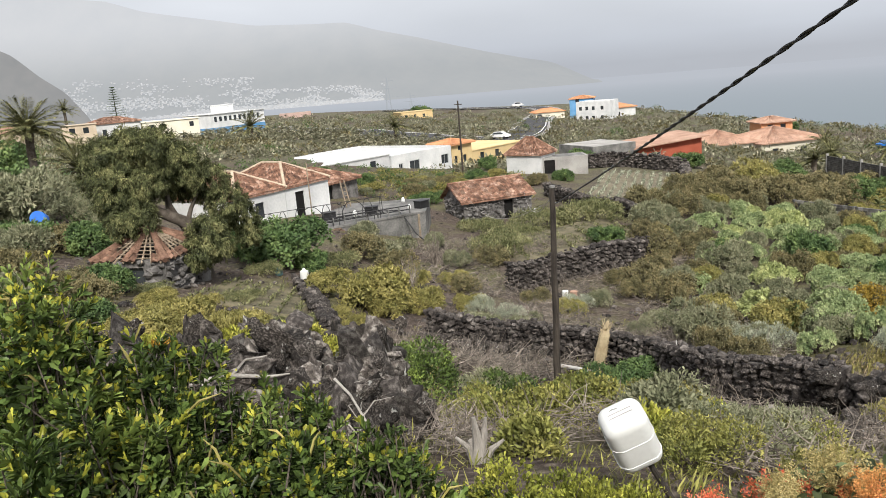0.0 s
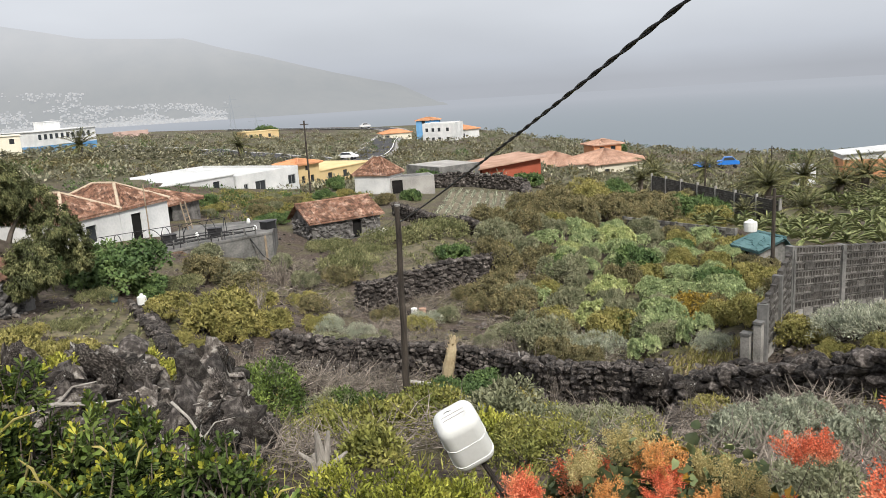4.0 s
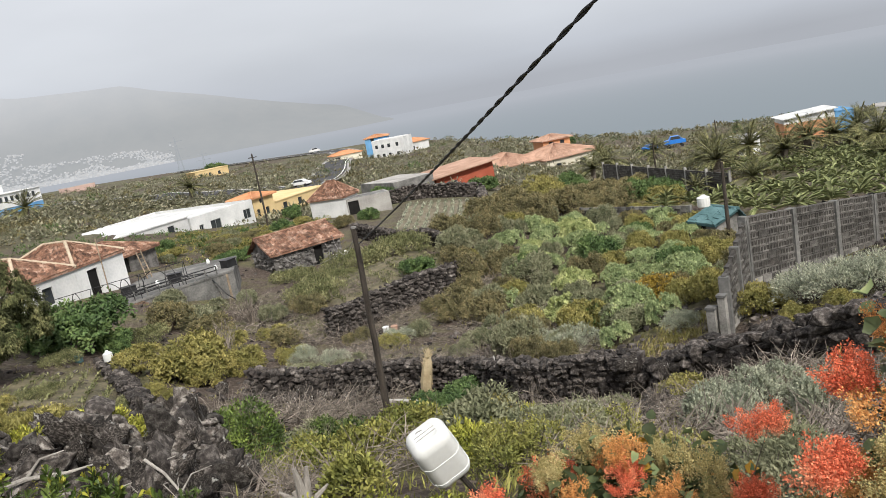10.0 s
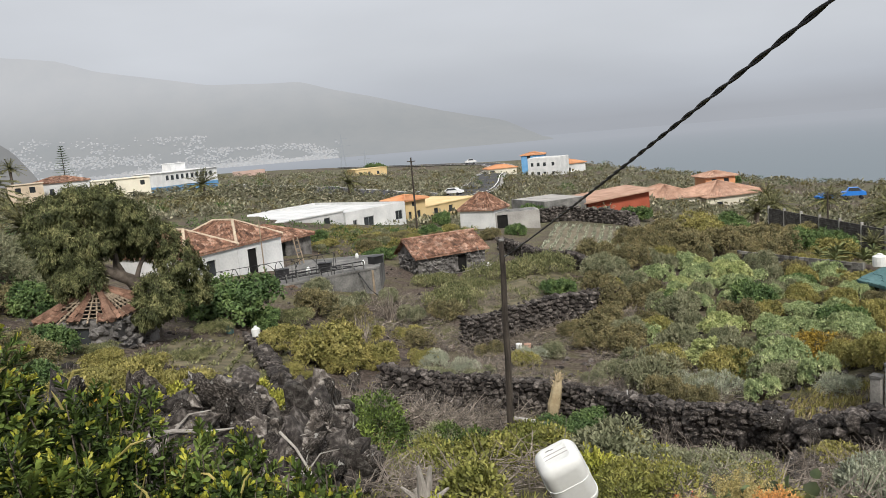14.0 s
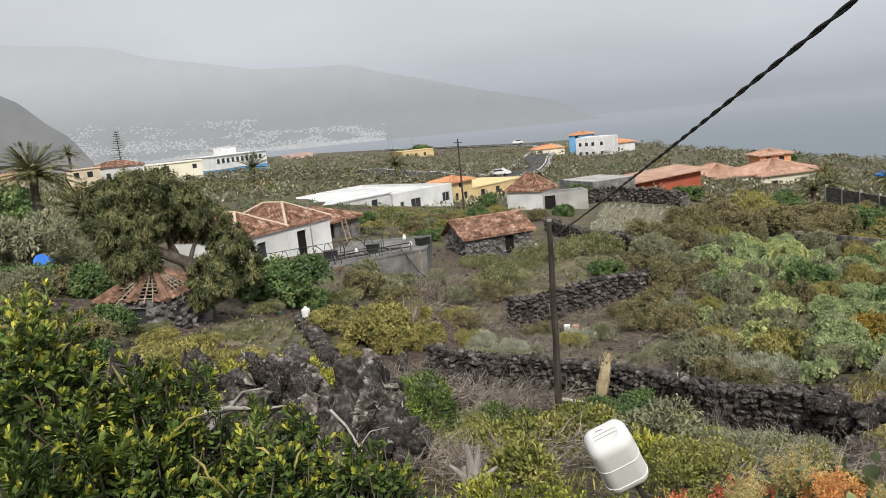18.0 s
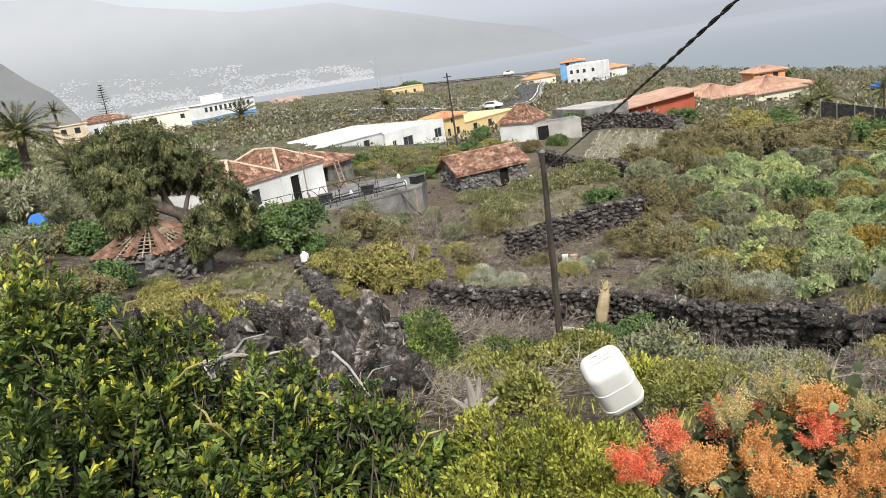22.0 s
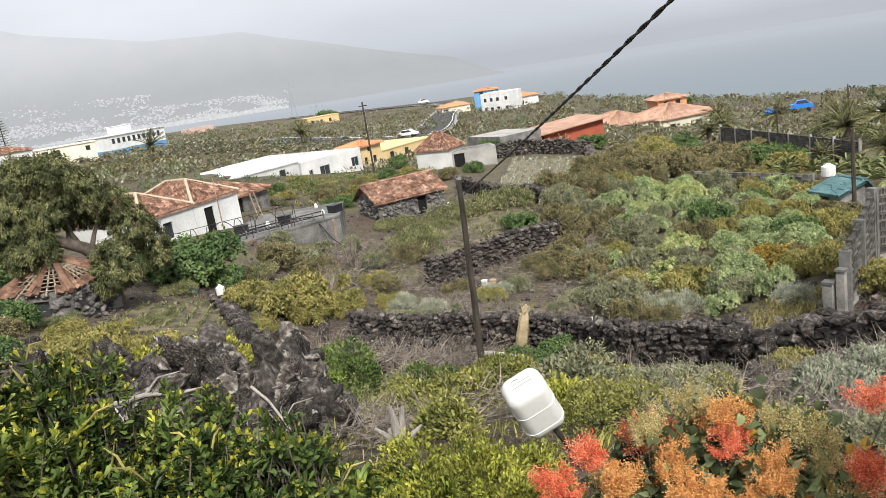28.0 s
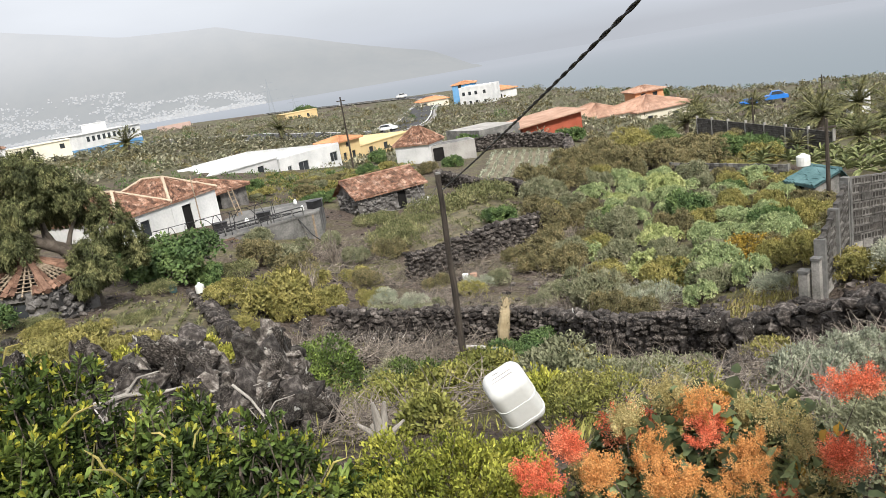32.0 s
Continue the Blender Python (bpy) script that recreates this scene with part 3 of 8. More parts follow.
                g.add([(x, 0, h), (x, depth, h), (x, y, h + roof_h - 0.05), (x + thick - 0.01, 0, h), (x + thick - 0.01, depth, h), (x + thick - 0.01, y, h + roof_h - 0.05)], [(0, 2, 1), (3, 4, 5), (0, 3, 5, 2), (1, 2, 5, 4)])
                part("gable", g, wall, top)
            ridges = [(r0, r1)]
        else:
            k = min(depth, L) / 2 if ridge is None else ridge
            r0, r1 = ((k, depth / 2, h + roof_h), (L - k, depth / 2, h + roof_h)) if L >= depth else ((L / 2, k, h + roof_h), (L / 2, depth - k, h + roof_h))
            c = [(-o, -o, h), (L + o, -o, h), (L + o, depth + o, h), (-o, depth + o, h)]
            if L >= depth:
                slopes = [(c[0], c[1], r0, r1), (c[1], c[2], r1, r1), (c[2], c[3], r1, r0), (c[3], c[0], r0, r0)]
                ridges = [(r0, r1), (c[0], r0), (c[1], r1), (c[2], r1), (c[3], r0)]
            else:
                slopes = [(c[0], c[1], r0, r0), (c[1], c[2], r0, r1), (c[2], c[3], r1, r1), (c[3], c[0], r1, r0)]
                ridges = [(r0, r1), (c[0], r0), (c[1], r0), (c[2], r1), (c[3], r1)]
        for i, s in enumerate(slopes):
            g = Geo()
            sl = [Vector(q) for q in s]
            g.add([sl[0], sl[1], sl[3], sl[2]], [(0, 1, 2, 3)])
            dn = Vector((0, 0, -0.12))
            g.add([q + dn for q in (sl[0], sl[1], sl[3], sl[2])], [(3, 2, 1, 0)])
            g.add([sl[0], sl[1], sl[1] + dn, sl[0] + dn], [(0, 3, 2, 1)])
            if not gaps:
                part("roof_slab", g, M_TILE if roof_m is None else roof_m, top)
            if gaps:
                # bare rafters and battens under the missing tiles
                for k in range(8):
                    g = Geo()
                    u = (k + 0.5) / 8
                    g.tube([sl[0].lerp(sl[1], u) + dn * 0.3, sl[2].lerp(sl[3], u) + dn * 0.3], 0.035, 5)
                    part("rafter", g, M_WOOD, top)
                for k in range(1, 9):
                    g = Geo()
                    g.tube([sl[0].lerp(sl[2], k / 9.5), sl[1].lerp(sl[3], k / 9.5)], 0.022, 4)
                    part("batten", g, M_WOOD, top)
            tg = Geo()
            tiles(tg, *[q + Vector((0, 0, 0.015)) for q in sl], width=tile, rows=rows, rng=rng, gaps=gaps[i] if gaps else ())
            tagged(part("roof_tiles", tg, roof_m or M_TILE, top), kind="stuff")
        for a, b in ridges:
            if (Vector(a) - Vector(b)).length < 0.1:
                continue
            g = Geo()
            g.tube([Vector(a) + Vector((0, 0, 0.05)), Vector(b) + Vector((0, 0, 0.05))], 0.11, 6)
            part("ridge_cap", g, ridge_m or roof_m or M_TILE, top)
    return top


ICO = [(0, 0, -1), (0.72, -0.53, -0.45), (-0.28, -0.85, -0.45), (-0.89, 0, -0.45), (-0.28, 0.85, -0.45), (0.72, 0.53, -0.45), (0.28, -0.85, 0.45), (-0.72, -0.53, 0.45), (-0.72, 0.53, 0.45),
       (0.28, 0.85, 0.45), (0.89, 0, 0.45), (0, 0, 1)]
ICOF = [(0, 1, 2), (1, 0, 5), (0, 2, 3), (0, 3, 4), (0, 4, 5), (1, 5, 10), (2, 1, 6), (3, 2, 7), (4, 3, 8), (5, 4, 9), (1, 10, 6), (2, 6, 7), (3, 7, 8), (4, 8, 9), (5, 9, 10), (6, 10, 11),
        (7, 6, 11), (8, 7, 11), (9, 8, 11), (10, 9, 11)]


def stone_into(g, p, r, rng, flat=0.75):
    rot = Euler(rng.uniform(0, 6.3, 3)).to_matrix()
    sc = rng.uniform(0.75, 1.25, 3)
    g.add([Vector(p) + Vector([c * s for c, s in zip(rot @ (Vector(q) * float(rng.uniform(0.75, 1.2))), (1, 1, flat))]) * r * float(sc[i % 3]) for i, q in enumerate(ICO)], ICOF)


def stone_meshes(n, material, seed, flat=0.7):
    out = []
    rng = np.random.default_rng(seed)
    for _ in range(n):
        g = Geo()
        stone_into(g, (0, 0, 0), 1.0, rng, flat)
        out.append(g.mesh("stone", material))
    return out


STONES = stone_meshes(10, M_LAVA, 5)


def dry_wall(name, label, pts, h, thick, size, single=300, seed=1, lean=0.0, follow=True, tops=None):
    """A dry-stone wall along pts (x, y): a dark core with separate lava stones laid in uneven courses over it."""
    rng = np.random.default_rng(seed)
    wall = thing(name, Matrix.Identity(4), label, "stone wall", kind="structure")
    seg = [(Vector((a[0], a[1], 0)), Vector((b[0], b[1], 0))) for a, b in zip(pts, pts[1:])]
    core = Geo()
    rest = Geo()
    spots = []
    for a, b in seg:
        L = (b - a).length
        d = (b - a) / L
        nrm = Vector((d.y, -d.x, 0))
        k = max(1, int(L / 1.0))
        for i in range(k):
            p, q = a.lerp(b, i / k), a.lerp(b, (i + 1) / k)
            z0, z1 = gz(p.x, p.y), gz(q.x, q.y)
            t = thick / 2 - size * 0.3
            for s in (1,):
                hh = h - size * 0.5
                v = [p + nrm * t + Vector((0, 0, z0 - 0.5)), q + nrm * t + Vector((0, 0, z1 - 0.5)), q - nrm * t + Vector((0, 0, z1 - 0.5)), p - nrm * t + Vector((0, 0, z0 - 0.5)),
                     p + nrm * t + Vector((0, 0, z0 + hh)), q + nrm * t + Vector((0, 0, z1 + hh)), q - nrm * t + Vector((0, 0, z1 + hh)), p - nrm * t + Vector((0, 0, z0 + hh))]
                core.add(v, [(4, 5, 6, 7), (0, 1, 5, 4), (2, 3, 7, 6), (0, 4, 7, 3), (1, 2, 6, 5)])
        rows = max(1, int(h / (size * 0.62)))
        cols = max(1, int(L / (size * 0.95)))
        for c in range(cols):
            for r in range(rows + 1):
                for side in (1, -1, 0):
                    if side == 0 and r < rows:
                        continue
                    u = (c + rng.uniform(-0.3, 0.3)) / cols
                    p = a + d * L * u + nrm * (side * (thick / 2 - size * 0.25) + rng.uniform(-0.2, 0.2) * size)
                    z = gz(p.x, p.y) + (r + 0.35 + rng.uniform(-0.2, 0.2)) * h / (rows + 0.6)
                    spots.append((Vector((p.x, p.y, z)), size * 0.5 * rng.uniform(0.75, 1.35)))
    part("core", core, M_LAVAI, wall)
    order = sorted(range(len(spots)), key=lambda i: spots[i][0].length + rng.uniform(0, 3))
    for n_, i in enumerate(order):
        p, r = spots[i]
        if n_ < single:
            part("stone", STONES[int(rng.integers(0, 10))], None, wall, m=Matrix.LocRotScale(p, Euler((rng.uniform(-0.3, 0.3), rng.uniform(-0.3, 0.3), rng.uniform(0, 6.3))), (r, r * rng.uniform(0.8, 1.2), r)))
        else:
            stone_into(rest, p, r, rng)
    if rest.v:
        tagged(part("stones", rest, M_LAVAI, wall), kind="stuff")
    return wall


def place_buildings():
    # ruined stone hut under the tree
    house("ruined dark stone hut with a broken tiled roof", -14.9, 26.0, -12.15, 25.5, -4.95, 2.7, 1.15, M_HUTST, "hip", 0.95, M_TILEOLD, 0.14, front=((1.2, 1.9, 0.3, 0.9),), name="hut", category="hut",
          gaps=(((0.08, 0.42, 0.25, 0.95), (0.30, 0.45, 0.0, 0.4), (0.55, 0.9, 0.2, 0.75), (0.58, 0.85, -0.1, 0.3)), ((0.2, 0.7, 0.2, 0.8),), (), ((0.2, 0.8, 0.3, 0.8),)), rows=10, stone=26, ridge_m=M_TILEOLD)
    # white farmhouse
    house("white farmhouse half under a hipped old tile roof", -16.1, 44.1, -14.16, 47.94, -6.85, 6.0, 2.45, M_WHITE, "hip", 1.30, M_TILE, 0.12, front=((1.6, 2.4, 0.9, 1.9),), ridge_m=M_RIDGE, rows=14, slab=M_DOORSHADE)
    house("white farmhouse with hipped old clay tile roof", -14.14, 47.98, -12.2, 51.8, -6.85, 6.0, 2.45, M_WHITE, "hip", 1.30, M_TILE, 0.12, front=((0.9, 1.8, 0.0, 2.0),), right=((2.0, 2.9, 0.9, 1.9),), ridge_m=M_RIDGE, rows=14, slab=M_DOORSHADE)
    house("low farmhouse wing with clay tile roof", -14.5, 57.2, -12.1, 61.6, -7.3, 5.0, 1.65, M_HUTST, "hip", 1.05, M_TILE, 0.3, front=((0.8, 2.0, 0.0, 1.55),), ridge_m=M_TILE, rows=12, slab=M_DOORSHADE)
    # stone hut
    house("dark lava stone hut with a brown tiled roof", -3.3, 56.1, 1.75, 58.6, -9.35, 3.6, 1.85, M_HUTST, "gable", 1.15, M_TILE, 0.3, front=((3.3, 4.05, 0.05, 1.6),), name="hut", category="hut", stone=24, rows=13, ridge_m=M_TILE, ridge=0.6, slab=M_DOORSHADE)
    # white hut and the roofless shed beside it
    house("white plastered hut with orange pyramid tile roof", 0.2, 87.4, 3.9, 85.1, -9.7, 3.4, 2.2, M_WHITE, "hip", 1.75, M_TILE, 0.2, name="hut", category="hut", rows=12)
    house("roofless pale concrete shed beside the hut", 4.15, 85.3, 9.1, 85.7, -9.95, 3.2, 2.0, M_CONCL, "flat", 0, M_CONC, 0, front=((0.15, 1.35, 0.0, 1.75),), name="shed", category="shed", slab=M_DOORSHADE)
    # large white flat-roofed house
    house("large white flat-roofed house below the road", -13.4, 91.2, -6.8, 100.0, -10.1, 17.0, 2.75, M_WHITE, "flat", 0, M_WHITE, 0.0, front=((1.2, 1.9, 0.0, 2.0), (3.1, 4.9, 0.9, 2.1), (9.0, 10.4, 0.9, 2.1)), parapet=0.35, frame_m=M_STEEL)
    house("long white flat-roofed annex", -20.0, 82.5, -13.6, 90.9, -9.0, 13.0, 2.2, M_WHITE, "flat", 0, M_WHITE, 0.12, left=((3.0, 6.0, 0.2, 1.6),), front=((7.4, 8.4, 0.9, 1.8),))
    # yellow house with its orange tower
    house("yellow house with a flat grey roof", -4.5, 107.2, 3.2, 117.5, -10.9, 9.0, 2.2, M_YELLOW, "flat", 0, M_CONCL, 0.12, front=((2.0, 3.0, 0.8, 1.8), (5.5, 6.5, 0.8, 1.8)))
    house("yellow tower with an orange roof", -7.0, 103.9, -4.4, 106.9, -10.6, 4.0, 3.3, M_YELLOW, "hip", 0.6, M_ORANGE, 0.45, front=((0.5, 1.1, 0.7, 1.7), (2.2, 2.9, 0.7, 1.7), (1.3, 1.9, 2.4, 3.0)), left=((1.2, 2.0, 2.2, 2.9),), rows=3)
    # red house
    house("dark red house under a pale lean-to roof", 17.6, 103.4, 26.2, 104.9, -11.6, 9.0, 1.9, M_REDWALL, "shed", 0.95, M_TILEP, 0.8, front=((2.0, 3.1, 0.5, 1.3),), frame_m=M_CONCL)
    house("grey unrendered block house", 11.3, 99.6, 17.2, 102.7, -11.2, 8.0, 2.6, M_CONC, "flat", 0, M_CONCL, 0.0)
    # orange tiled house
    house("long cream house with an orange tile roof", 34.2, 135.9, 44.0, 137.6, -15.9, 12.0, 2.2, M_CREAM, "hip", 2.1, M_TILEP, 0.5, front=((1.5, 3.0, 0.6, 1.6), (6.0, 7.2, 0.6, 1.6)), rows=9, tile=0.4)
    house("pale cream house with a hipped orange roof", 44.2, 136.0, 56.0, 139.3, -17.0, 12.0, 3.0, M_CREAM, "hip", 2.2, M_TILEP, 0.5, front=((2.0, 3.2, 0.9, 2.0), (7.5, 8.7, 0.9, 2.0)), rows=9, tile=0.4)
    house("orange roof tower of a house", 47.6, 147.0, 53.4, 147.6, -15.5, 5.0, 4.1, M_ORANGE, "hip", 0.9, M_TILEP, 0.5, front=((1.2, 2.2, 2.8, 3.7), (3.6, 4.6, 2.8, 3.7)), rows=5, tile=0.4)
    # white house by the road
    house("white three-storey house near the road", 25.1, 261.0, 35.3, 255.8, -17.0, 9.0, 6.6, M_WHITE, "flat", 0, M_WHITE, 0.0,
          front=((1.0, 2.0, 1.2, 2.3), (3.2, 4.2, 1.2, 2.3), (5.4, 6.4, 1.2, 2.3), (8.4, 9.4, 1.2, 2.3), (1.0, 2.0, 4.2, 5.4), (3.2, 4.2, 4.2, 5.4), (5.4, 6.4, 4.2, 5.4), (8.4, 9.4, 4.2, 5.4)), parapet=0.4)
    house("blue upper house with an orange roof", 24.0, 272.0, 32.0, 270.5, -16.5, 7.0, 7.2, M_BLUE, "hip", 0.9, M_ORANGE, 0.4, front=((2.0, 3.2, 5.8, 7.2),), rows=3, tile=0.6)
    house("low white house with orange roof", 36.8, 266.0, 46.0, 270.0, -17.0, 8.0, 3.8, M_WHITE, "hip", 1.4, M_ORANGE, 0.5, front=((2.0, 4.0, 1.0, 2.4),), rows=3, tile=0.6)
    house("low cream house with orange roof", 12.0, 268.0, 22.0, 270.0, -16.5, 7.0, 3.6, M_CREAM, "hip", 1.2, M_ORANGE, 0.4, rows=3, tile=0.6)
    # left houses
    fr = tuple((1.2 + i * 1.5, 2.1 + i * 1.5, 3.2, 4.3) for i in range(10))
    house("white house with a bright blue lower storey", -65.1, 171.2, -57.3, 186.6, -7.2, 9.0, 4.9, M_WHITE, "flat", 0, M_WHITE, 0.25, front=fr, bottom=(1.9, M_BLUE))
    house("small white rooftop room", -66.5, 182.0, -64.6, 186.0, -2.4, 3.0, 1.9, M_WHITE, "flat", 0, M_WHITE, 0.1)
    house("cream two-storey house among gardens", -68.5, 144.8, -59.0, 149.0, -6.4, 8.0, 4.2, M_CREAM, "flat", 0, M_CONCL, 0.2, front=((1.2, 2.2, 2.6, 3.7), (3.2, 4.2, 2.6, 3.7), (8.6, 9.4, 2.8, 3.7), (7.0, 8.0, 0.6, 1.6)), bottom=None)
    house("long white house with a tiled roof", -83.5, 150.6, -73.9, 155.5, -5.9, 8.0, 4.0, M_WHITE, "hip", 1.1, M_TILE, 0.3, front=((1.2, 2.0, 1.6, 2.8), (3.4, 4.2, 1.6, 2.8), (5.6, 6.4, 1.6, 2.8), (8.2, 9.0, 1.6, 2.8)), rows=6, tile=0.4)
    house("ochre house end among trees", -82.7, 141.5, -77.5, 144.4, -5.6, 6.0, 4.0, M_BEIGE, "flat", 0, M_TILEP, 0.2, front=((1.2, 2.2, 2.4, 3.5), (3.6, 4.6, 2.4, 3.5)))
    house("ochre house among palms", -79.5, 115.4, -75.2, 118.2, -5.2, 6.0, 4.0, M_BEIGE, "hip", 0.9, M_TILEP, 0.3, rows=4, tile=0.5)
    house("yellow two-storey house beside the plantation", -36.0, 283.0, -25.0, 289.2, -15.6, 8.0, 5.8, M_YELLOW, "flat", 0, M_CONCL, 0.2, front=((1.5, 2.5, 3.6, 4.8), (5.0, 6.0, 3.6, 4.8), (8.5, 9.5, 3.6, 4.8), (5.0, 6.0, 0.8, 2.0)))
    house("long low pink house", -88.0, 318.0, -79.6, 325.6, -10.6, 7.0, 3.0, M_PINK, "flat", 0, M_CONCL, 0.0)
    # right houses
    house("white house with orange and blue walls", 84.6, 123.8, 92.4, 120.8, -17.2, 7.0, 3.0, M_WHITE, "shed", 0.7, M_WHITE, 0.5, front=((1.0, 2.2, 0.4, 1.9), (4.5, 5.7, 0.4, 1.9)), bottom=(2.2, M_ORANGE))
    house("blue painted house end", 92.6, 120.9, 95.4, 119.8, -17.2, 7.0, 3.0, M_BLUE, "flat", 0, M_WHITE, 0.1)
    house("low white outbuilding beyond the plantation", 68.1, 110.7, 73.0, 113.6, -15.8, 4.0, 1.7, M_WHITE, "flat", 0, M_WHITE, 0.1)
    house("long grey concrete building above the shore", 93.5, 116.9, 103.1, 108.5, -19.9, 8.0, 3.4, M_CONC, "flat", 0, M_CONC, 0.1, front=((1.0, 3.0, 0.8, 2.2), (4.4, 6.4, 0.8, 2.2), (8.0, 10.0, 0.8, 2.2)))
    house("upper storey of the grey building", 97.5, 117.0, 102.5, 112.8, -16.8, 6.0, 2.4, M_CONCL, "flat", 0, M_CONC, 0.1, front=((1.0, 2.2, 0.6, 1.7), (3.6, 4.8, 0.6, 1.7)))
    house("open white shelter behind the fence", 46.9, 37.0, 48.6, 34.8, -9.6, 2.4, 1.95, M_WHITE, "flat", 0, M_WHITE, 0.1, front=((0.5, 2.2, 0.0, 1.6),), name="shelter", category="shelter", slab=M_DOORSHADE)
    house("small shed with a teal sheet roof", 22.8, 43.7, 23.2, 41.6, -10.3, 1.9, 1.35, M_CONC, "gable", 0.6, M_TEAL, 0.25, name="shed", category="shed", front=((0.5, 1.3, 0.05, 1.2),), ridge=0.85)


place_buildings()
dry_wall("wall_mid", "dark dry-stone lava terrace wall", ((-0.3, 36.6), (3.5, 37.6), (8.2, 41.0)), 1.45, 0.6, 0.30, 240, 3)
dry_wall("wall_near", "dark dry-stone lava wall along the lower terrace", ((-3.0, 24.6), (0.6, 24.0), (2.5, 22.6), (3.9, 20.9), (4.3, 17.8), (5.1, 16.5), (6.3, 15.2)), 1.1, 0.6, 0.21, 300, 4)
dry_wall("wall_near_right", "thick dark dry-stone lava wall under the block fence", ((6.3, 14.8), (7.5, 14.6), (8.2, 13.1), (8.5, 11.7), (8.85, 10.6), (9.3, 9.9), (9.9, 8.4)), 0.85, 0.8, 0.33, 300, 5)
dry_wall("wall_plot_front", "low dark dry-stone wall below the garden plot", ((3.6, 69.0), (5.5, 60.0), (9.0, 50.5)), 1.1, 0.6, 0.34, 60, 6)
dry_wall("wall_plot_back", "dark dry-stone wall behind the garden plot", ((9.8, 90.5), (14.0, 91.0), (20.5, 88.0)), 1.6, 0.8, 0.5, 60, 7)
dry_wall("wall_plot_side", "dark dry-stone wall beside the garden plot", ((19.8, 87.0), (17.4, 76.0), (15.0, 66.0)), 1.2, 0.8, 0.5, 60, 8)
dry_wall("wall_jug", "narrow dry-stone wall beside the vegetable patch", ((-8.6, 29.5), (-7.0, 25.5), (-5.4, 21.0)), 0.45, 0.5, 0.3, 120, 9)
dry_wall("wall_terrace_upper", "long dark dry-stone wall under the block wall", ((11.4, 11.4), (13.4, 8.5), (16.0, 6.9), (19.1, 2.9), (21.0, 0.6), (22.5, -2.2)), 0.48, 0.7, 0.24, 300, 10)
dry_wall("wall_terrace_lower", "low dark dry-stone wall on the terrace edge", ((7.9, 4.6), (8.9, 3.7), (11.2, 2.4), (13.9, 0.9), (15.7, -1.9), (17.2, -4.2)), 0.44, 0.6, 0.22, 300, 11)

# ---- terrace by the farmhouse, plots, road ----


def terrace():
    t = thing("terrace", Matrix.Identity(4), "grey concrete terrace with a rendered front wall", "terrace", kind="structure")
    p = [(-15.0, 43.2), (-9.6, 46.4), (-5.4, 49.2), (-5.6, 54.6), (-11.4, 54.6)]
    z1, z0 = -6.72, -9.6
    g = Geo()
    n = len(p)
    g.add([(x, y, z1 - 0.12) for x, y in p] + [(x, y, z1) for x, y in p], [tuple(range(n, 2 * n))] + [(i, (i + 1) % n, n + (i + 1) % n, n + i) for i in range(n)])
    part("deck", g, M_CONC, t)
    for a, b, m, nm in ((p[0], p[1], M_HUTST, "stone_front"), (p[1], p[2], M_CONC, "rendered_front"), (p[2], p[3], M_CONC, "rendered_side")):
        mm, L = frame_ab(*a, *b, 0)
        part(nm, Geo().box(0.03, L - 0.03, 0.05, 0.35, z0, z1 - 0.125, mm), m, t)
    g = Geo()
    rng = np.random.default_rng(4)
    mm, L = frame_ab(*p[0], *p[1], 0)
    for _ in range(420):
        stone_into(g, mm @ Vector((rng.uniform(0, L), 0.05, rng.uniform(-8.6, z1 - 0.2))), rng.uniform(0.08, 0.18), rng)
    tagged(part("stones", g, mat("brown_stone", (0.07, 0.045, 0.032), (0.24, 0.17, 0.125), 0.95, 2, 14, 0.5, rand=0.35, island=True), t), kind="stuff")
    part("post", Geo().box(-5.9, -5.78, 48.7, 48.82, -9.0, z1 - 0.13), M_WOOD, t)
    # hooped frame of black pipe
    f = thing("hoop_frame", Matrix.Translation((0, 0, z1)), "black pipe hoops of a bare plant tunnel on the terrace", "hoop frame")
    a, b = Vector((-14.4, 44.6, 0)), Vector((-8.2, 48.6, 0))
    d = (b - a).normalized()
    nr = Vector((-d.y, d.x, 0))
    for i in range(9):
        c = a.lerp(b, i / 8)
        tw = (i % 3 - 1) * 0.5
        g = Geo()
        g.tube([c + nr * (0.95 * math.cos(k * math.pi / 12)) + d * tw * math.cos(k * math.pi / 12) + Vector((0, 0, 1.25 * math.sin(k * math.pi / 12))) for k in range(13)], 0.022, 5)
        part("hoop", g, M_BLACK, f)
    for k in (-0.95, 0.0, 0.95):
        g = Geo()
        g.tube([a + nr * k + Vector((0, 0, 1.25 if k == 0 else 0.35)), b + nr * k + Vector((0, 0, 1.25 if k == 0 else 0.35))], 0.02, 5)
        part("rail", g, M_BLACK, f)
    rl = thing("railing", Matrix.Translation((0, 0, z1)), "low dark railing along the terrace edge", "railing")
    e0, e1 = Vector((-14.6, 43.7, 0)), Vector((-6.4, 48.8, 0))
    for k in range(14):
        q = e0.lerp(e1, k / 13)
        part("post", Geo().box(q.x - 0.04, q.x + 0.04, q.y - 0.04, q.y + 0.04, 0, 0.5), M_CONC, rl)
    for z in (0.25, 0.5):
        g = Geo()
        g.tube([e0 + Vector((0, 0, z)), e1 + Vector((0, 0, z))], 0.035, 5)
        part("rail", g, M_BLACK, rl)
    ld = thing("ladder", pose(-11.2, 53.0, z1, -12, 0, 60), "pale wooden ladder leaning against the wing", "ladder")
    for x in (-0.22, 0.22):
        part("stile", Geo().box(x - 0.03, x + 0.03, -0.03, 0.03, 0, 1.9), M_WOOD, ld)
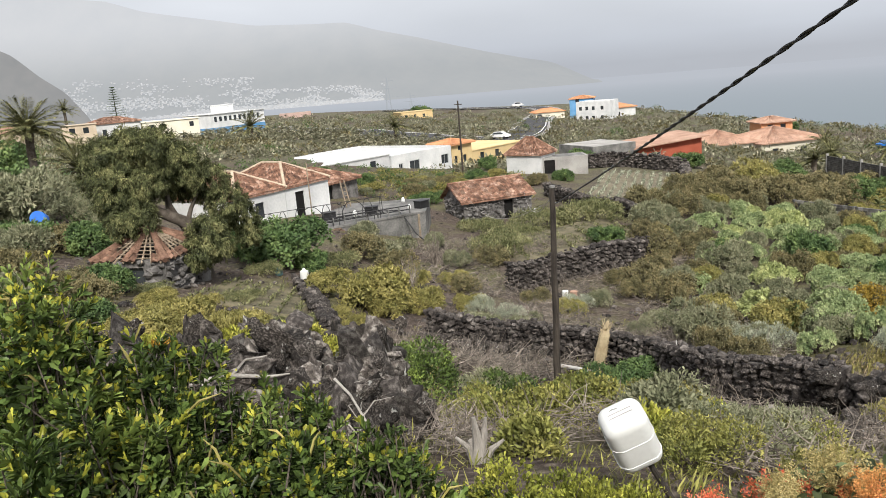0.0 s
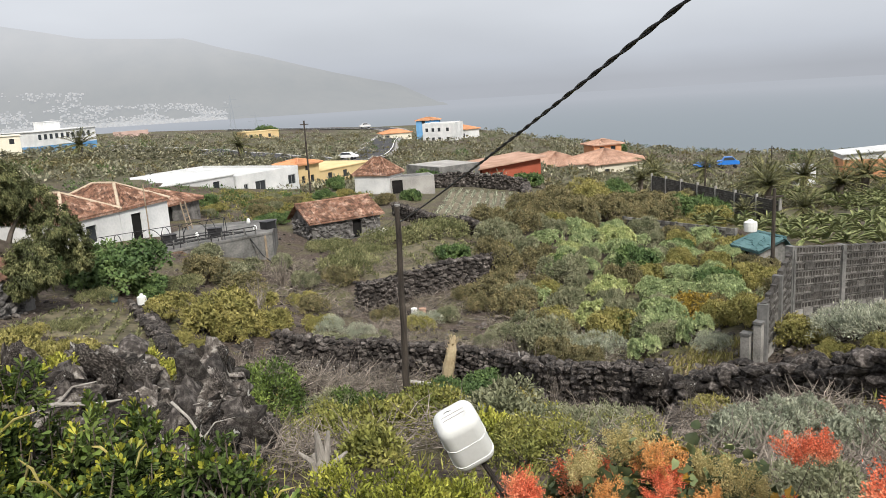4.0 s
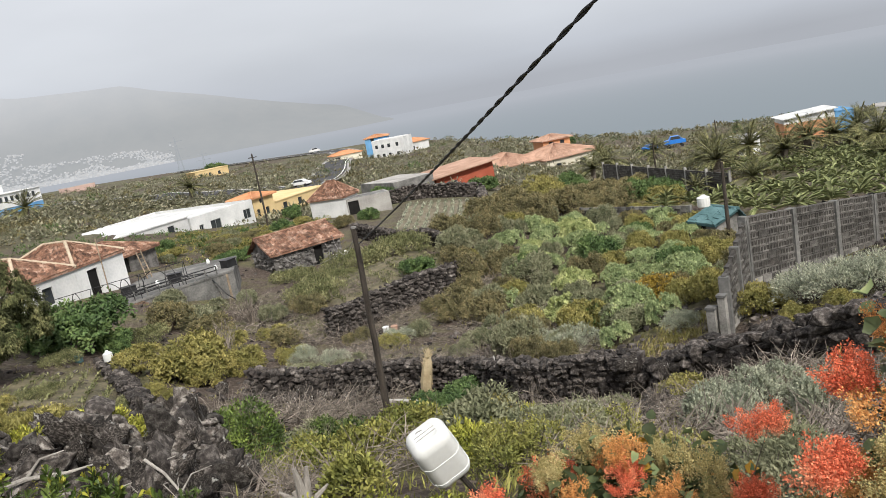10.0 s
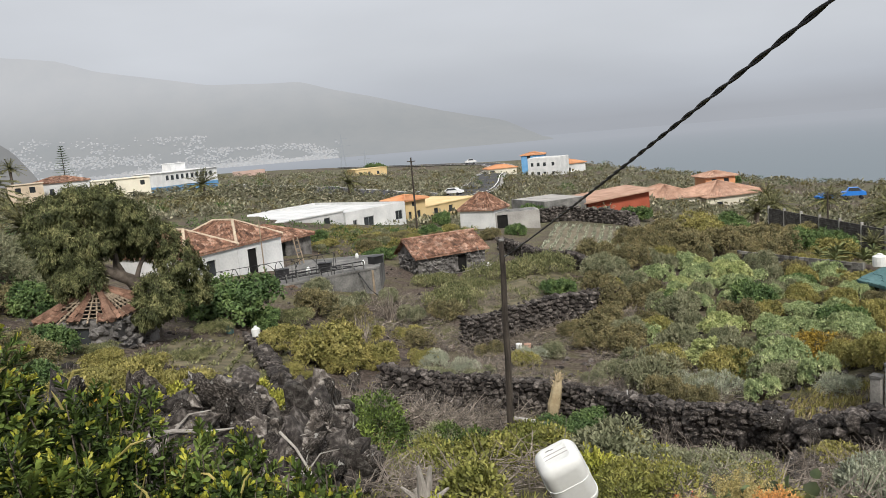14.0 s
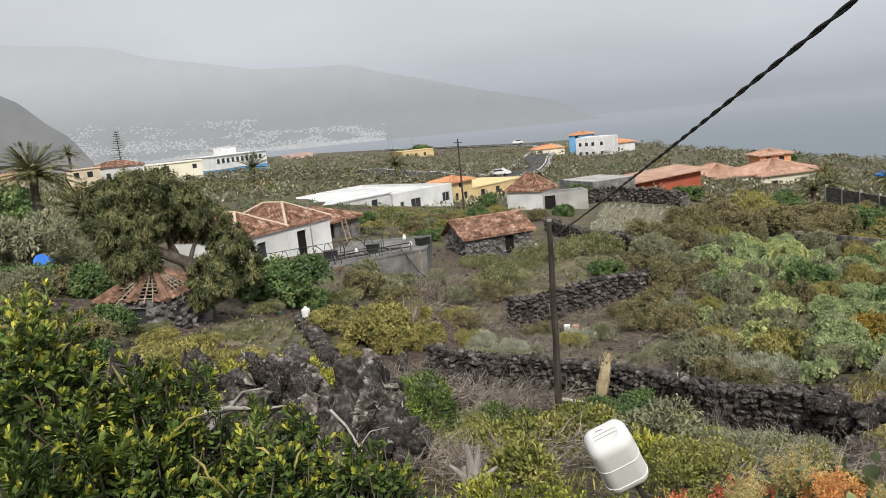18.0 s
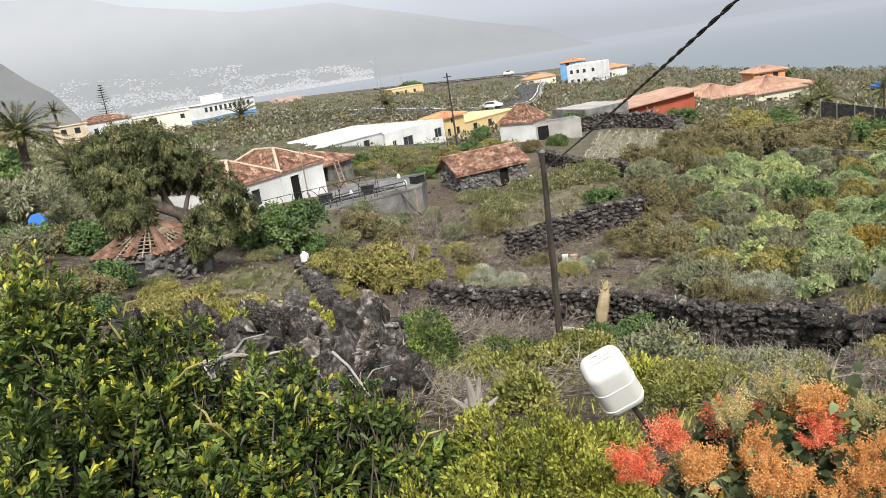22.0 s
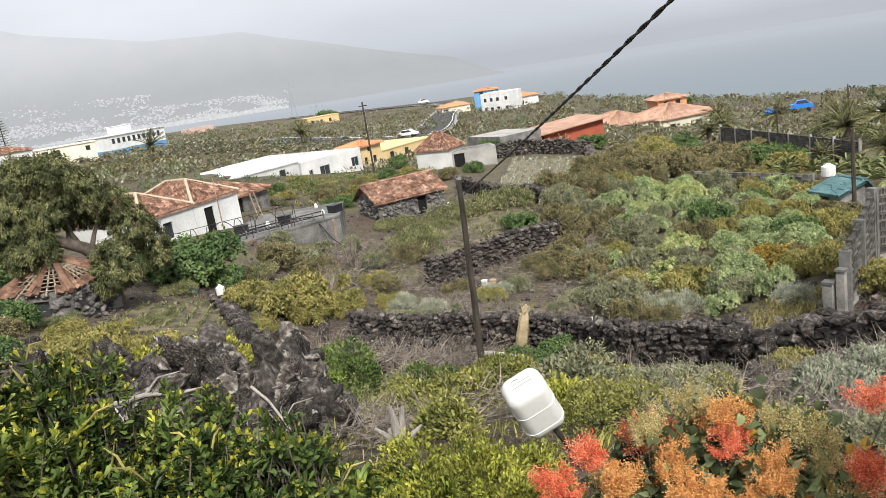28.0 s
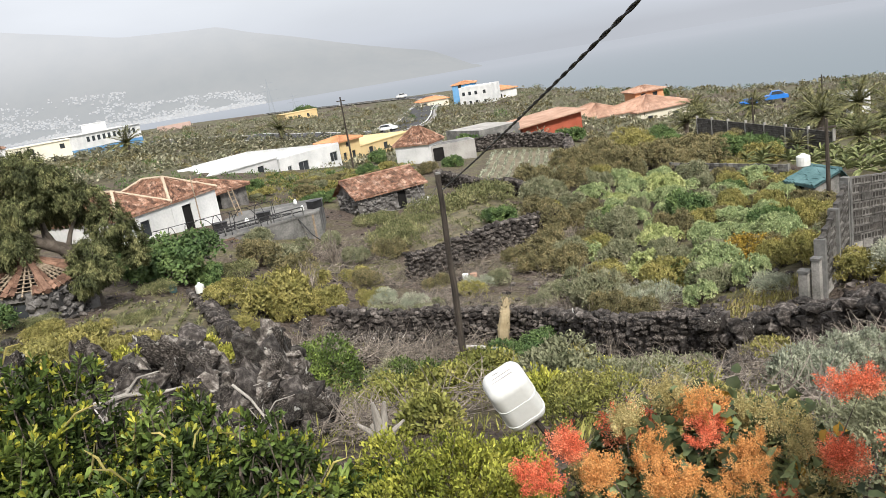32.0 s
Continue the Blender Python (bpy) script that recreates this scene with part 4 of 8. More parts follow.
    for k in range(6):
        part("rung", Geo().box(-0.188, 0.188, -0.02, 0.02, 0.25 + k * 0.28, 0.29 + k * 0.28), M_WOOD, ld)
    ch = thing("mast", Matrix.Translation((-13.0, 49.6, z1)), "thin pale pole beside the farmhouse wall", "pole")
    g = Geo()
    g.tube([(0, 0, 0), (0, 0, 3.6)], 0.04, 6)
    part("shaft", g, M_WOOD, ch)
    for i, (x, y, lb) in enumerate(((-9.0, 49.6, "black plastic crate on the terrace"), (-11.6, 48.4, "dark crate beside the hoops"), (-5.8, 50.6, "dark bin on the terrace"))):
        o = thing("crate", pose(x, y, z1, 0, 0, 25 * i), lb, "crate", "crates on the terrace")
        part("body", Geo().box(-0.4, 0.4, -0.3, 0.3, 0, 0.45), M_BLACK, o)
        part("rim", Geo().box(-0.43, 0.43, -0.33, 0.33, 0.452, 0.5), M_BLACK, o)
    for x, y, lb, r in ((-6.6, 50.4, "white sack on the terrace", 0.13), (-7.4, 53.5, "white sack near the far edge", 0.14), (-10.0, 48.9, "white jug on the terrace", 0.16)):
        o = thing("sack", Matrix.Translation((x, y, z1)), lb, "sack")
        g = Geo()
        g.tube([(0, 0, 0), (0, 0, r), (0, 0, 2 * r), (0.02, 0, 2.6 * r)], [r * 0.9, r, r * 0.7, r * 0.25], 10)
        part("body", g, M_PLASTIC, o, smooth=True)
    # black hose over the front
    h = thing("hose", Matrix.Identity(4), "black water hose hanging over the terrace wall", "hose")
    g = Geo()
    g.tube([(-12.0, 47.6, z1 + 0.05), (-9.0, 49.0, z1 + 0.25), (-7.2, 49.2, z1 + 0.15), (-6.6, 48.2, z1 - 0.3), (-6.0, 47.9, z1 - 1.2), (-5.4, 47.6, z1 - 1.7)], 0.04, 6)
    part("tube", g, M_BLACK, h)


terrace()


def plot(name, label, quad, rows, m, leaf, seed, per=10, size=0.16):
    """A tilled patch that follows the slope, with rows of young plants."""
    rng = np.random.default_rng(seed)
    a, b, c, d = [Vector((*q, 0)) for q in quad]
    g = Geo()
    n = 34
    for i in range(n + 1):
        for j in range(n + 1):
            p = a.lerp(b, i / n).lerp(d.lerp(c, i / n), j / n)
            g.v.append((p.x, p.y, gz(p.x, p.y) + (0.09 if 0 < i < n and 0 < j < n else -0.1)))
    g.f = [(i * (n + 1) + j, (i + 1) * (n + 1) + j, (i + 1) * (n + 1) + j + 1, i * (n + 1) + j + 1) for i in range(n) for j in range(n)]
    tagged(part(name, g, m, smooth=True), label, "garden plot", kind="structure")
    P, D = [], []
    for r in range(rows):
        u = (r + 0.5) / rows
        s, e = a.lerp(b, u), d.lerp(c, u)
        k = int((e - s).length / (size * 2.4))
        for q in range(k):
            if rng.uniform() < 0.18:
                continue
            p = s.lerp(e, (q + rng.uniform(-0.2, 0.2)) / k)
            z = gz(p.x, p.y) + 0.08
            for _ in range(per):
                P.append((p.x + rng.normal() * size * 0.5, p.y + rng.normal() * size * 0.5, z + rng.uniform(0, size)))
                D.append((rng.normal(), rng.normal(), 0.8))
    P, D = np.array(P), np.array(D)
    tagged(new("crop_rows", leaf_mesh("crop_rows", leaf, P, D, D + np.array([0.2, 0.1, 0.5]), size * 1.3, size * 0.5)), "rows of young plants in the tilled plot", "crop", kind="stuff")


M_SOIL = mat("tilled_soil", (0.095, 0.083, 0.058), (0.23, 0.20, 0.14), 0.95, 1.2, 14, 0.6, rand=0)
M_SOILG = mat("weedy_soil", (0.060, 0.056, 0.034), (0.20, 0.172, 0.11), 0.95, 1.2, 14, 0.6, rand=0)

# ---- vegetation ----


def leafmat(name, a, b, c=None, rand=0.45, rough=0.6, tr=0.2, spec=0.2):
    k = Vector((1.50, 1.33, 1.42))
    a, b, c = [tuple(min(0.85, q * w) for q, w in zip(col, k)) if col else None for col in (a, b, c)]
    return mat(name, a, b, rough, 2.0, 18, 0, rand=min(0.7, rand + 0.1), island=True, c=c, translucent=tr * 0.8, spec=spec)


L_SHRUB = leafmat("glossy_green_leaf", (0.016, 0.032, 0.009), (0.135, 0.195, 0.045), (0.052, 0.088, 0.020), rand=0.65, rough=0.40, tr=0.18)
L_SPROUT = leafmat("young_shoot_leaf", (0.12, 0.15, 0.018), (0.32, 0.34, 0.055), (0.21, 0.24, 0.032), rough=0.42, tr=0.3)
L_YELLOW = leafmat("yellow_green_leaf", (0.085, 0.115, 0.018), (0.33, 0.345, 0.070), (0.195, 0.225, 0.038), rand=0.55)
L_ROUND = leafmat("sorrel_leaf", (0.034, 0.058, 0.027), (0.235, 0.265, 0.12), (0.10, 0.136, 0.057), rand=0.6, rough=0.5, tr=0.3)
L_SILVER = leafmat("silver_leaf", (0.13, 0.165, 0.115), (0.36, 0.41, 0.295), (0.235, 0.28, 0.195), rough=0.8, rand=0.24)
L_SILVERN = leafmat("pale_silver_leaf", (0.165, 0.215, 0.150), (0.46, 0.53, 0.395), (0.325, 0.39, 0.28), rough=0.9, rand=0.35)
L_YGOLD = leafmat("yellowing_small_leaf", (0.070, 0.090, 0.022), (0.44, 0.41, 0.10), (0.225, 0.235, 0.052), rand=0.6)
L_SPURGE = leafmat("long_spurge_leaf", (0.11, 0.17, 0.080), (0.42, 0.52, 0.28), (0.25, 0.34, 0.165), rand=0.35)
# leaf green greyed and paled, which paints haze over the far scrub
L_FAR = leafmat("scrub_leaf_haze_tint", (0.072, 0.088, 0.054), (0.28, 0.29, 0.195), (0.165, 0.182, 0.115), rand=0.4)
L_EUPH = leafmat("spurge_leaf", (0.085, 0.135, 0.058), (0.36, 0.44, 0.215), (0.205, 0.28, 0.125), rand=0.3)
L_EUPHL = leafmat("pale_spurge_leaf", (0.15, 0.205, 0.075), (0.41, 0.47, 0.215), (0.265, 0.33, 0.13), rand=0.24)
L_GREY = leafmat("grey_green_leaf", (0.085, 0.105, 0.055), (0.24, 0.26, 0.16), (0.15, 0.175, 0.10), rough=0.8, rand=0.24)
L_OLIVE = leafmat("olive_leaf", (0.055, 0.060, 0.028), (0.205, 0.195, 0.092), (0.12, 0.12, 0.056), rand=0.24)
L_YOLIVE = leafmat("yellowing_leaf", (0.088, 0.102, 0.030), (0.28, 0.275, 0.092), (0.175, 0.18, 0.056), rand=0.24)
L_DARK = leafmat("dark_green_leaf", (0.028, 0.060, 0.022), (0.13, 0.20, 0.065), (0.065, 0.115, 0.038), rand=0.24)
L_TREE = leafmat("feathery_leaf", (0.020, 0.028, 0.013), (0.18, 0.20, 0.085), (0.076, 0.095, 0.038), rand=0.5, rough=0.8)
L_GOLD = leafmat("golden_leaf", (0.2, 0.13, 0.018), (0.4, 0.28, 0.05), (0.3, 0.2, 0.03))
L_GOLDB = leafmat("golden_blossom", (0.12, 0.10, 0.016), (0.36, 0.27, 0.05), (0.22, 0.17, 0.028))
L_BANANA = leafmat("banana_leaf", (0.046, 0.070, 0.028), (0.20, 0.24, 0.105), (0.11, 0.14, 0.056), tr=0.25, rand=0.35)
L_PALM = leafmat("palm_leaf", (0.055, 0.070, 0.028), (0.19, 0.20, 0.09), (0.11, 0.125, 0.052))
L_RED = leafmat("red_flower", (0.32, 0.072, 0.036), (0.64, 0.28, 0.15), (0.50, 0.155, 0.076), rand=0.4, rough=0.85, tr=0.15)
L_ORANGE = leafmat("orange_flower", (0.33, 0.165, 0.052), (0.55, 0.36, 0.135), (0.44, 0.255, 0.085), rand=0.25, rough=0.85, tr=0.15)
L_PALE = leafmat("pale_seed_head", (0.19, 0.18, 0.065), (0.42, 0.40, 0.19), (0.30, 0.285, 0.12), rand=0.25, rough=0.85, tr=0.15)
L_GRASS = leafmat("weed_blade", (0.075, 0.10, 0.025), (0.25, 0.26, 0.075), (0.15, 0.17, 0.045))
L_RUST = leafmat("rusty_leaf", (0.14, 0.065, 0.02), (0.38, 0.20, 0.07), (0.25, 0.125, 0.04))
L_WEED = leafmat("grey_weed_leaf", (0.055, 0.070, 0.028), (0.20, 0.22, 0.105), (0.115, 0.135, 0.058), rand=0.4)
L_AEON = leafmat("houseleek_leaf", (0.075, 0.12, 0.030), (0.19, 0.25, 0.075), (0.125, 0.18, 0.050), rand=0.2, rough=0.4)


def unit(v):
    return v / (np.linalg.norm(v, axis=-1, keepdims=True) + 1e-9)


def leaf_mesh(name, material, P, D, N, L, W, fine=False, wide=(0.75, 1.0), droop=0.0):
    """One mesh of many leaves: base P, direction D, upper side N, length L, width W. fine: six corners, folded at the midrib; else four."""
    P, D, N = np.asarray(P, float), unit(np.asarray(D, float)), np.asarray(N, float)
    n = len(P)
    L, W = np.broadcast_to(L, n)[:, None], np.broadcast_to(W, n)[:, None]
    S = unit(np.cross(D, N))
    U = np.cross(S, D)
    dn = np.array([0, 0, -1.0]) * droop
    if fine == "round":
        k = np.arange(8) * math.pi / 4 + math.pi
        C = P + D * L * 0.5
        form = np.array([0.80, 1.12, 1.0, 0.72, 1.12, 0.72, 1.0, 1.12])
        fold = 0.35 + 0.45 * ((np.arange(n) * 0.618) % 1.0)[:, None]
        wav = fold + 0.22 * np.sin(np.arange(8)[None, :] * 2.3 + np.arange(n)[:, None] * 1.7)
        V = (C[:, None, :] + D[:, None, :] * L[:, None, :] * 0.5 * (np.cos(k) * form)[None, :, None] + S[:, None, :] * W[:, None, :] * 0.5 * (np.sin(k) * form)[None, :, None] + U[:, None, :] * W[:, None, :] * 0.5 * (wav * np.abs(np.sin(k))[None, :])[:, :, None]).reshape(-1, 3)
        base = (np.arange(n) * 8)[:, None]
        F = np.concatenate([base + np.array(q) for q in ((0, 1, 2, 3), (0, 3, 4, 5), (0, 5, 6, 7))], 1).reshape(-1, 4)
    elif fine:
        a, b = wide
        V = np.stack([P, P + D * L * 0.38 + S * W * 0.5 * a + U * W * 0.16 + dn * L * 0.15, P + D * L * 0.78 + S * W * 0.5 * b + U * W * 0.14 + dn * L * 0.6,
                      P + D * L + dn * L, P + D * L * 0.78 - S * W * 0.5 * b + U * W * 0.14 + dn * L * 0.6, P + D * L * 0.38 - S * W * 0.5 * a + U * W * 0.16 + dn * L * 0.15], 1).reshape(-1, 3)
        base = (np.arange(n) * 6)[:, None]
        F = np.concatenate([base + np.array([0, 1, 2, 3]), base + np.array([0, 3, 4, 5])], 1).reshape(-1, 4)
    else:
        V = np.stack([P, P + D * L * 0.5 + S * W * 0.5 + U * W * 0.12, P + D * L + dn * L, P + D * L * 0.5 - S * W * 0.5 + U * W * 0.12], 1).reshape(-1, 3)
        F = np.arange(n * 4).reshape(-1, 4)
    me = bpy.data.meshes.new(name)
    me.vertices.add(len(V))
    me.vertices.foreach_set("co", V.astype(np.float32).ravel())
    me.loops.add(F.size)
    me.loops.foreach_set("vertex_index", F.astype(np.int32).ravel())
    me.polygons.add(len(F))
    me.polygons.foreach_set("loop_start", (np.arange(len(F)) * 4).astype(np.int32))
    me.materials.append(material)
    me.update(calc_edges=True)
    return me


def tips_of(rng, rx, ry, h, lobes, n, lobe_r=(0.32, 0.52), low=0.0):
    """Branch tips on the outside of a bush made of several rounded lobes, and the way out at each."""
    k = rng.uniform(0, 2 * math.pi, lobes)
    q = np.sqrt(rng.uniform(0.0, 1.0, lobes)) * 0.68
    C = np.stack([np.cos(k) * q, np.sin(k) * q, rng.uniform(0.40, 0.68, lobes) - 0.2 * q], 1)
    R = rng.uniform(*lobe_r, lobes)
    which = rng.integers(0, lobes, n * 2)
    d = unit(rng.normal(size=(n * 2, 3)))
    d[:, 2] = np.where(d[:, 2] < -0.35, -d[:, 2], d[:, 2])
    p = C[which] + d * R[which][:, None] * rng.uniform(0.82, 1.08, (n * 2, 1))
    inside = np.zeros(len(p), bool)
    for c, r in zip(C, R):
        inside |= np.linalg.norm(p - c, axis=1) < r * 0.80
    keep = ~inside & (p[:, 2] > low)
    p, d = p[keep][:n], d[keep][:n]
    return p * np.array([rx, ry, h]), unit(d / np.array([rx, ry, h]) * min(rx, ry, h))


def foliage(name, material, rng, tips, out, per, spread, L, W, up=0.3, wild=0.7, fine=False, wide=(0.75, 1.0), droop=0.0, jitter=0.3, flat=0.0):
    n = len(tips) * per
    o = np.repeat(out, per, 0)
    p = np.repeat(tips, per, 0) + rng.normal(size=(n, 3)) * spread
    d = unit(o * 0.7 + unit(rng.normal(size=(n, 3))) * wild + np.array([0, 0, up]))
    nr = unit(o + rng.normal(size=(n, 3)) * 0.45 + np.array([0, 0, 0.5]))
    if flat:
        # leaves of a rosette, spread across the way out
        side = unit(np.cross(o, rng.normal(size=(n, 3))))
        d = np.where(rng.uniform(size=(n, 1)) < flat, unit(side + o * rng.uniform(0.15, 0.7, (n, 1))), d)
    return leaf_mesh(name, material, p, d, nr, L * rng.uniform(1 - jitter, 1 + jitter, n), W * rng.uniform(1 - jitter, 1 + jitter, n), fine, wide, droop)


def stems_geo(rng, tips, base_r, r0, count, sides=4, sink=0.1):
    g = Geo()
    for i in rng.choice(len(tips), min(count, len(tips)), replace=False):
        t = Vector(tips[i])
        b = Vector((rng.normal() * base_r, rng.normal() * base_r, -sink))
        m1 = b.lerp(t, 0.4) + Vector((rng.normal(), rng.normal(), abs(rng.normal()))) * t.length * 0.07
        m2 = b.lerp(t, 0.75) + Vector((rng.normal(), rng.normal(), rng.normal())) * t.length * 0.05
        g.tube([b, m1, m2, t], [r0, r0 * 0.75, r0 * 0.5, r0 * 0.22], sides, cap=False)
    return g


def shrub_kind(seed, leaf, tips=260, per=8, lobes=8, L=0.14, W=0.05, spread=0.05, up=0.3, wild=0.8, stems=14, bark=None, rx=1.0, h=1.0, low=0.0, r0=0.025, core=0.25, lobe_r=(0.32, 0.52), **kw):
    """Meshes of a bush about two metres across: its stems and its leaves."""
    rng = np.random.default_rng(seed)
    t, o = tips_of(rng, rx, rx * 0.92, h, lobes, tips, lobe_r, low)
    f = foliage("foliage", leaf, rng, np.concatenate([t, t[: int(len(t) * core)] * 0.72]), np.concatenate([o, o[: int(len(t) * core)]]), per, spread, L, W, up, wild, **kw)
    s = stems_geo(rng, t, 0.07, r0, stems).mesh("branchwork", bark or M_BARK)
    return s, f


KINDS = {}


def plant(kind, x, y, w, hk=1.0, turn=None, rng=RNG, sink=0.05):
    """Sets one bush of a kind, w metres across, on the ground."""
    label, category, variants = KINDS[kind]
    s, f = variants[int(rng.integers(0, len(variants)))]
    sc = w / 2
    a = rng.uniform(0, 360)
    top = thing(category.replace(" ", "_"), Matrix.Translation((x, y, gz(x, y) - sink)) @ pose(0, 0, 0, 0, 0, a) @ Matrix.Diagonal((sc, sc, sc * hk * rng.uniform(0.9, 1.1), 1)), label, category, "bushes on the slope")
    if kind != "leafy":
        part("branchwork", s, None, top)
    part("foliage", f, None, top)
    return top


KINDS["spurge"] = ("bright green domed spurge bush on the slope", "spurge bush", [shrub_kind(s, L_EUPH, 620, 12, 15, 0.078, 0.034, 0.012, 0.35, 0.5, h=1.0, core=0.2, flat=0.8, low=0.22, lobe_r=(0.22, 0.36)) for s in (1, 2, 3)])
KINDS["pale"] = ("pale yellow-green domed spurge bush", "spurge bush", [shrub_kind(s, L_EUPHL, 620, 12, 15, 0.078, 0.036, 0.012, 0.35, 0.5, h=0.95, low=0.40, core=0.2, flat=0.85, lobe_r=(0.22, 0.36)) for s in (4, 5)])
KINDS["grey"] = ("grey-green bush with fine leaves", "bush", [shrub_kind(s, L_GREY, 420, 12, 7, 0.10, 0.032, 0.03, 0.4, 0.6, h=1.0, core=0.5, flat=0.5) for s in (6, 7, 8)])
KINDS["olive"] = ("olive-brown twiggy bush on dry soil", "bush", [shrub_kind(s, L_OLIVE, 420, 11, 8, 0.085, 0.042, 0.045, 0.3, 0.8, h=1.0, stems=30, core=0.5, flat=0.5) for s in (9, 10, 11)])
KINDS["yellow"] = ("yellow-green bush with dense small leaves", "bush", [shrub_kind(s, L_YOLIVE, 440, 12, 8, 0.08, 0.040, 0.035, 0.35, 0.7, h=0.9, core=0.5, flat=0.6) for s in (12, 13, 14)])
KINDS["dark"] = ("dense dark green leafy bush", "bush", [shrub_kind(s, L_DARK, 420, 11, 8, 0.10, 0.058, 0.045, 0.3, 0.8, h=0.95, core=0.5, flat=0.6) for s in (15, 16, 17)])
KINDS["silver"] = ("bushy silver-grey wormwood plant", "wormwood bush", [shrub_kind(s, L_SILVER, 480, 9, 10, 0.09, 0.022, 0.05, 0.55, 0.7, h=0.9) for s in (18, 19, 20)])
KINDS["gold"] = ("bush with golden yellow blossom", "bush", [shrub_kind(s, L_GOLDB, 420, 9, 9, 0.07, 0.04, 0.05, 0.4, 0.8, h=0.85, flat=0.5) for s in (21,)])
KINDS["leafy"] = ("low fresh green leafy weeds in a patch", "weed patch", [shrub_kind(s, L_WEED, 560, 8, 14, 0.07, 0.03, 0.05, 0.45, 0.8, h=0.42) for s in (22, 23)])



def cluster(kind, *spots):
    for x, y, w in spots:
        plant(kind, x, y, w)


def thicket(n, seed):
    """Many rounded bushes, close together, over the slope below the orchard."""
    rng = np.random.default_rng(seed)
    got = []
    tries = 0
    while len(got) < n and tries < 6000:
        tries += 1
        y = rng.uniform(22.0, 62.0)
        lo, hi = 5.6 + (y - 25) * 0.10, 16.8 + (y - 25) * 0.30 - max(0, 26 - y) * 0.6
        x = rng.uniform(lo, hi)
        w = rng.uniform(1.5, 2.7) * (0.85 + (y - 25) * 0.014)
        if any((x - a) ** 2 + (y - b) ** 2 < (0.42 * (w + c)) ** 2 for a, b, c in got):
            continue
        if x < 8.2 + (y - 25) * 0.04 and rng.uniform() < 0.6:
            continue
        got.append((x, y, w))
        side = (x - lo) / (hi - lo)
        pick = rng.uniform()
        kind = ("olive" if pick < 0.4 else "grey" if pick < 0.75 else "yellow") if side < 0.22 or y > 57 else ("spurge" if pick < 0.46 else "grey" if pick < 0.66 else "pale" if pick < 0.76 else "yellow" if pick < 0.85 else "olive" if pick < 0.93 else "dark")
        if side > 0.85:
            kind = "yellow" if pick < 0.5 else "olive" if pick < 0.75 else "spurge"
        plant(kind, x, y, w, 1.25)


thicket(185, 91)
cluster("spurge", (8.8, 34.5, 2.3), (16.6, 37.4, 2.3), (15, 32, 1.7))
cluster("pale", (9.4, 29.6, 2.6), (16.6, 54.2, 2.6), (11.9, 42.4, 2.5))
cluster("grey", (9.4, 23.5, 1.9), (-28.9, 48.3, 5.1), (-18.2, 33.4, 1.9))
cluster("olive", (6.3, 35, 2.6), (6.8, 27.9, 2.1), (18.5, 61.8, 4.4), (18.2, 69.1, 5.0), (22.4, 65.1, 4.6), (4.9, 35.9, 1.6), (15.5, 66.5, 4.2), (5.3, 33.8, 1.7), (23.6, 16.1, 0.9), (10.6, 4.7, 1.2), (15.8, 11.1, 1), (20.5, 66.5, 4.0), (16.8, 63.2, 3.6))
cluster("yellow", (-5.5, 27.6, 3.4), (-7.3, 28.1, 2.2), (-3.4, 29.1, 2.4), (-2, 31.4, 1.6), (-4.5, 27.0, 2.2), (-4.6, 33.3, 2.2), (2.1, 30.4, 1.5), (23.6, 45.8, 3.2), (24.7, 50.7, 3.0), (-2.8, 36.3, 1.8))
cluster("yellow", (10.7, 17.4, 1.5), (11.1, 18.8, 1.1), (10.4, 15.5, 0.9), (10.6, 14.3, 1))
cluster("gold", (12.4, 26.4, 2.3))
cluster("olive", (21.6, 40.2, 1.9), (22.0, 38.4, 1.7), (20.2, 41.6, 2.0))
cluster("silver", (7.5, 23.6, 1.8), (6.8, 24.2, 1.5), (-0.4, 29.7, 1.5), (-1.5, 30.6, 1.5), (2.4, 30.9, 1.5), (9.8, 20.2, 1.3), (11.3, 16.4, 1.8), (11.5, 15.3, 2), (12, 14.8, 1.7), (11.4, 13.2, 1.4), (11.2, 17.4, 1.2), (13.1, 12.3, 1.6))
cluster("silver", (14.4, 12.3, 1.6), (15.1, 11.7, 1.6), (15.6, 15.6, 1.3), (16.6, 11.7, 1.3), (17.5, 11.1, 1.5), (17.3, 9.9, 1.5), (17.1, 8.8, 1.1), (19, 15.7, 1.2), (20.2, 15.2, 1.5), (14.8, 10.1, 1), (15.5, 9.5, 1.2))
cluster("dark", (-10.4, 33.6, 4.1), (-11.9, 34, 2.4), (-13.5, 36.5, 2.2), (-9, 33.2, 2), (5.4, 43.4, 2.2), (-48.5, 72.4, 7.0), (-20.6, 31.2, 3.0))
cluster("grey", (-31.7, 48.4, 4.6), (-18.9, 35.4, 3.2), (-24.2, 42.0, 3.1), (-18.8, 27.3, 2.8), (-26.0, 44.0, 3.0), (-20.4, 39.0, 2.6), (-28.0, 40.0, 3.0))
cluster("grey", (-26.9, 40.6, 5.8), (-30.5, 43.0, 5.6))
cluster("dark", (-18.2, 31.3, 2.8), (-33.0, 47.5, 6.0))
cluster("olive", (-19.6, 31.4, 2.4), (-29.0, 52.0, 4.6), (-26.8, 36.0, 3.0))
cluster("leafy", (-8.4, 35.6, 2.7), (-0.9, 45, 4.5), (2.3, 52.6, 4.8), (5.5, 52.4, 4.8), (-2, 53.1, 3.5), (0.3, 49.8, 3.3), (-1.7, 29.8, 1.2), (15.6, 71.2, 3.6), (9.6, 61, 2.5), (26.6, 13.8, 1.5), (18.1, 8.5, 1))
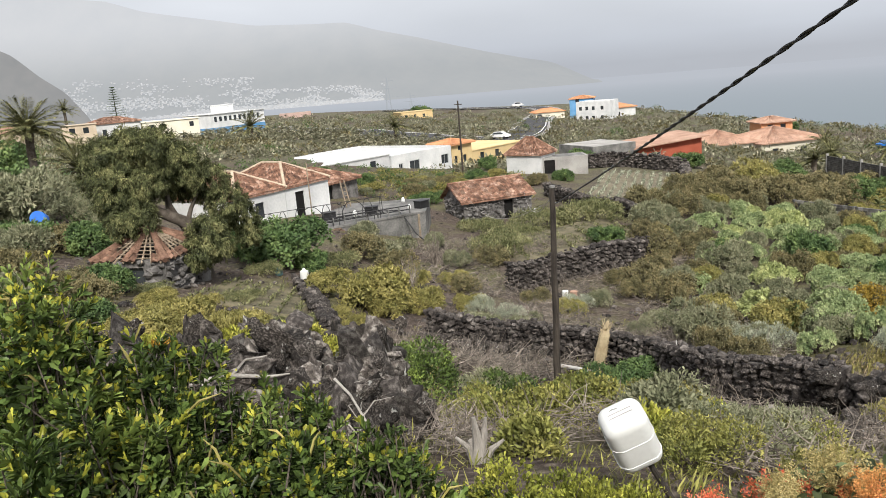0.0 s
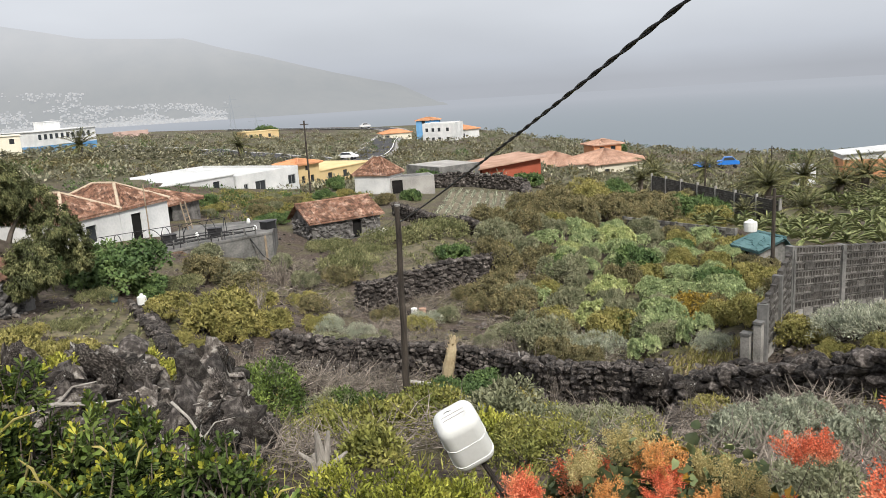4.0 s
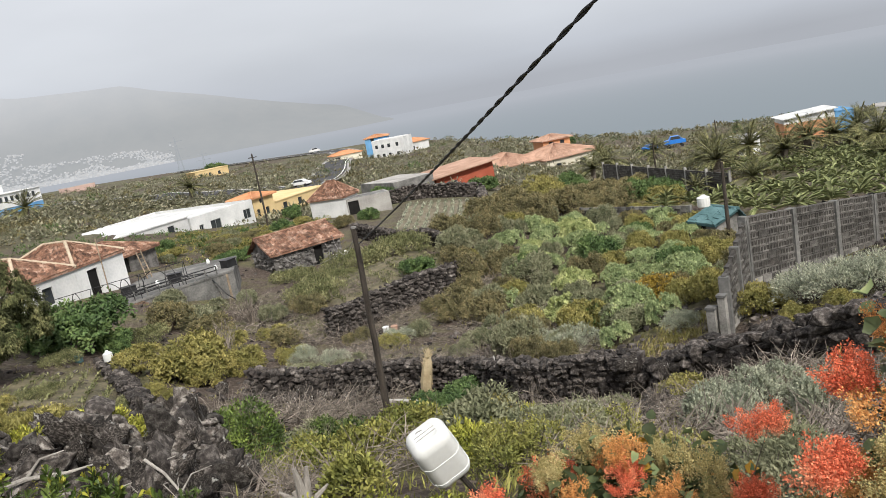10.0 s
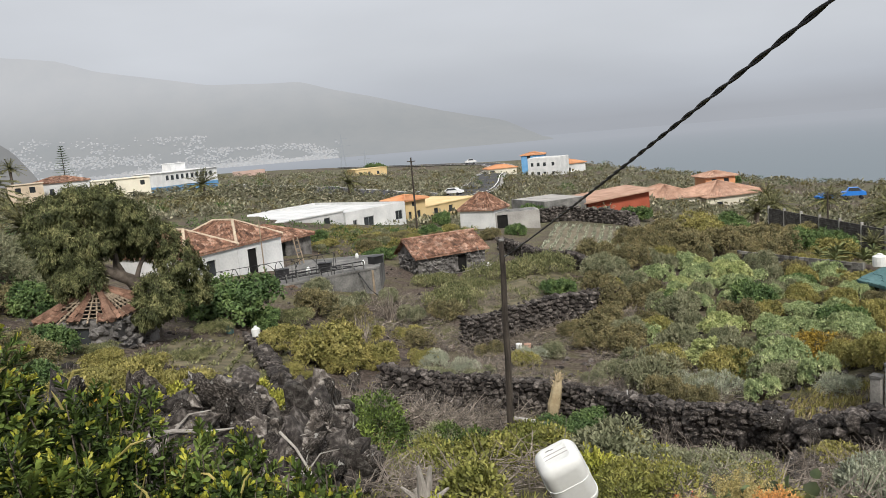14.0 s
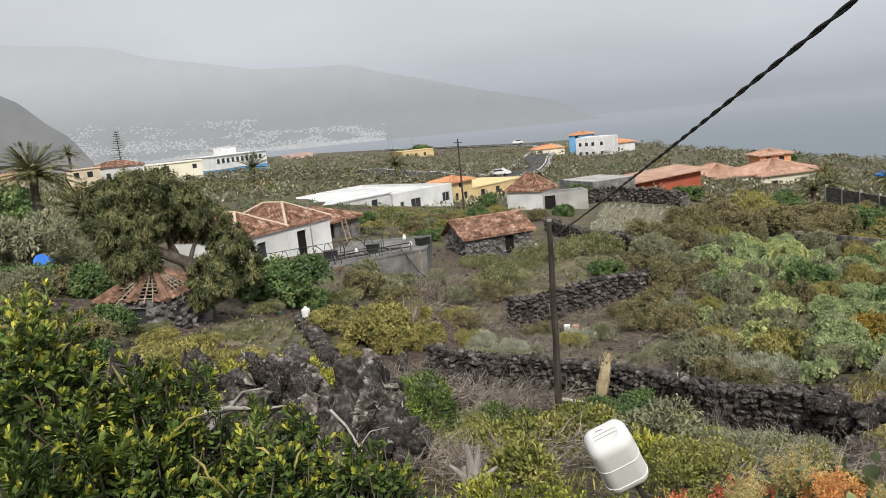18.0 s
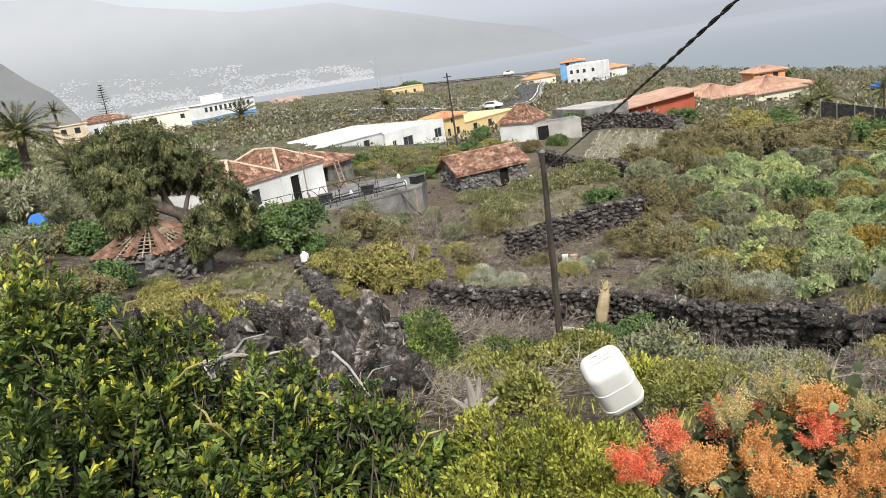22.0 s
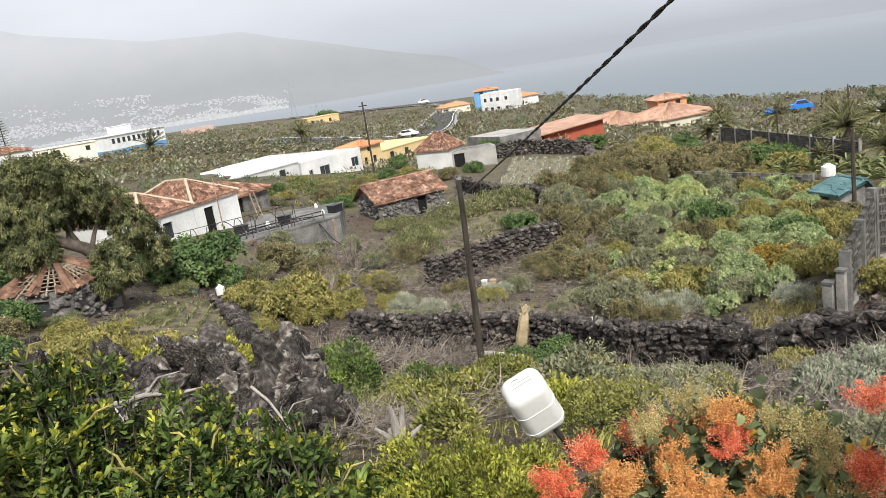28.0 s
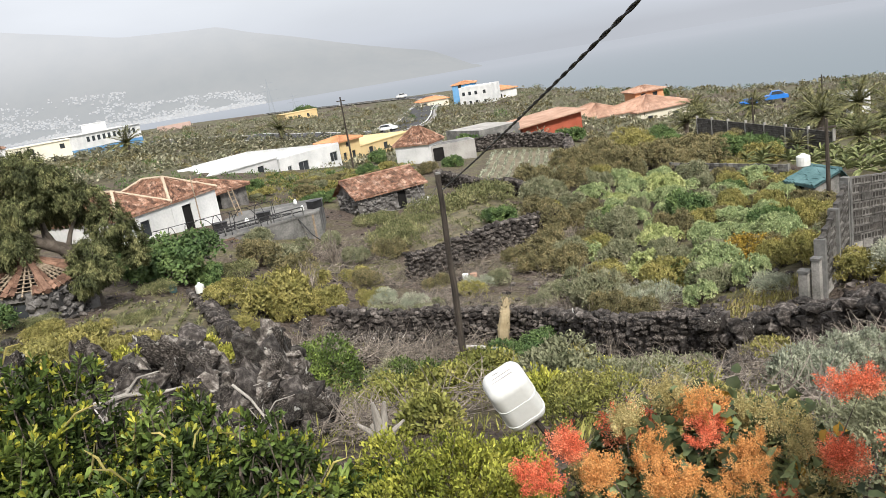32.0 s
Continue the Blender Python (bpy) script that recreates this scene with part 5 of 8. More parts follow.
HEADS = {
    "red": ((1.84, 1.82, 0.89), (2.27, 1.35, 0.76), (2.48, 1.07, 0.73), (2.7, 0.44, 0.64), (1.2, 1.77, 0.73), (1.71, 1.4, 0.56), (1.99, 1.05, 0.47), (2.48, 0.59, 0.54), (2.21, 0.71, 0.43), (2.43, 0.11, 0.44), (1.79, 1.11, 0.43), (1.58, 1.22, 0.44), (1.44, 1.45, 0.54), (1, 1.57, 0.62), (2.18, 0.34, 0.34), (1.59, 1.07, 0.37), (2.01, 0.33, 0.28), (1.87, 0.57, 0.27), (1.81, 0.49, 0.24), (1.53, 0.78, 0.26), (1.96, -0.17, 0.3), (1.78, 1.77, 0.83), (0.38, 2.72, 0.12), (0.21, 2.53, 0.09), (0.9, 2.61, 0.1), (1.22, 2.36, 0.09), (1.47, 2.59, 0.19)),
    "orange": ((1.98, 1.56, 0.75), (1.27, 1.64, 0.65), (2.12, 1.3, 0.65), (1.94, 1.33, 0.59), (2.13, 1.16, 0.58), (2.56, 0.21, 0.51), (1.72, 1.61, 0.7), (1.5, 1.56, 0.62), (1.21, 1.5, 0.56), (1.85, 0.86, 0.35), (2.04, 0.65, 0.34), (1.98, 0.24, 0.27), (2.09, -0.01, 0.31), (2.48, 0.85, 0.62), (1.94, 1.4, 0.64), (0.48, 2.55, 0.07), (0.92, 2.48, 0.07), (0.67, 2.62, 0.09), (0.93, 2.34, 0.05), (0.71, 2.46, 0.05)),
    "pale": ((1.43, 1.73, 1.0), (1.62, 1.66, 0.96), (1.30, 1.62, 0.80), (2.1, 1.1, 0.80), (0.62, 2.75, 0.14), (1.05, 2.7, 0.12), (2.32, 0.87, 0.54), (1.14, 1.54, 0.59), (1.28, 1.05, 0.35), (1.17, 2.47, 0.1), (0.86, 2.82, 0.16)),
}


def near_shrub(label, category, x, y, z, rx, ry, h, leaf, seed, tips, per, L, W, spread, up, wild, lobes=8, stems=40, low=0.0, r0=0.012, wide=(0.75, 1.0), bark=None, core=0.35, extra=None, droop=0.0, plume=0.0):
    """A bush close to the path, with folded leaves in whorls at the tips of real twigs."""
    rng = np.random.default_rng(seed)
    top = thing(category.replace(" ", "_"), Matrix.Translation((x, y, z)), label, category)
    t, o = tips_of(rng, rx, ry, h, lobes, tips, low=low)
    k = int(len(t) * core)
    if plume:
        # leaves set closely round upright shoots
        o = unit(o * 0.6 + np.array([0, 0, 0.75]) + rng.normal(size=o.shape) * 0.18)
        m = per * 2
        oo, u = np.repeat(o, m, 0), rng.uniform(0, 1, (len(o) * m, 1))
        r = unit(np.cross(oo, rng.normal(size=oo.shape)))
        ln = np.repeat(rng.uniform(0.6, 1.3, (len(o), 1)), m, 0) * plume
        q = np.repeat(t, m, 0) - oo * ln * u + r * 0.004
        part("foliage", leaf_mesh("foliage", leaf, q, r * (0.5 + 0.5 * u) + oo * 0.8, oo - r * 0.4, L * rng.uniform(0.6, 1.15, len(q)), W * rng.uniform(0.8, 1.3, len(q)), True, wide, 0.05), None, top)
    else:
        part("foliage", foliage("foliage", leaf, rng, np.concatenate([t, t[:k] * 0.75]), np.concatenate([o, o[:k]]), per, spread, L, W, up, wild, True, wide, droop), None, top)
    part("branchwork", stems_geo(rng, t, 0.10, r0, stems, 5, 0.15), bark or M_BARK, top)
    if extra:
        m, n, l2, w2, nm = extra
        i = rng.choice(len(t), min(n, len(t)), replace=False)
        part(nm, foliage(nm, m, rng, t[i] + o[i] * L * 0.5, o[i], 7, spread * 0.8, l2, w2, up, 1.0), None, top)
    return top


# glossy green bush along the lower edge, in several clumps
def green_clump(i, x, y, z, rx, ry, h, tp):
    """Upright sprigs with whorls of blunt leaves, paler at the young tips, and long seed pods between."""
    rng = np.random.default_rng(100 + i)
    top = thing("green_bush", Matrix.Translation((x, y, z)), "dense glossy green bush with upright leaf whorls", "green bush", "green bushes along the path")
    t, o = tips_of(rng, rx, ry, h, 11, tp, low=0.05)
    o = unit(o + np.array([0, 0, 0.55]))
    deep = t * rng.uniform(0.70, 0.93, (len(t), 1))
    P, D, N, L, W = [], [], [], [], []
    for k in range(17):
        a = k * 2.39996 + rng.uniform(0, 6.3, len(t))
        ref = unit(np.cross(o, rng.normal(size=o.shape)))
        oth = np.cross(o, ref)
        r = ref * np.cos(a)[:, None] + oth * np.sin(a)[:, None]
        u = k / 17
        P.append(t - o * (0.085 * u) + rng.normal(size=t.shape) * 0.003)
        D.append(r * (0.45 + 0.55 * u) + o * (0.95 - 0.35 * u))
        N.append(o - r * 0.3)
        L.append((0.030 + 0.021 * min(1, u * 2)) * rng.uniform(0.75, 1.2, len(t)))
        W.append((0.012 + 0.007 * min(1, u * 2)) * rng.uniform(0.8, 1.2, len(t)))
    young = 4
    cat = lambda q, a, b: np.concatenate(q[a:b])
    part("foliage", leaf_mesh("foliage", L_SHRUB, cat(P, young, 17), cat(D, young, 17), cat(N, young, 17), cat(L, young, 17), cat(W, young, 17), True, (0.55, 1.0), 0.08), None, top)
    sel = rng.uniform(size=len(t)) < np.clip(t[:, 2] / h * 1.3 - 0.45, 0, 0.6)
    part("young_leaves", leaf_mesh("young_leaves", L_SPROUT, np.concatenate([q[sel] for q in P[:young]]), np.concatenate([q[sel] for q in D[:young]]), np.concatenate([q[sel] for q in N[:young]]), np.concatenate([q[sel] for q in L[:young]]), np.concatenate([q[sel] for q in W[:young]]), True, (0.55, 1.0), 0.0), None, top)
    m = rng.uniform(size=len(t)) < 0.5
    part("inner_foliage", foliage("inner_foliage", L_SHRUB, rng, deep[m], o[m], 7, 0.03, 0.05, 0.018, 0.2, 1.0, True, (0.6, 1.0)), None, top)
    part("branchwork", stems_geo(rng, t, 0.10, 0.010, 150, 5, 0.15), M_BARK, top)
    g = Geo()
    for q in rng.choice(len(t), max(3, tp // 22), replace=False):
        b = Vector(t[q])
        d = Vector((rng.normal(), rng.normal(), rng.normal() * 0.4 + 0.1)).normalized() * rng.uniform(0.09, 0.17)
        g.tube([b - Vector(o[q]) * 0.04, b + d * 0.5 + Vector((0, 0, 0.012)), b + d], [0.0035, 0.0055, 0.0015], 5)
    tagged(part("podding", g, M_POD, top), kind="stuff")
    bl = rng.choice(len(t), max(4, tp // 9), replace=False)
    part("blossom", foliage("blossom", L_SPROUT, rng, t[bl] + o[bl] * 0.02, o[bl], 8, 0.012, 0.014, 0.010, 0.4, 1.2), None, top)


M_POD = leafmat("seed_pod_skin", (0.12, 0.13, 0.035), (0.28, 0.26, 0.09))
for i, (x, y, z, rx, ry, h, tp) in enumerate(((-2.35, 3.15, -0.75, 0.55, 0.60, 1.66, 520), (-2.02, 2.95, -0.70, 0.42, 0.46, 1.72, 470), (-1.70, 2.15, -0.45, 0.42, 0.42, 1.20, 380), (-1.55, 2.75, -0.62, 0.42, 0.44, 1.36, 420),
                                              (-1.12, 2.65, -0.58, 0.40, 0.42, 1.02, 390), (-2.9, 2.9, -0.6, 0.6, 0.6, 1.55, 330), (-0.82, 2.95, -0.66, 0.40, 0.36, 0.92, 330), (-1.62, 3.25, -0.78, 0.44, 0.40, 1.46, 340), (-1.02, 1.95, -0.40, 0.42, 0.38, 0.84, 340), (-0.60, 2.45, -0.5, 0.42, 0.36, 0.64, 320), (-0.45, 3.15, -0.72, 0.36, 0.32, 0.68, 260), (-0.25, 2.55, -0.55, 0.30, 0.28, 0.50, 220), (-1.25, 3.2, -0.78, 0.42, 0.4, 1.20, 320))):
    green_clump(i, x, y, z, rx, ry, h, tp)
# yellow-green bush in front of the canister
for i, (x, y, z, rx, ry, h, tp) in enumerate(((-0.12, 3.05, -0.78, 0.44, 0.42, 0.82, 700), (0.22, 3.25, -0.85, 0.34, 0.34, 0.70, 480), (-0.40, 2.55, -0.6, 0.28, 0.28, 0.70, 300), (0.12, 2.60, -0.6, 0.30, 0.26, 0.62, 330))):
    near_shrub("low yellow-green bush with many tiny leaves", "yellow bush", x, y, z, rx, ry, h, L_YELLOW, 120 + i, int(tp * 1.5), 13, 0.021, 0.0095, 0.012, 0.5, 0.8, 12, 60, r0=0.005)


def flower_mesh(seed, material):
    """A loose head of upright plumes, each set with tiny florets."""
    rng = np.random.default_rng(seed)
    P, D = [], []
    for _ in range(15):
        a, q = rng.uniform(0, 6.3), math.sqrt(rng.uniform()) * 0.062
        b = np.array([math.cos(a) * q * 0.4, math.sin(a) * q * 0.4, -0.05])
        e = np.array([math.cos(a) * q, math.sin(a) * q, rng.uniform(0.02, 0.090) - q * 0.45])
        n = 130
        u = rng.uniform(0.25, 1.0, n)[:, None]
        P.append(b + (e - b) * u + rng.normal(size=(n, 3)) * 0.0100 * (1.15 - 0.6 * u))
        D.append(rng.normal(size=(n, 3)) + (e - b) * 14)
    P, D = np.concatenate(P), np.concatenate(D)
    return leaf_mesh("flower_head", material, P, D, rng.normal(size=P.shape), 0.0062 * rng.uniform(0.6, 1.4, len(P)), 0.0038)


FLOWERS = {k: [flower_mesh(s + i, m) for i in range(3)] for k, m, s in (("red", L_RED, 200), ("orange", L_ORANGE, 210), ("pale", L_PALE, 220))}


def sorrel(label, x, y, rx, ry, h, seed, tips, reach, crop=0.10):
    """A sorrel bush: round leaves on forked reddish twigs, with the flower heads that belong to it."""
    rng = np.random.default_rng(seed)
    z = gz(x, y) - 0.05
    top = thing("sorrel_bush", Matrix.Translation((x, y, z)), label, "sorrel bush", "flowering sorrel bushes")
    t, o = tips_of(rng, rx, ry, h, 9, tips)
    part("foliage", foliage("foliage", L_ROUND, rng, np.concatenate([t, t[:tips // 2] * 0.8]), np.concatenate([o, o[:tips // 2]]), 11, 0.045, 0.047, 0.044, 0.15, 1.1, "round", jitter=0.6), None, top)
    own = []
    for kind, spots in HEADS.items():
        for q in spots:
            if reach(q[0], q[1]):
                own.append((kind, Vector(q) - Vector((x, y, z))))
    g = stems_geo(rng, np.array([tuple(q * 0.985) for _, q in own] + [tuple(a) for a in t[:40]]), 0.10, 0.009, 200, 5, 0.1)
    part("branchwork", g, M_BARK, top)
    yl = rng.choice(len(t), 45)
    part("yellow_foliage", foliage("yellow_foliage", L_GOLD, rng, t[yl], o[yl], 1, 0.02, 0.06, 0.055, 0.1, 0.9, "round"), None, top)
    more = [(("orange", "red", "orange", "pale", "red")[int(rng.integers(0, 5))], Vector(t[k] + o[k] * 0.05)) for k in range(len(t)) if t[k][2] > h * 0.50 and rng.uniform() < crop]
    for kind, q in own + more:
        for j in range(3):
            s = rng.uniform(0.85, 1.35)
            off = Vector((rng.normal() * 0.034, rng.normal() * 0.034, rng.normal() * 0.02)) if j else Vector((0, 0, 0))
            part("flower_head", FLOWERS[kind][int(rng.integers(0, 3))], None, top, kind + " flower head", m=Matrix.LocRotScale(q + off, Euler((rng.uniform(-0.5, 0.5), rng.uniform(-0.5, 0.5), rng.uniform(0, 6))), (s * 1.1, s * 1.1, s * 0.9)))


sorrel("sorrel bush with red and orange flower heads", 1.95, 1.25, 0.80, 0.82, 1.42, 301, 460, lambda a, b: a + b > 2.25 and b > 0.62 and b < 2.2)
sorrel("spreading sorrel bush with orange-red flower heads", 2.25, 0.2, 0.64, 0.68, 1.15, 302, 330, lambda a, b: b <= 0.62)
sorrel("low sorrel bush with rusty flower heads", 0.85, 2.55, 0.68, 0.48, 0.85, 303, 240, lambda a, b: b >= 2.2)
sorrel("sorrel bush beside the path with pale flower heads", 1.45, 1.55, 0.50, 0.48, 1.50, 304, 320, lambda a, b: a + b <= 2.25)

# bank to the right: wormwood, yellowing bush, spurge, ferns
near_shrub("round silver-grey wormwood bush on the bank", "wormwood bush", 5.9, 0.0, -1.35, 0.72, 0.72, 0.95, L_SILVERN, 130, 620, 12, 0.034, 0.012, 0.022, 0.55, 0.7, 9, 50, r0=0.009, plume=0.10)
for i, (x, y, w, h, tp) in enumerate(((4.55, -2.35, 0.75, 1.25, 800), (5.4, -2.9, 0.8, 1.55, 700), (3.9, -2.85, 0.7, 1.25, 560), (6.3, -2.0, 0.7, 1.1, 420))):
    near_shrub("tall silver-grey wormwood bush with upright plumes", "wormwood bush", x, y, gz(x, y) - 0.05, w, w, h, L_SILVERN, 140 + i, tp, 13, 0.038, 0.014, 0.024, 0.75, 0.6, 11, 60, r0=0.01, plume=0.13)
for i, (x, y, w, h, tp, lm) in enumerate(((3.45, -1.0, 0.42, 0.85, 420, L_SHRUB), (3.15, -1.55, 0.45, 0.98, 480, L_YGOLD), (4.3, -1.2, 0.6, 1.05, 600, L_YGOLD), (2.75, -1.95, 0.5, 0.95, 460, L_YGOLD), (4.9, -1.0, 0.55, 0.95, 420, L_YELLOW),
                                          (3.75, -1.75, 0.45, 1.05, 420, L_YGOLD), (2.2, -1.45, 0.32, 0.62, 260, L_YOLIVE), (5.6, -1.25, 0.6, 0.9, 400, L_YGOLD), (3.4, -0.35, 0.34, 0.55, 300, L_SHRUB), (4.3, -0.2, 0.4, 0.6, 300, L_YELLOW),
                                          (7.0, -0.9, 0.7, 0.7, 380, L_YELLOW), (8.2, -1.3, 0.8, 0.7, 380, L_YOLIVE), (9.3, -2.2, 0.8, 0.8, 380, L_EUPHL), (2.9, 0.55, 0.35, 0.5, 240, L_SHRUB), (21.0, -3.6, 1.7, 2.0, 620, L_YOLIVE), (19.6, -5.2, 1.4, 1.6, 460, L_YOLIVE), (23.5, -4.6, 1.8, 2.2, 500, L_YOLIVE), (14.0, -4.2, 1.2, 1.5, 420, L_EUPH), (16.0, -5.6, 1.4, 1.8, 420, L_YOLIVE), (11.6, -2.4, 0.9, 0.8, 360, L_YELLOW))):
    near_shrub("straggling bush with yellowing small leaves" if lm is not L_DARK else "dark green bush with small oval leaves", "bush", x, y, gz(x, y) - 0.05, w, w, h * (0.82 if lm is L_YGOLD else 1.0), lm, 150 + i, int(tp * (0.8 if w < 0.7 else 1.3)), 10, 0.034 * max(1, w / 0.75), 0.019 * max(1, w / 0.75), 0.022 * max(1, w / 0.8), 0.35, 0.95, 8 if w < 0.7 else 12, 90, r0=0.008,
               extra=((L_RUST, L_GOLD, L_GOLD)[i % 3], tp // 5, 0.03 * max(1, w / 0.75), 0.019 * max(1, w / 0.75), "yellow_foliage"))
for i, (x, y, w, h, tp) in enumerate(((8.3, -3.3, 1.1, 1.55, 720), (9.4, -4.6, 1.3, 1.75, 720), (7.1, -3.9, 0.9, 1.65, 620), (10.8, -3.6, 1.0, 1.3, 520))):
    near_shrub("large green spurge bush with long narrow leaves", "spurge bush", x, y, gz(x, y) - 0.1, w, w, h, L_SPURGE, 170 + i, int(tp * 1.7), 13, 0.075, 0.018, 0.02, 0.4, 0.75, 16, 60, r0=0.018)


def houseleek(x, y, z, r, seed, tilt):
    """A rosette of fleshy leaves on a short stalk."""
    rng = np.random.default_rng(seed)
    top = thing("houseleek", Matrix.Translation((x, y, z)) @ pose(0, 0, 0, *tilt), "fleshy green houseleek rosette among twigs", "houseleek", "houseleeks in the bank")
    n = 34
    a = np.arange(n) * 2.399963
    k = np.linspace(0.12, 1.0, n)
    d = np.stack([np.cos(a), np.sin(a), 1.5 * (1 - k) ** 1.3 + 0.12], 1)
    P = np.stack([np.cos(a) * 0.02, np.sin(a) * 0.02, 0.03 - 0.03 * k], 1)
    for q in range(n):
        part("leaf", leaf_mesh("leaf", L_AEON, P[q:q + 1], d[q:q + 1], np.array([[0, 0, 1.0]]) - 0.3 * d[q:q + 1], r * (0.35 + 0.65 * k[q]), r * 0.30 * (0.5 + 0.5 * k[q]), True, (0.55, 1.0), 0.06), None, top)
    g = Geo()
    g.tube([(0, 0, 0.03), (0.01, 0.01, -0.15), (0.03, 0.02, z - z - 0.5)], [0.012, 0.014, 0.016], 6)
    part("stalk", g, M_BARK, top)


for i, (x, y, z, r, tx, ty) in enumerate(((2.78, -1.10, -0.02, 0.145, -8, 22), (2.62, -1.40, 0.25, 0.15, 0, 28), (2.42, -1.17, 0.06, 0.12, -5, 20), (2.35, -1.38, 0.12, 0.12, 6, 24), (2.55, -1.0, -0.12, 0.09, 0, 20))):
    houseleek(x - 0.05, y, z, r, 400 + i, (tx, -ty, 0))

# plants on the mid slope
for i, (x, y, w) in enumerate(((4.4, 8.3, 1.1), (5.0, 9.0, 1.2), (5.5, 7.9, 1.0), (5.9, 9.2, 1.0))):
    near_shrub("grey-green wormwood bush on the slope", "wormwood bush", x, y, gz(x, y) - 0.05, w / 2, w / 2, 0.7, L_SILVER, 500 + i, 420, 9, 0.042, 0.014, 0.025, 0.6, 0.7, 8, 30, r0=0.008, plume=0.12)
for i, (x, y, w, h, lm) in enumerate(((-1.7, 12.4, 2.0, 1.1, L_SHRUB), (-0.6, 13.4, 1.6, 1.0, L_SHRUB), (-2.6, 13.6, 1.6, 1.0, L_SHRUB), (0.6, 9.6, 1.2, 0.7, L_GRASS), (1.4, 8.2, 1.2, 0.6, L_GREY), (-0.1, 8.6, 1.0, 0.6, L_GRASS), (1.9, 7.0, 1.1, 0.55, L_GREY), (2.6, 7.9, 1.1, 0.5, L_GRASS),
                                      (2.0, 12.0, 1.2, 0.6, L_GRASS), (0.9, 11.2, 1.2, 0.6, L_GREY), (1.2, 6.2, 0.9, 0.5, L_GRASS), (2.1, 5.4, 1.0, 0.5, L_YOLIVE), (3.0, 5.0, 1.0, 0.5, L_GREY), (1.5, 4.4, 0.8, 0.4, L_YOLIVE), (2.4, 3.9, 0.9, 0.6, L_GREY), (1.9, 19.6, 1.6, 0.7, L_DARK), (0.9, 3.9, 0.5, 0.3, L_GREY),
                                      (3.6, 3.0, 0.9, 0.6, L_YELLOW), (4.6, 3.6, 1.0, 0.6, L_GRASS), (5.6, 2.0, 1.0, 0.5, L_YELLOW), (4.4, 1.4, 0.9, 0.6, L_GRASS), (6.6, 3.4, 1.1, 0.5, L_GREY), (3.4, 1.9, 0.8, 0.6, L_YOLIVE), (7.2, 1.6, 1.1, 0.5, L_YELLOW), (5.2, 5.2, 1.1, 0.5, L_GREY), (6.8, 6.0, 1.2, 0.5, L_GRASS))):
    near_shrub({L_SHRUB: "fresh green bush with small leaves", L_DARK: "low dark green bush beside the pole"}.get(lm, "low straggling weeds and small leaves"), "bush", x, y, gz(x, y) - 0.05, w / 2, w / 2, h, lm, 520 + i, int((260 if y > 8 else 460) * w), 9, 0.06 if y > 8 else 0.034, 0.026 if y > 8 else 0.014, 0.035 if y > 8 else 0.022, 0.35, 0.9, 8, 25, r0=0.008)


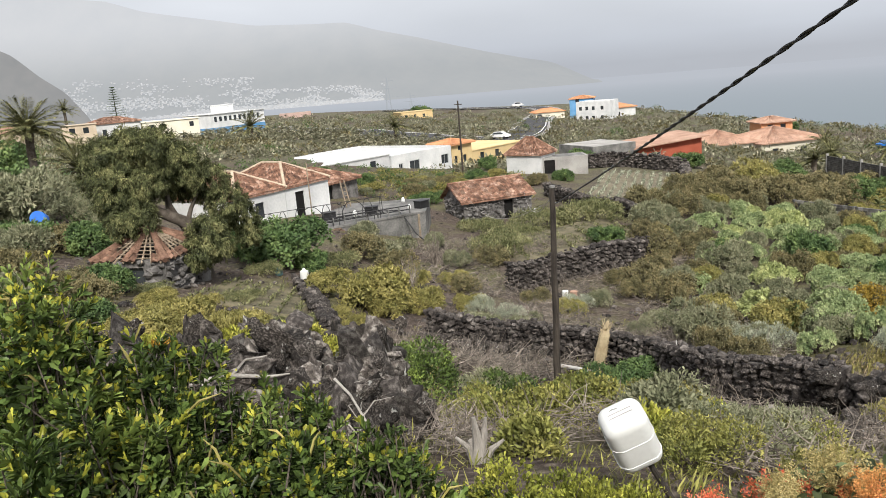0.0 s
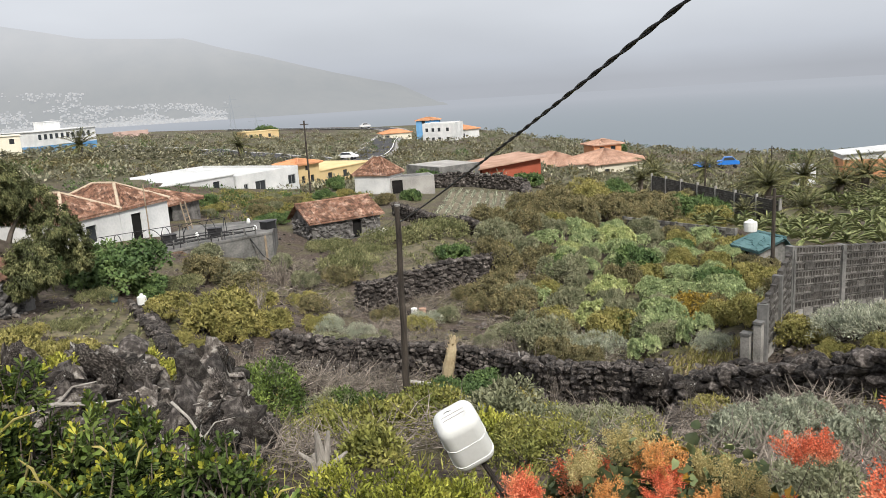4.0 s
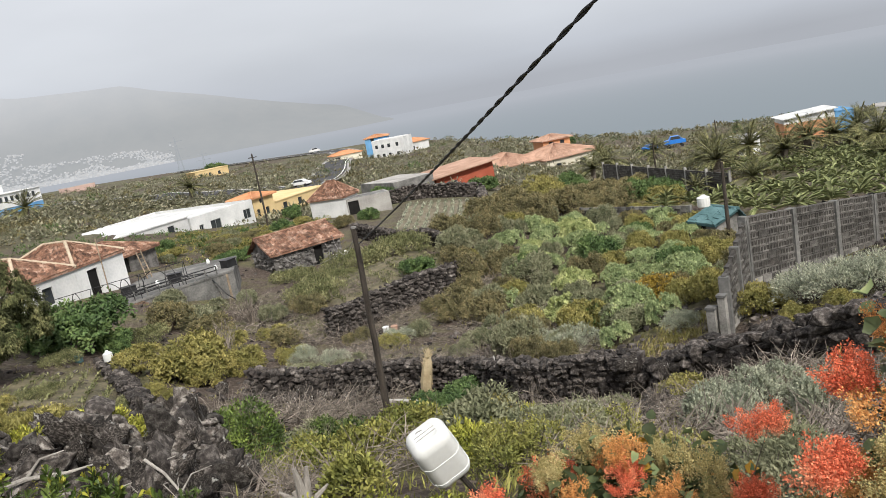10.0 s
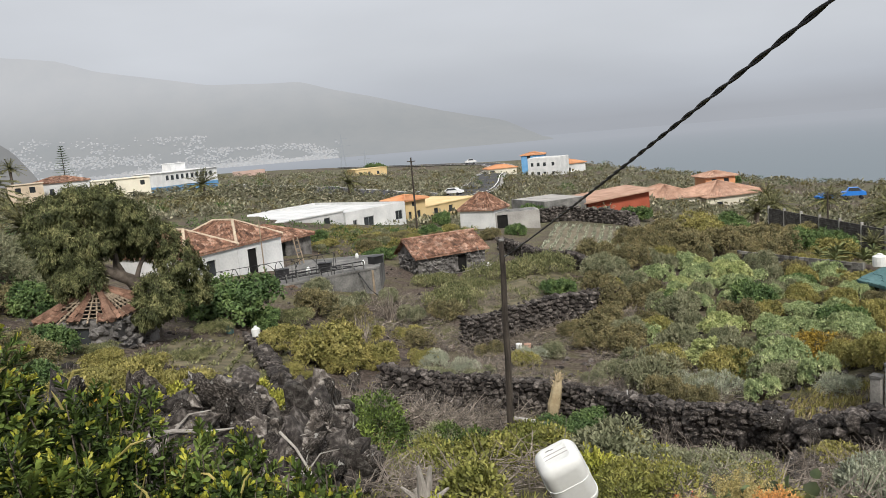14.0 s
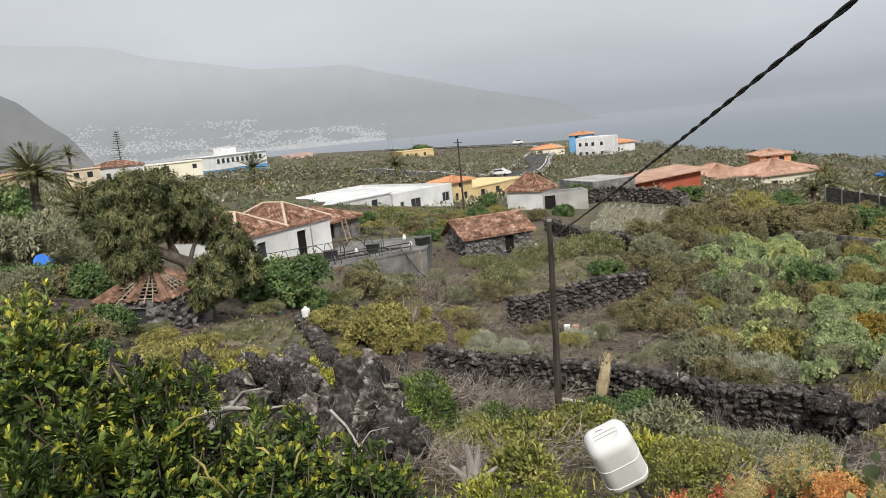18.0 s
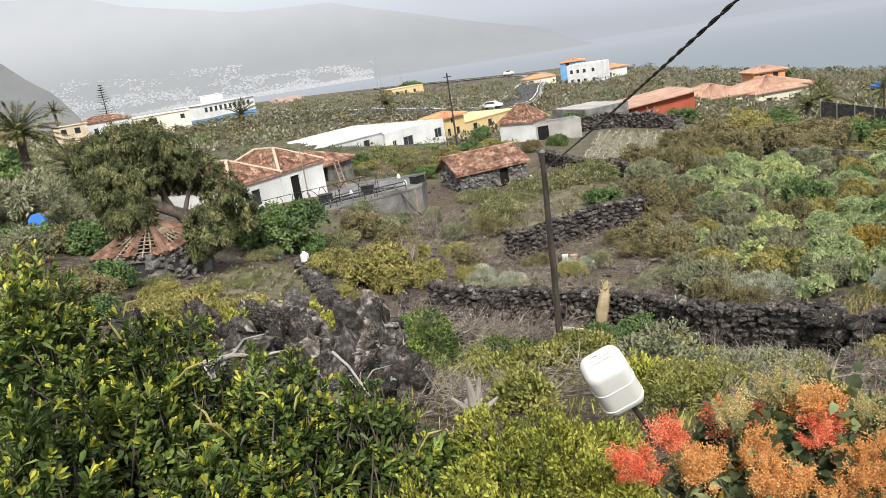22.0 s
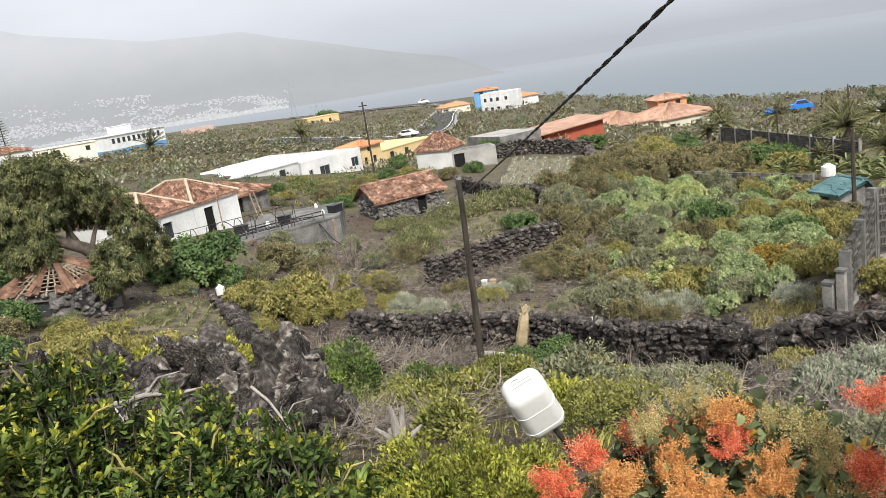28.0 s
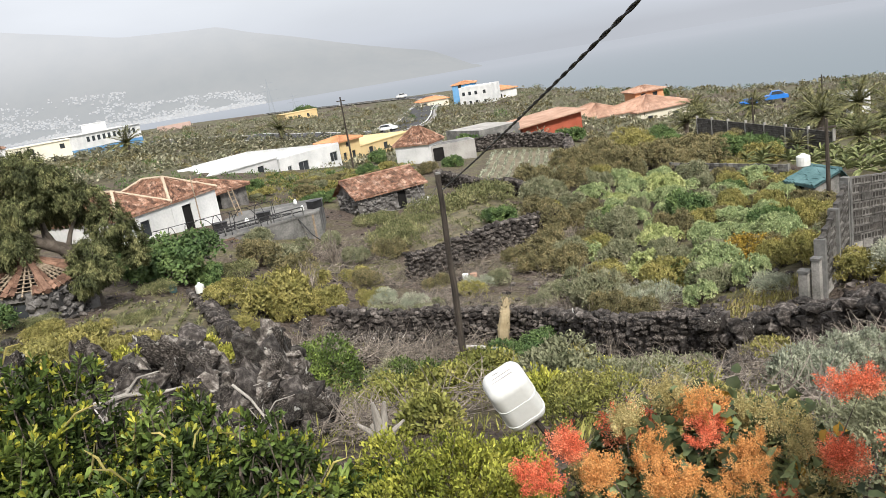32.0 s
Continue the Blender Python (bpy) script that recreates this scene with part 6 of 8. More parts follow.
def tree_crown(label):
    """The old feathery tree beside the ruined hut: forked leaning trunk and hanging sprays."""
    rng = np.random.default_rng(77)
    x0, y0 = -12.2, 28.9
    z0 = gz(x0, y0)
    top = thing("tree", Matrix.Translation((x0, y0, z0)), label, "tree")
    lobes = ((-13.89, 27.93, 0.07, 1.03), (-12.85, 27.87, 0.08, 0.85), (-14.66, 27.53, -0.2, 0.91), (-12.49, 28.58, -0.64, 1.0), (-11.87, 29.38, -1.4, 0.93), (-15.04, 27.33, -0.76, 0.59), (-14.28, 27.16, -1.2, 0.9),
             (-13.38, 27.62, -1.18, 0.76), (-13.18, 29.37, -1.49, 0.61), (-11.23, 29.63, -2.33, 0.84), (-10.9, 30.29, -3.13, 0.71), (-11.26, 27.47, -3.08, 0.72), (-11.51, 27.04, -3.75, 0.6), (-10.98, 27.58, -3.67, 0.56),
             (-10.76, 30.34, -3.78, 0.47), (-13.49, 26.79, -2.3, 0.72), (-14.11, 26.69, -2.47, 0.53), (-14.71, 27.5, -1.85, 0.64), (-14.49, 29.86, -0.54, 0.97), (-13.24, 30.98, -1.46, 0.86))
    P, D, N, L = [], [], [], []
    for x, y, z, r in lobes:
        # hanging tufts over the outside of each bough
        m = int(165 * r * r) + 20
        d = unit(rng.normal(size=(m, 3)))
        c = np.array([x - x0, y - y0, z - z0]) + d * np.array([r, r, r * 0.85]) * rng.uniform(0.55, 1.0, (m, 1))
        k = 72
        n = m * k
        o = np.repeat(d, k, 0)
        u = rng.uniform(0, 1, (n, 1))
        hang = np.repeat(rng.uniform(0.16, 0.42, (m, 1)), k, 0)
        side = rng.normal(size=(n, 3)) * np.array([0.075, 0.075, 0.05]) * (1.1 - 0.7 * u)
        P.append(np.repeat(c, k, 0) + side + o * 0.10 * np.sin(u * 2.6) - np.array([0, 0, 1.0]) * hang * u)
        D.append(o * 0.55 + rng.normal(size=(n, 3)) * 0.42 + np.array([0, 0, -0.75]))
        N.append(o + rng.normal(size=(n, 3)) * 0.4 + np.array([0, 0, 0.4]))
        L.append(rng.uniform(0.07, 0.14, n))
    P, D, N, L = [np.concatenate(q) for q in (P, D, N, L)]
    part("crown", leaf_mesh("crown", L_TREE, P, D, N, L, L * 0.30, droop=0.1), None, top)
    o = Vector((x0, y0, z0))
    way = [Vector(q) - o for q in ((-12.1, 28.9, z0 - 0.4), (-12.2, 28.75, -4.3), (-12.28, 28.67, -3.55), (-12.55, 28.4, -2.92), (-13.12, 27.86, -2.46), (-13.74, 27.56, -1.86), (-14.24, 27.52, -1.3))]
    g = Geo()
    g.tube(way, [0.34, 0.30, 0.27, 0.24, 0.20, 0.15, 0.08], 10)
    part("trunk", g, M_BARK, top, smooth=True)
    for i, pts in enumerate((((-12.7, 28.25, -2.72), (-12.87, 28.19, -2.2), (-12.9, 28.18, -1.4), (-12.9, 28.1, -0.5)), ((-12.45, 28.5, -3.1), (-12.3, 28.8, -2.5), (-12.04, 29.0, -1.95), (-11.8, 29.4, -1.3)),
                             ((-12.9, 28.05, -2.55), (-13.1, 28.6, -1.7), (-13.3, 29.6, -1.2)), ((-12.28, 28.67, -3.55), (-11.7, 29.1, -3.1), (-11.2, 29.6, -2.5)), ((-13.4, 27.7, -2.2), (-13.6, 27.3, -2.2), (-13.7, 26.9, -2.3)),
                             ((-13.3, 27.75, -2.3), (-13.5, 27.8, -1.4), (-13.8, 27.9, -0.4)), ((-12.28, 28.67, -3.5), (-11.7, 28.1, -3.0), (-11.3, 27.6, -2.9)))):
        g = Geo()
        r = (0.12, 0.11, 0.09, 0.12, 0.08, 0.10, 0.09)[i]
        g.tube([Vector(q) - o for q in pts], [r * (1 - 0.75 * k / (len(pts) - 1)) for k in range(len(pts))], 7)
        part("limb", g, M_BARK, top, smooth=True)


tree_crown("old dark green feathery tree beside the ruined hut")


def palm_meshes(seed, n=34, L=2.6, trunk=4.0, rise=0.75):
    rng = np.random.default_rng(seed)
    P, D, N = [], [], []
    g = Geo()
    for i in range(n):
        a = i * 2.39996 + rng.uniform(-0.2, 0.2)
        el = rng.uniform(-0.45, 1.45)
        c, s = math.cos(a), math.sin(a)
        pts = []
        for k in range(9):
            u = k / 8
            r = L * (u * math.cos(el) + 0.10 * u)
            z = L * (u * math.sin(el) - (0.34 + 0.16 * math.cos(el)) * u * u * rise * 0.8)
            pts.append(Vector((c * r, s * r, trunk + z)))
        g.tube(pts, [0.035 * (1 - 0.8 * k / 8) for k in range(9)], 4, cap=False)
        for k in range(1, 9):
            tang = (pts[k] - pts[k - 1]).normalized()
            side = tang.cross(Vector((0, 0, 1))).normalized()
            for q in range(4):
                b = pts[k - 1].lerp(pts[k], q / 4)
                for sg in (1, -1):
                    P.append(b)
                    D.append(side * sg + tang * 0.75 + Vector((0, 0, -0.25 + rng.normal() * 0.15)))
                    N.append(Vector((0, 0, 1)))
    fr = leaf_mesh("crown", L_PALM, np.array([tuple(p) for p in P]), np.array([tuple(p) for p in D]), np.array([tuple(p) for p in N]), L * 0.17, 0.085)
    t = Geo()
    t.tube([(0, 0, -0.5)] + [(0.03 * math.sin(k), 0.03 * math.cos(k * 1.3), trunk * k / 8) for k in range(9)], [0.30] + [0.24 + 0.025 * (k % 2) for k in range(8)] + [0.34], 10)
    return t.mesh("trunk", M_BARK), g.mesh("frond_framework", L_PALM), fr


PALMS = [palm_meshes(31, 64, trunk=4.2), palm_meshes(32, 30, 2.2, 1.6), palm_meshes(33, 30, 2.4, 6.0)]


def palm(x, y, kind, s=1.0, label="date palm with a full grey-green crown"):
    top = thing("palm_tree", pose(x, y, gz(x, y), 0, 0, (x * 37) % 360) @ Matrix.Scale(s, 4), label, "palm", "palms of the valley")
    for nm, me in zip(("trunk", "frond_framework", "crown"), PALMS[kind]):
        part(nm, me, None, top)


for x, y, k, s in ((-37.6, 59.4, 0, 1.25), (-29.9, 52.5, 1, 1.4), (-98, 170, 2, 1.2), (-22, 160, 1, 1.6), (-46, 140, 1, 1.7), (78.9, 76.3, 0, 1.3), (82, 80, 1, 1.3), (52, 92, 1, 1.8), (60, 96, 1, 1.9), (66, 92, 1, 1.9), (73, 96, 1, 1.8), (57, 84, 1, 1.7), (85, 92, 1, 1.9), (70, 84, 1, 1.7), (92, 84, 1, 1.9), (80, 100, 1, 1.9), (48, 84, 1, 1.6),
                   (64, 106, 1, 1.5), (76, 88, 1, 1.4), (38, 98, 1, 1.3), (45, 110, 1, 1.4), (52, 130, 1, 1.4), (60, 125, 1, 1.4)):
    palm(x, y, k, s)


prng = np.random.default_rng(9)
for _ in range(30):
    r, a = math.exp(prng.uniform(math.log(72), math.log(150))), radians(prng.uniform(28, 60))
    palm(r * math.sin(a), r * math.cos(a), 1, prng.uniform(0.7, 1.15), "dark date palm among the bananas")


def norfolk_pine(x, y, h, label):
    rng = np.random.default_rng(int(abs(x)))
    top = thing("pine_tree", Matrix.Translation((x, y, gz(x, y))), label, "pine")
    g = Geo()
    g.tube([(0, 0, -0.5), (0, 0, h)], [0.2, 0.04], 6)
    part("trunk", g, M_BARK, top)
    P, D = [], []
    for k in range(int(h / 0.6)):
        z = h * 0.18 + k * 0.6 * 0.85
        r = (1 - z / h) * h * 0.36 + 0.3
        for j in range(7):
            a = j * 0.898 + k * 0.4
            for q in range(10):
                u = q / 10
                for sg in (1, -1):
                    P.append((math.cos(a) * r * u, math.sin(a) * r * u, z + 0.25 * u * u))
                    D.append((math.cos(a + sg * 0.8), math.sin(a + sg * 0.8), 0.25))
    P, D = np.array(P), np.array(D)
    part("branchwork", leaf_mesh("branchwork", L_DARK, P, D, np.tile([0, 0, 1.0], (len(P), 1)), 0.38, 0.13), None, top)


norfolk_pine(-86, 170, 11.5, "tall tiered pine behind the houses")
norfolk_pine(78, 128, 5.5, "small tiered pine beyond the plantation")

KINDS["citrus"] = ("broad orchard tree with olive-yellow leaves", "orchard tree", [shrub_kind(s, m, 480, 11, 9, 0.085, 0.045, 0.04, 0.3, 0.8, h=1.15, low=0.25, stems=26, r0=0.035, core=0.5, flat=0.6) for s, m in ((41, L_YOLIVE), (42, L_OLIVE), (43, L_DARK))])
KINDS["round"] = ("wide dark umbrella-shaped tree", "tree", [shrub_kind(44, L_DARK, 360, 9, 10, 0.14, 0.06, 0.06, 0.3, 0.9, h=1.0, low=0.45, stems=26, r0=0.04)])
cluster("citrus", (22.5, 69, 4.2), (27, 72, 4.4), (31, 76, 4.2), (35, 80, 4.0), (26, 64, 4), (29.5, 67, 4.2), (34, 72, 4.2), (23.5, 61, 3.8), (30, 62, 3.8), (24, 76, 4.6), (29, 82, 4.6), (33, 67, 4.0), (31, 71, 4.0))
plant("round", -30.0, 298.8, 9.0, 0.95)
plant("round", 60.0, 170.0, 5.0, 0.9)


def banana_field(label, spots, seed, leaf=None, tall=1.0, foot=None):
    """Rows of banana plants with long arching split leaves."""
    rng = np.random.default_rng(seed)
    P, D, L, W, N = [], [], [], [], []
    for x, y in spots:
        if not free(x, y):
            continue
        z = gz(x, y) if foot is None else foot
        hh = rng.uniform(1.0, 1.7) * tall
        a0 = rng.uniform(0, 6.3)
        for k in range(12):
            a = a0 + k * 2.4
            el = rng.uniform(0.1, 1.25)
            P.append((x, y, z + hh * rng.uniform(0.7, 1.0)))
            D.append((math.cos(a) * math.cos(el), math.sin(a) * math.cos(el), math.sin(el)))
            N.append((-math.cos(a) * math.sin(el), -math.sin(a) * math.sin(el), math.cos(el)))
            L.append(rng.uniform(0.8, 1.4) * (0.6 + 0.4 * tall))
            W.append(rng.uniform(0.16, 0.32))
    P = np.array(P)
    me = leaf_mesh("banana_plants", leaf or L_BANANA, P, np.array(D), np.array(N), np.array(L), np.array(W), True, (0.9, 0.8), 0.42)
    tagged(new("banana_plants", me), label, "banana plants", kind="stuff")


def field(x0, x1, y0, y1, step, seed, ok):
    rng = np.random.default_rng(seed)
    return [(x + rng.uniform(-0.7, 0.7), y + rng.uniform(-0.7, 0.7)) for x in np.arange(x0, x1, step) for y in np.arange(y0, y1, step) if ok(x, y)]


cluster("yellow", (-4.6, 13.5, 1.6), (-3.4, 14.5, 1.4), (-5.6, 15.5, 1.8), (-6.6, 17, 1.8), (-2.8, 11.5, 1.1), (-4.0, 16.5, 1.4), (-7.5, 15, 1.8), (-8.6, 18.5, 2.0), (-5.0, 11.5, 1.2), (-5.0, 19.0, 1.4))
cluster("grey", (-1.4, 26.5, 1.8), (0.2, 27.5, 1.4), (-3.0, 40.5, 2.2), (-6.5, 40.5, 2.6), (-8.5, 43.0, 2.4), (4.2, 26.5, 1.3), (5.4, 28.4, 1.6), (3.4, 31.8, 1.4), (-4.6, 45.0, 2.2))
cluster("olive", (-2.4, 34.5, 1.8), (0.8, 33.2, 1.4), (-5.8, 37.5, 2.4), (-7.8, 39.0, 2.6), (-1.2, 41.5, 2.2), (12.6, 23.0, 1.8), (-4.0, 64.0, 2.2), (-8.0, 66.0, 2.6), (-1.0, 72.0, 2.4), (3.0, 76.0, 2.4))
cluster("dark", (-6.5, 63.0, 2.0), (-13.0, 70.0, 2.2), (-3.0, 80.0, 2.4), (-17.0, 68.0, 3.0), (-2.0, 95.0, 3.0), (9.0, 96.0, 4.0), (22.0, 94.0, 4.0), (6.0, 80.0, 2.6))
banana_field("grey-green banana plantation behind the block fence", field(26, 120, 16, 92, 2.0, 1, lambda x, y: y > 27 - 0.1 * (x - 26) and x - 0.9 * y > -30 and x + y > 52 and x > 27 and not (y > 60 and x < 50)), 61)
banana_field("wide banana plantation on the plateau", field(-75, -2, 104, 175, 3.0, 2, lambda x, y: y > 106 - x * 0.35 and noise.noise((x * 0.035, y * 0.05, 2.0)) > -0.12), 62, L_FAR)
ers = np.random.default_rng(64)
banana_field("tall banana plants inside the block walls", [(28.4 + 5.6 * u + 0.62 * d, 17.0 - 4.4 * u + 0.78 * d) for u, d in zip(ers.uniform(0.12, 1.05, 26), ers.uniform(1.2, 4.5, 26))], 63, None, 1.25, -3.3)


M_TWIG = mat("dry_grey_twigs", (0.095, 0.078, 0.064), (0.34, 0.295, 0.25), 0.9, 3, 30, 0, rand=0.45, island=True, c=(0.19, 0.162, 0.135))


def scrub(label, material, n, seed, where, leaf=0.35, per=34, size=(0.5, 1.3), tuft=False):
    """Low growth too small and too dense to count: tufts of leaves over an area."""
    rng = np.random.default_rng(seed)
    P, D, S = [], [], []
    c = 0
    while c < n:
        x, y = where(rng)
        if not free(x, y, 0.6):
            continue
        c += 1
        s = rng.uniform(*size)
        d = unit(rng.normal(size=(per, 3)))
        d[:, 2] = abs(d[:, 2])
        if tuft:
            d[:, 2] += 0.35
            P.append(np.array([x, y, gz(x, y) - 0.03]) + rng.normal(size=(per, 3)) * s * np.array([0.45, 0.45, 0.04]))
            D.append(d)
            S.append(s * rng.uniform(0.4, 0.95, per))
            continue
        P.append(np.array([x, y, gz(x, y) - 0.05]) + d * s * np.array([1, 1, 0.75]) * rng.uniform(0.6, 1.0, (per, 1)))
        D.append(d + rng.normal(size=(per, 3)) * 0.5)
        S.append(np.full(per, leaf * s))
    P, D, S = np.concatenate(P), np.concatenate(D), np.concatenate(S)
    me = leaf_mesh("low_scrub", material, P, D, D + np.array([0.3, 0.2, 0.8]), S, S * (0.10 if tuft else 0.5))
    tagged(new("low_scrub", me), label, "scrub", kind="stuff")


def polar(r0, r1, a0, a1):
    def f(rng):
        r = math.exp(rng.uniform(math.log(r0), math.log(r1)))
        a = radians(rng.uniform(a0, a1))
        return r * math.sin(a), r * math.cos(a)
    return f


scrub("olive scrub on the far plateau", L_OLIVE, 1500, 71, polar(95, 330, -38, 60), 0.5, 26, (0.5, 1.2))
scrub("grey-green scrub on the far plateau", L_FAR, 3200, 72, polar(95, 330, -38, 60), 0.5, 26, (0.5, 1.5))
scrub("grey scrub on the far plateau", L_GREY, 2200, 73, polar(100, 330, -38, 60), 0.5, 26, (0.5, 1.2))
scrub("green weeds on the terraces", L_GRASS, 1500, 74, polar(9, 75, -34, 62), 0.3, 20, (0.10, 0.34), True)
scrub("yellowing weeds on the terraces", L_YOLIVE, 1100, 75, polar(9, 75, -34, 62), 0.3, 20, (0.10, 0.32), True)
scrub("grey dry weeds on the terraces", M_TWIG, 3000, 76, polar(12, 70, -34, 62), 0.3, 14, (0.10, 0.30), True)
scrub("weeds on the right-hand terraces", L_YOLIVE, 500, 77, polar(3.5, 24, 30, 105), 0.3, 22, (0.08, 0.22), True)
scrub("fresh weeds on the near slope", L_GRASS, 700, 78, polar(2.5, 18, -20, 60), 0.3, 24, (0.08, 0.24), True)
scrub("yellow weeds on the right bank", L_YELLOW, 420, 83, polar(4.0, 12, 55, 108), 0.3, 24, (0.08, 0.24), True)
scrub("dry litter on the right-hand terraces", M_TWIG, 1500, 79, polar(3.0, 24, 20, 105), 0.3, 18, (0.08, 0.25), True)
scrub("straw litter on the right-hand terraces", M_STRAW, 260, 84, polar(8.0, 24, 60, 104), 0.3, 14, (0.12, 0.4), True)
scrub("tree tops in front of the far houses", L_OLIVE, 70, 101, polar(112, 140, -36, -17), 0.16, 150, (1.3, 2.3))
scrub("dark tree tops in front of the far houses", L_DARK, 36, 102, polar(100, 138, -38, -17), 0.16, 150, (1.3, 2.4))
scrub("dark tree clumps scattered over the plateau", L_DARK, 60, 103, polar(150, 320, -30, 40), 0.16, 120, (1.4, 2.8))
scrub("bushes at the left margin", L_DARK, 260, 80, polar(46, 110, -46, -27), 0.22, 80, (0.5, 1.1))
scrub("grey bushes at the left margin", L_GREY, 160, 81, polar(40, 100, -46, -26), 0.22, 80, (0.5, 1.0))


def dead_brush(label, x, y, r, n, seed, m=None, L=0.5, rad=0.006, h=0.35):
    """A heap of dry twigs."""
    rng = np.random.default_rng(seed)
    g = Geo()
    for _ in range(n):
        a, q = rng.uniform(0, 6.3), math.sqrt(rng.uniform()) * r
        px, py = x + math.cos(a) * q, y + math.sin(a) * q
        b = Vector((px, py, gz(px, py) + rng.uniform(0, h) * (1 - q / r * 0.7)))
        d = Vector((rng.normal(), rng.normal(), rng.normal() * 0.45 + 0.1)).normalized() * L * rng.uniform(0.5, 1.2)
        g.tube([b, b + d * 0.5 + Vector((rng.normal(), rng.normal(), rng.normal())) * L * 0.08, b + d], [rad, rad * 0.8, rad * 0.4], 3, cap=False)
    tagged(part("dry_brush_heap", g, m or M_TWIG), label, "dry brush", kind="stuff")


dead_brush("grey heap of dry twigs on the slope", 4.6, 7.0, 0.9, 260, 1)
dead_brush("grey dry brush below the stone wall", 7.6, 13.2, 1.3, 300, 2, L=0.6)
dead_brush("dry brush beside the pole", -0.6, 21.6, 1.5, 320, 3, L=0.9, rad=0.012)
dead_brush("dry vine brush on the terrace", -2.0, 37.5, 3.0, 420, 4, L=1.2, rad=0.014)
dead_brush("dry vine brush below the hut", -3.5, 43.5, 3.0, 420, 5, L=1.3, rad=0.015)
dead_brush("pale cut stalks on the terrace", 12.6, 3.6, 1.6, 110, 6, M_STRAW, 0.9, 0.008, 0.10)
dead_brush("pale cut stalks along the terrace", 15.0, 2.2, 1.6, 90, 7, M_STRAW, 0.9, 0.008, 0.08)
dead_brush("dry twigs among the houseleeks", 2.9, -0.75, 0.5, 120, 8, L=0.35, rad=0.005)
dead_brush("bleached bare twigs at the end of the terrace", 17.3, -2.6, 0.6, 60, 9, M_STRAW, 1.0, 0.02, 0.5)
dead_brush("dry brush on the near slope", 2.6, 6.2, 0.9, 200, 10, L=0.4)
dead_brush("dry brush on the lower terrace", 6.0, 24.8, 2.2, 300, 11, L=0.9, rad=0.012)
dead_brush("dry fern litter on the right bank", 4.9, 1.6, 1.2, 260, 12, L=0.4)

for i, (x, y, r, n) in enumerate(((0.0, 21.6, 1.3, 380), (-1.4, 20.9, 1.2, 340), (0.4, 24.6, 1.6, 380), (-0.6, 25.8, 1.8, 380), (1.6, 22.6, 0.9, 200), (0.0, 30.0, 2.2, 380), (5.6, 16.6, 1.2, 360), (7.0, 15.4, 1.0, 300), (3.2, 25.0, 1.6, 320), (5.0, 24.0, 1.6, 300), (1.5, 28.0, 1.8, 340), (7.4, 27.0, 1.6, 280), (9.0, 32.0, 1.8, 280), (-2.6, 22.4, 1.2, 260))):
    dead_brush("grey-brown tangle of dry twigs on the terrace", x, y, r, n, 30 + i, L=0.75, rad=0.010, h=0.45)
for i, (x, y, h) in enumerate(((4.4, 17.2, 1.3), (4.0, 16.6, 1.0), (1.9, 4.3, 0.8))):
    rng = np.random.default_rng(60 + i)
    b = thing("bare_bush", Matrix.Translation((x, y, gz(x, y))), "bare dry bush with thin forked twigs", "dry bush")
    tw, _ = tips_of(rng, h * 0.42, h * 0.42, h, 6, 46)
    part("branchwork", stems_geo(rng, tw, 0.05, 0.009, 46, 5, 0.1), M_TWIG, b)

for i, (x, y, z, w, lm) in enumerate(((-3.45, 8.1, -0.95, 0.42, L_YELLOW), (-2.95, 8.5, -1.10, 0.40, L_YELLOW), (-2.45, 8.35, -1.15, 0.36, L_YELLOW), (-3.95, 7.7, -0.90, 0.40, L_GOLD), (-2.05, 7.6, -1.20, 0.16, L_YELLOW), (-2.5, 7.25, -1.00, 0.13, L_YELLOW), (-3.7, 8.9, -1.05, 0.45, L_YOLIVE), (-4.5, 8.4, -1.05, 0.5, L_YELLOW), (-2.9, 9.2, -1.25, 0.45, L_YELLOW))):
    near_shrub("yellowing weeds among the lava rocks", "weed clump", x, y, z - 0.32, w * 0.85, w * 0.85, w * 0.8, lm, 640 + i, int(420 * w) + 60, 9, 0.045, 0.018, 0.02, 0.5, 0.8, 7, 20, r0=0.004)

cluster("olive", (-13.4, 21.6, 2.0), (-16.0, 22.8, 2.2), (-11.8, 20.0, 1.8), (-18.5, 25.0, 2.4), (-15.0, 18.6, 2.0))
cluster("grey", (-14.6, 20.2, 2.0), (-17.4, 21.0, 2.2), (-12.6, 18.2, 1.8), (-19.5, 23.0, 2.2))
cluster("dark", (-16.6, 19.0, 2.2), (-13.2, 23.4, 1.8), (-20.5, 27.0, 2.6), (-10.6, 18.0, 1.6))
cluster("yellow", (-11.0, 22.0, 1.4), (-9.6, 19.4, 1.5), (-12.0, 16.2, 1.8), (-14.2, 16.0, 2.0), (-8.8, 16.4, 1.5))


def loose_stones(label, n, seed, where, size):
    """Lava stones strewn over the soil, too many to count."""
    rng = np.random.default_rng(seed)
    g = Geo()
    for _ in range(n):
        x, y = where(rng)
        stone_into(g, (x, y, gz(x, y) + 0.01), rng.uniform(*size), rng)
    tagged(part("loose_stones", g, M_LAVAI), label, "stones", kind="stuff")


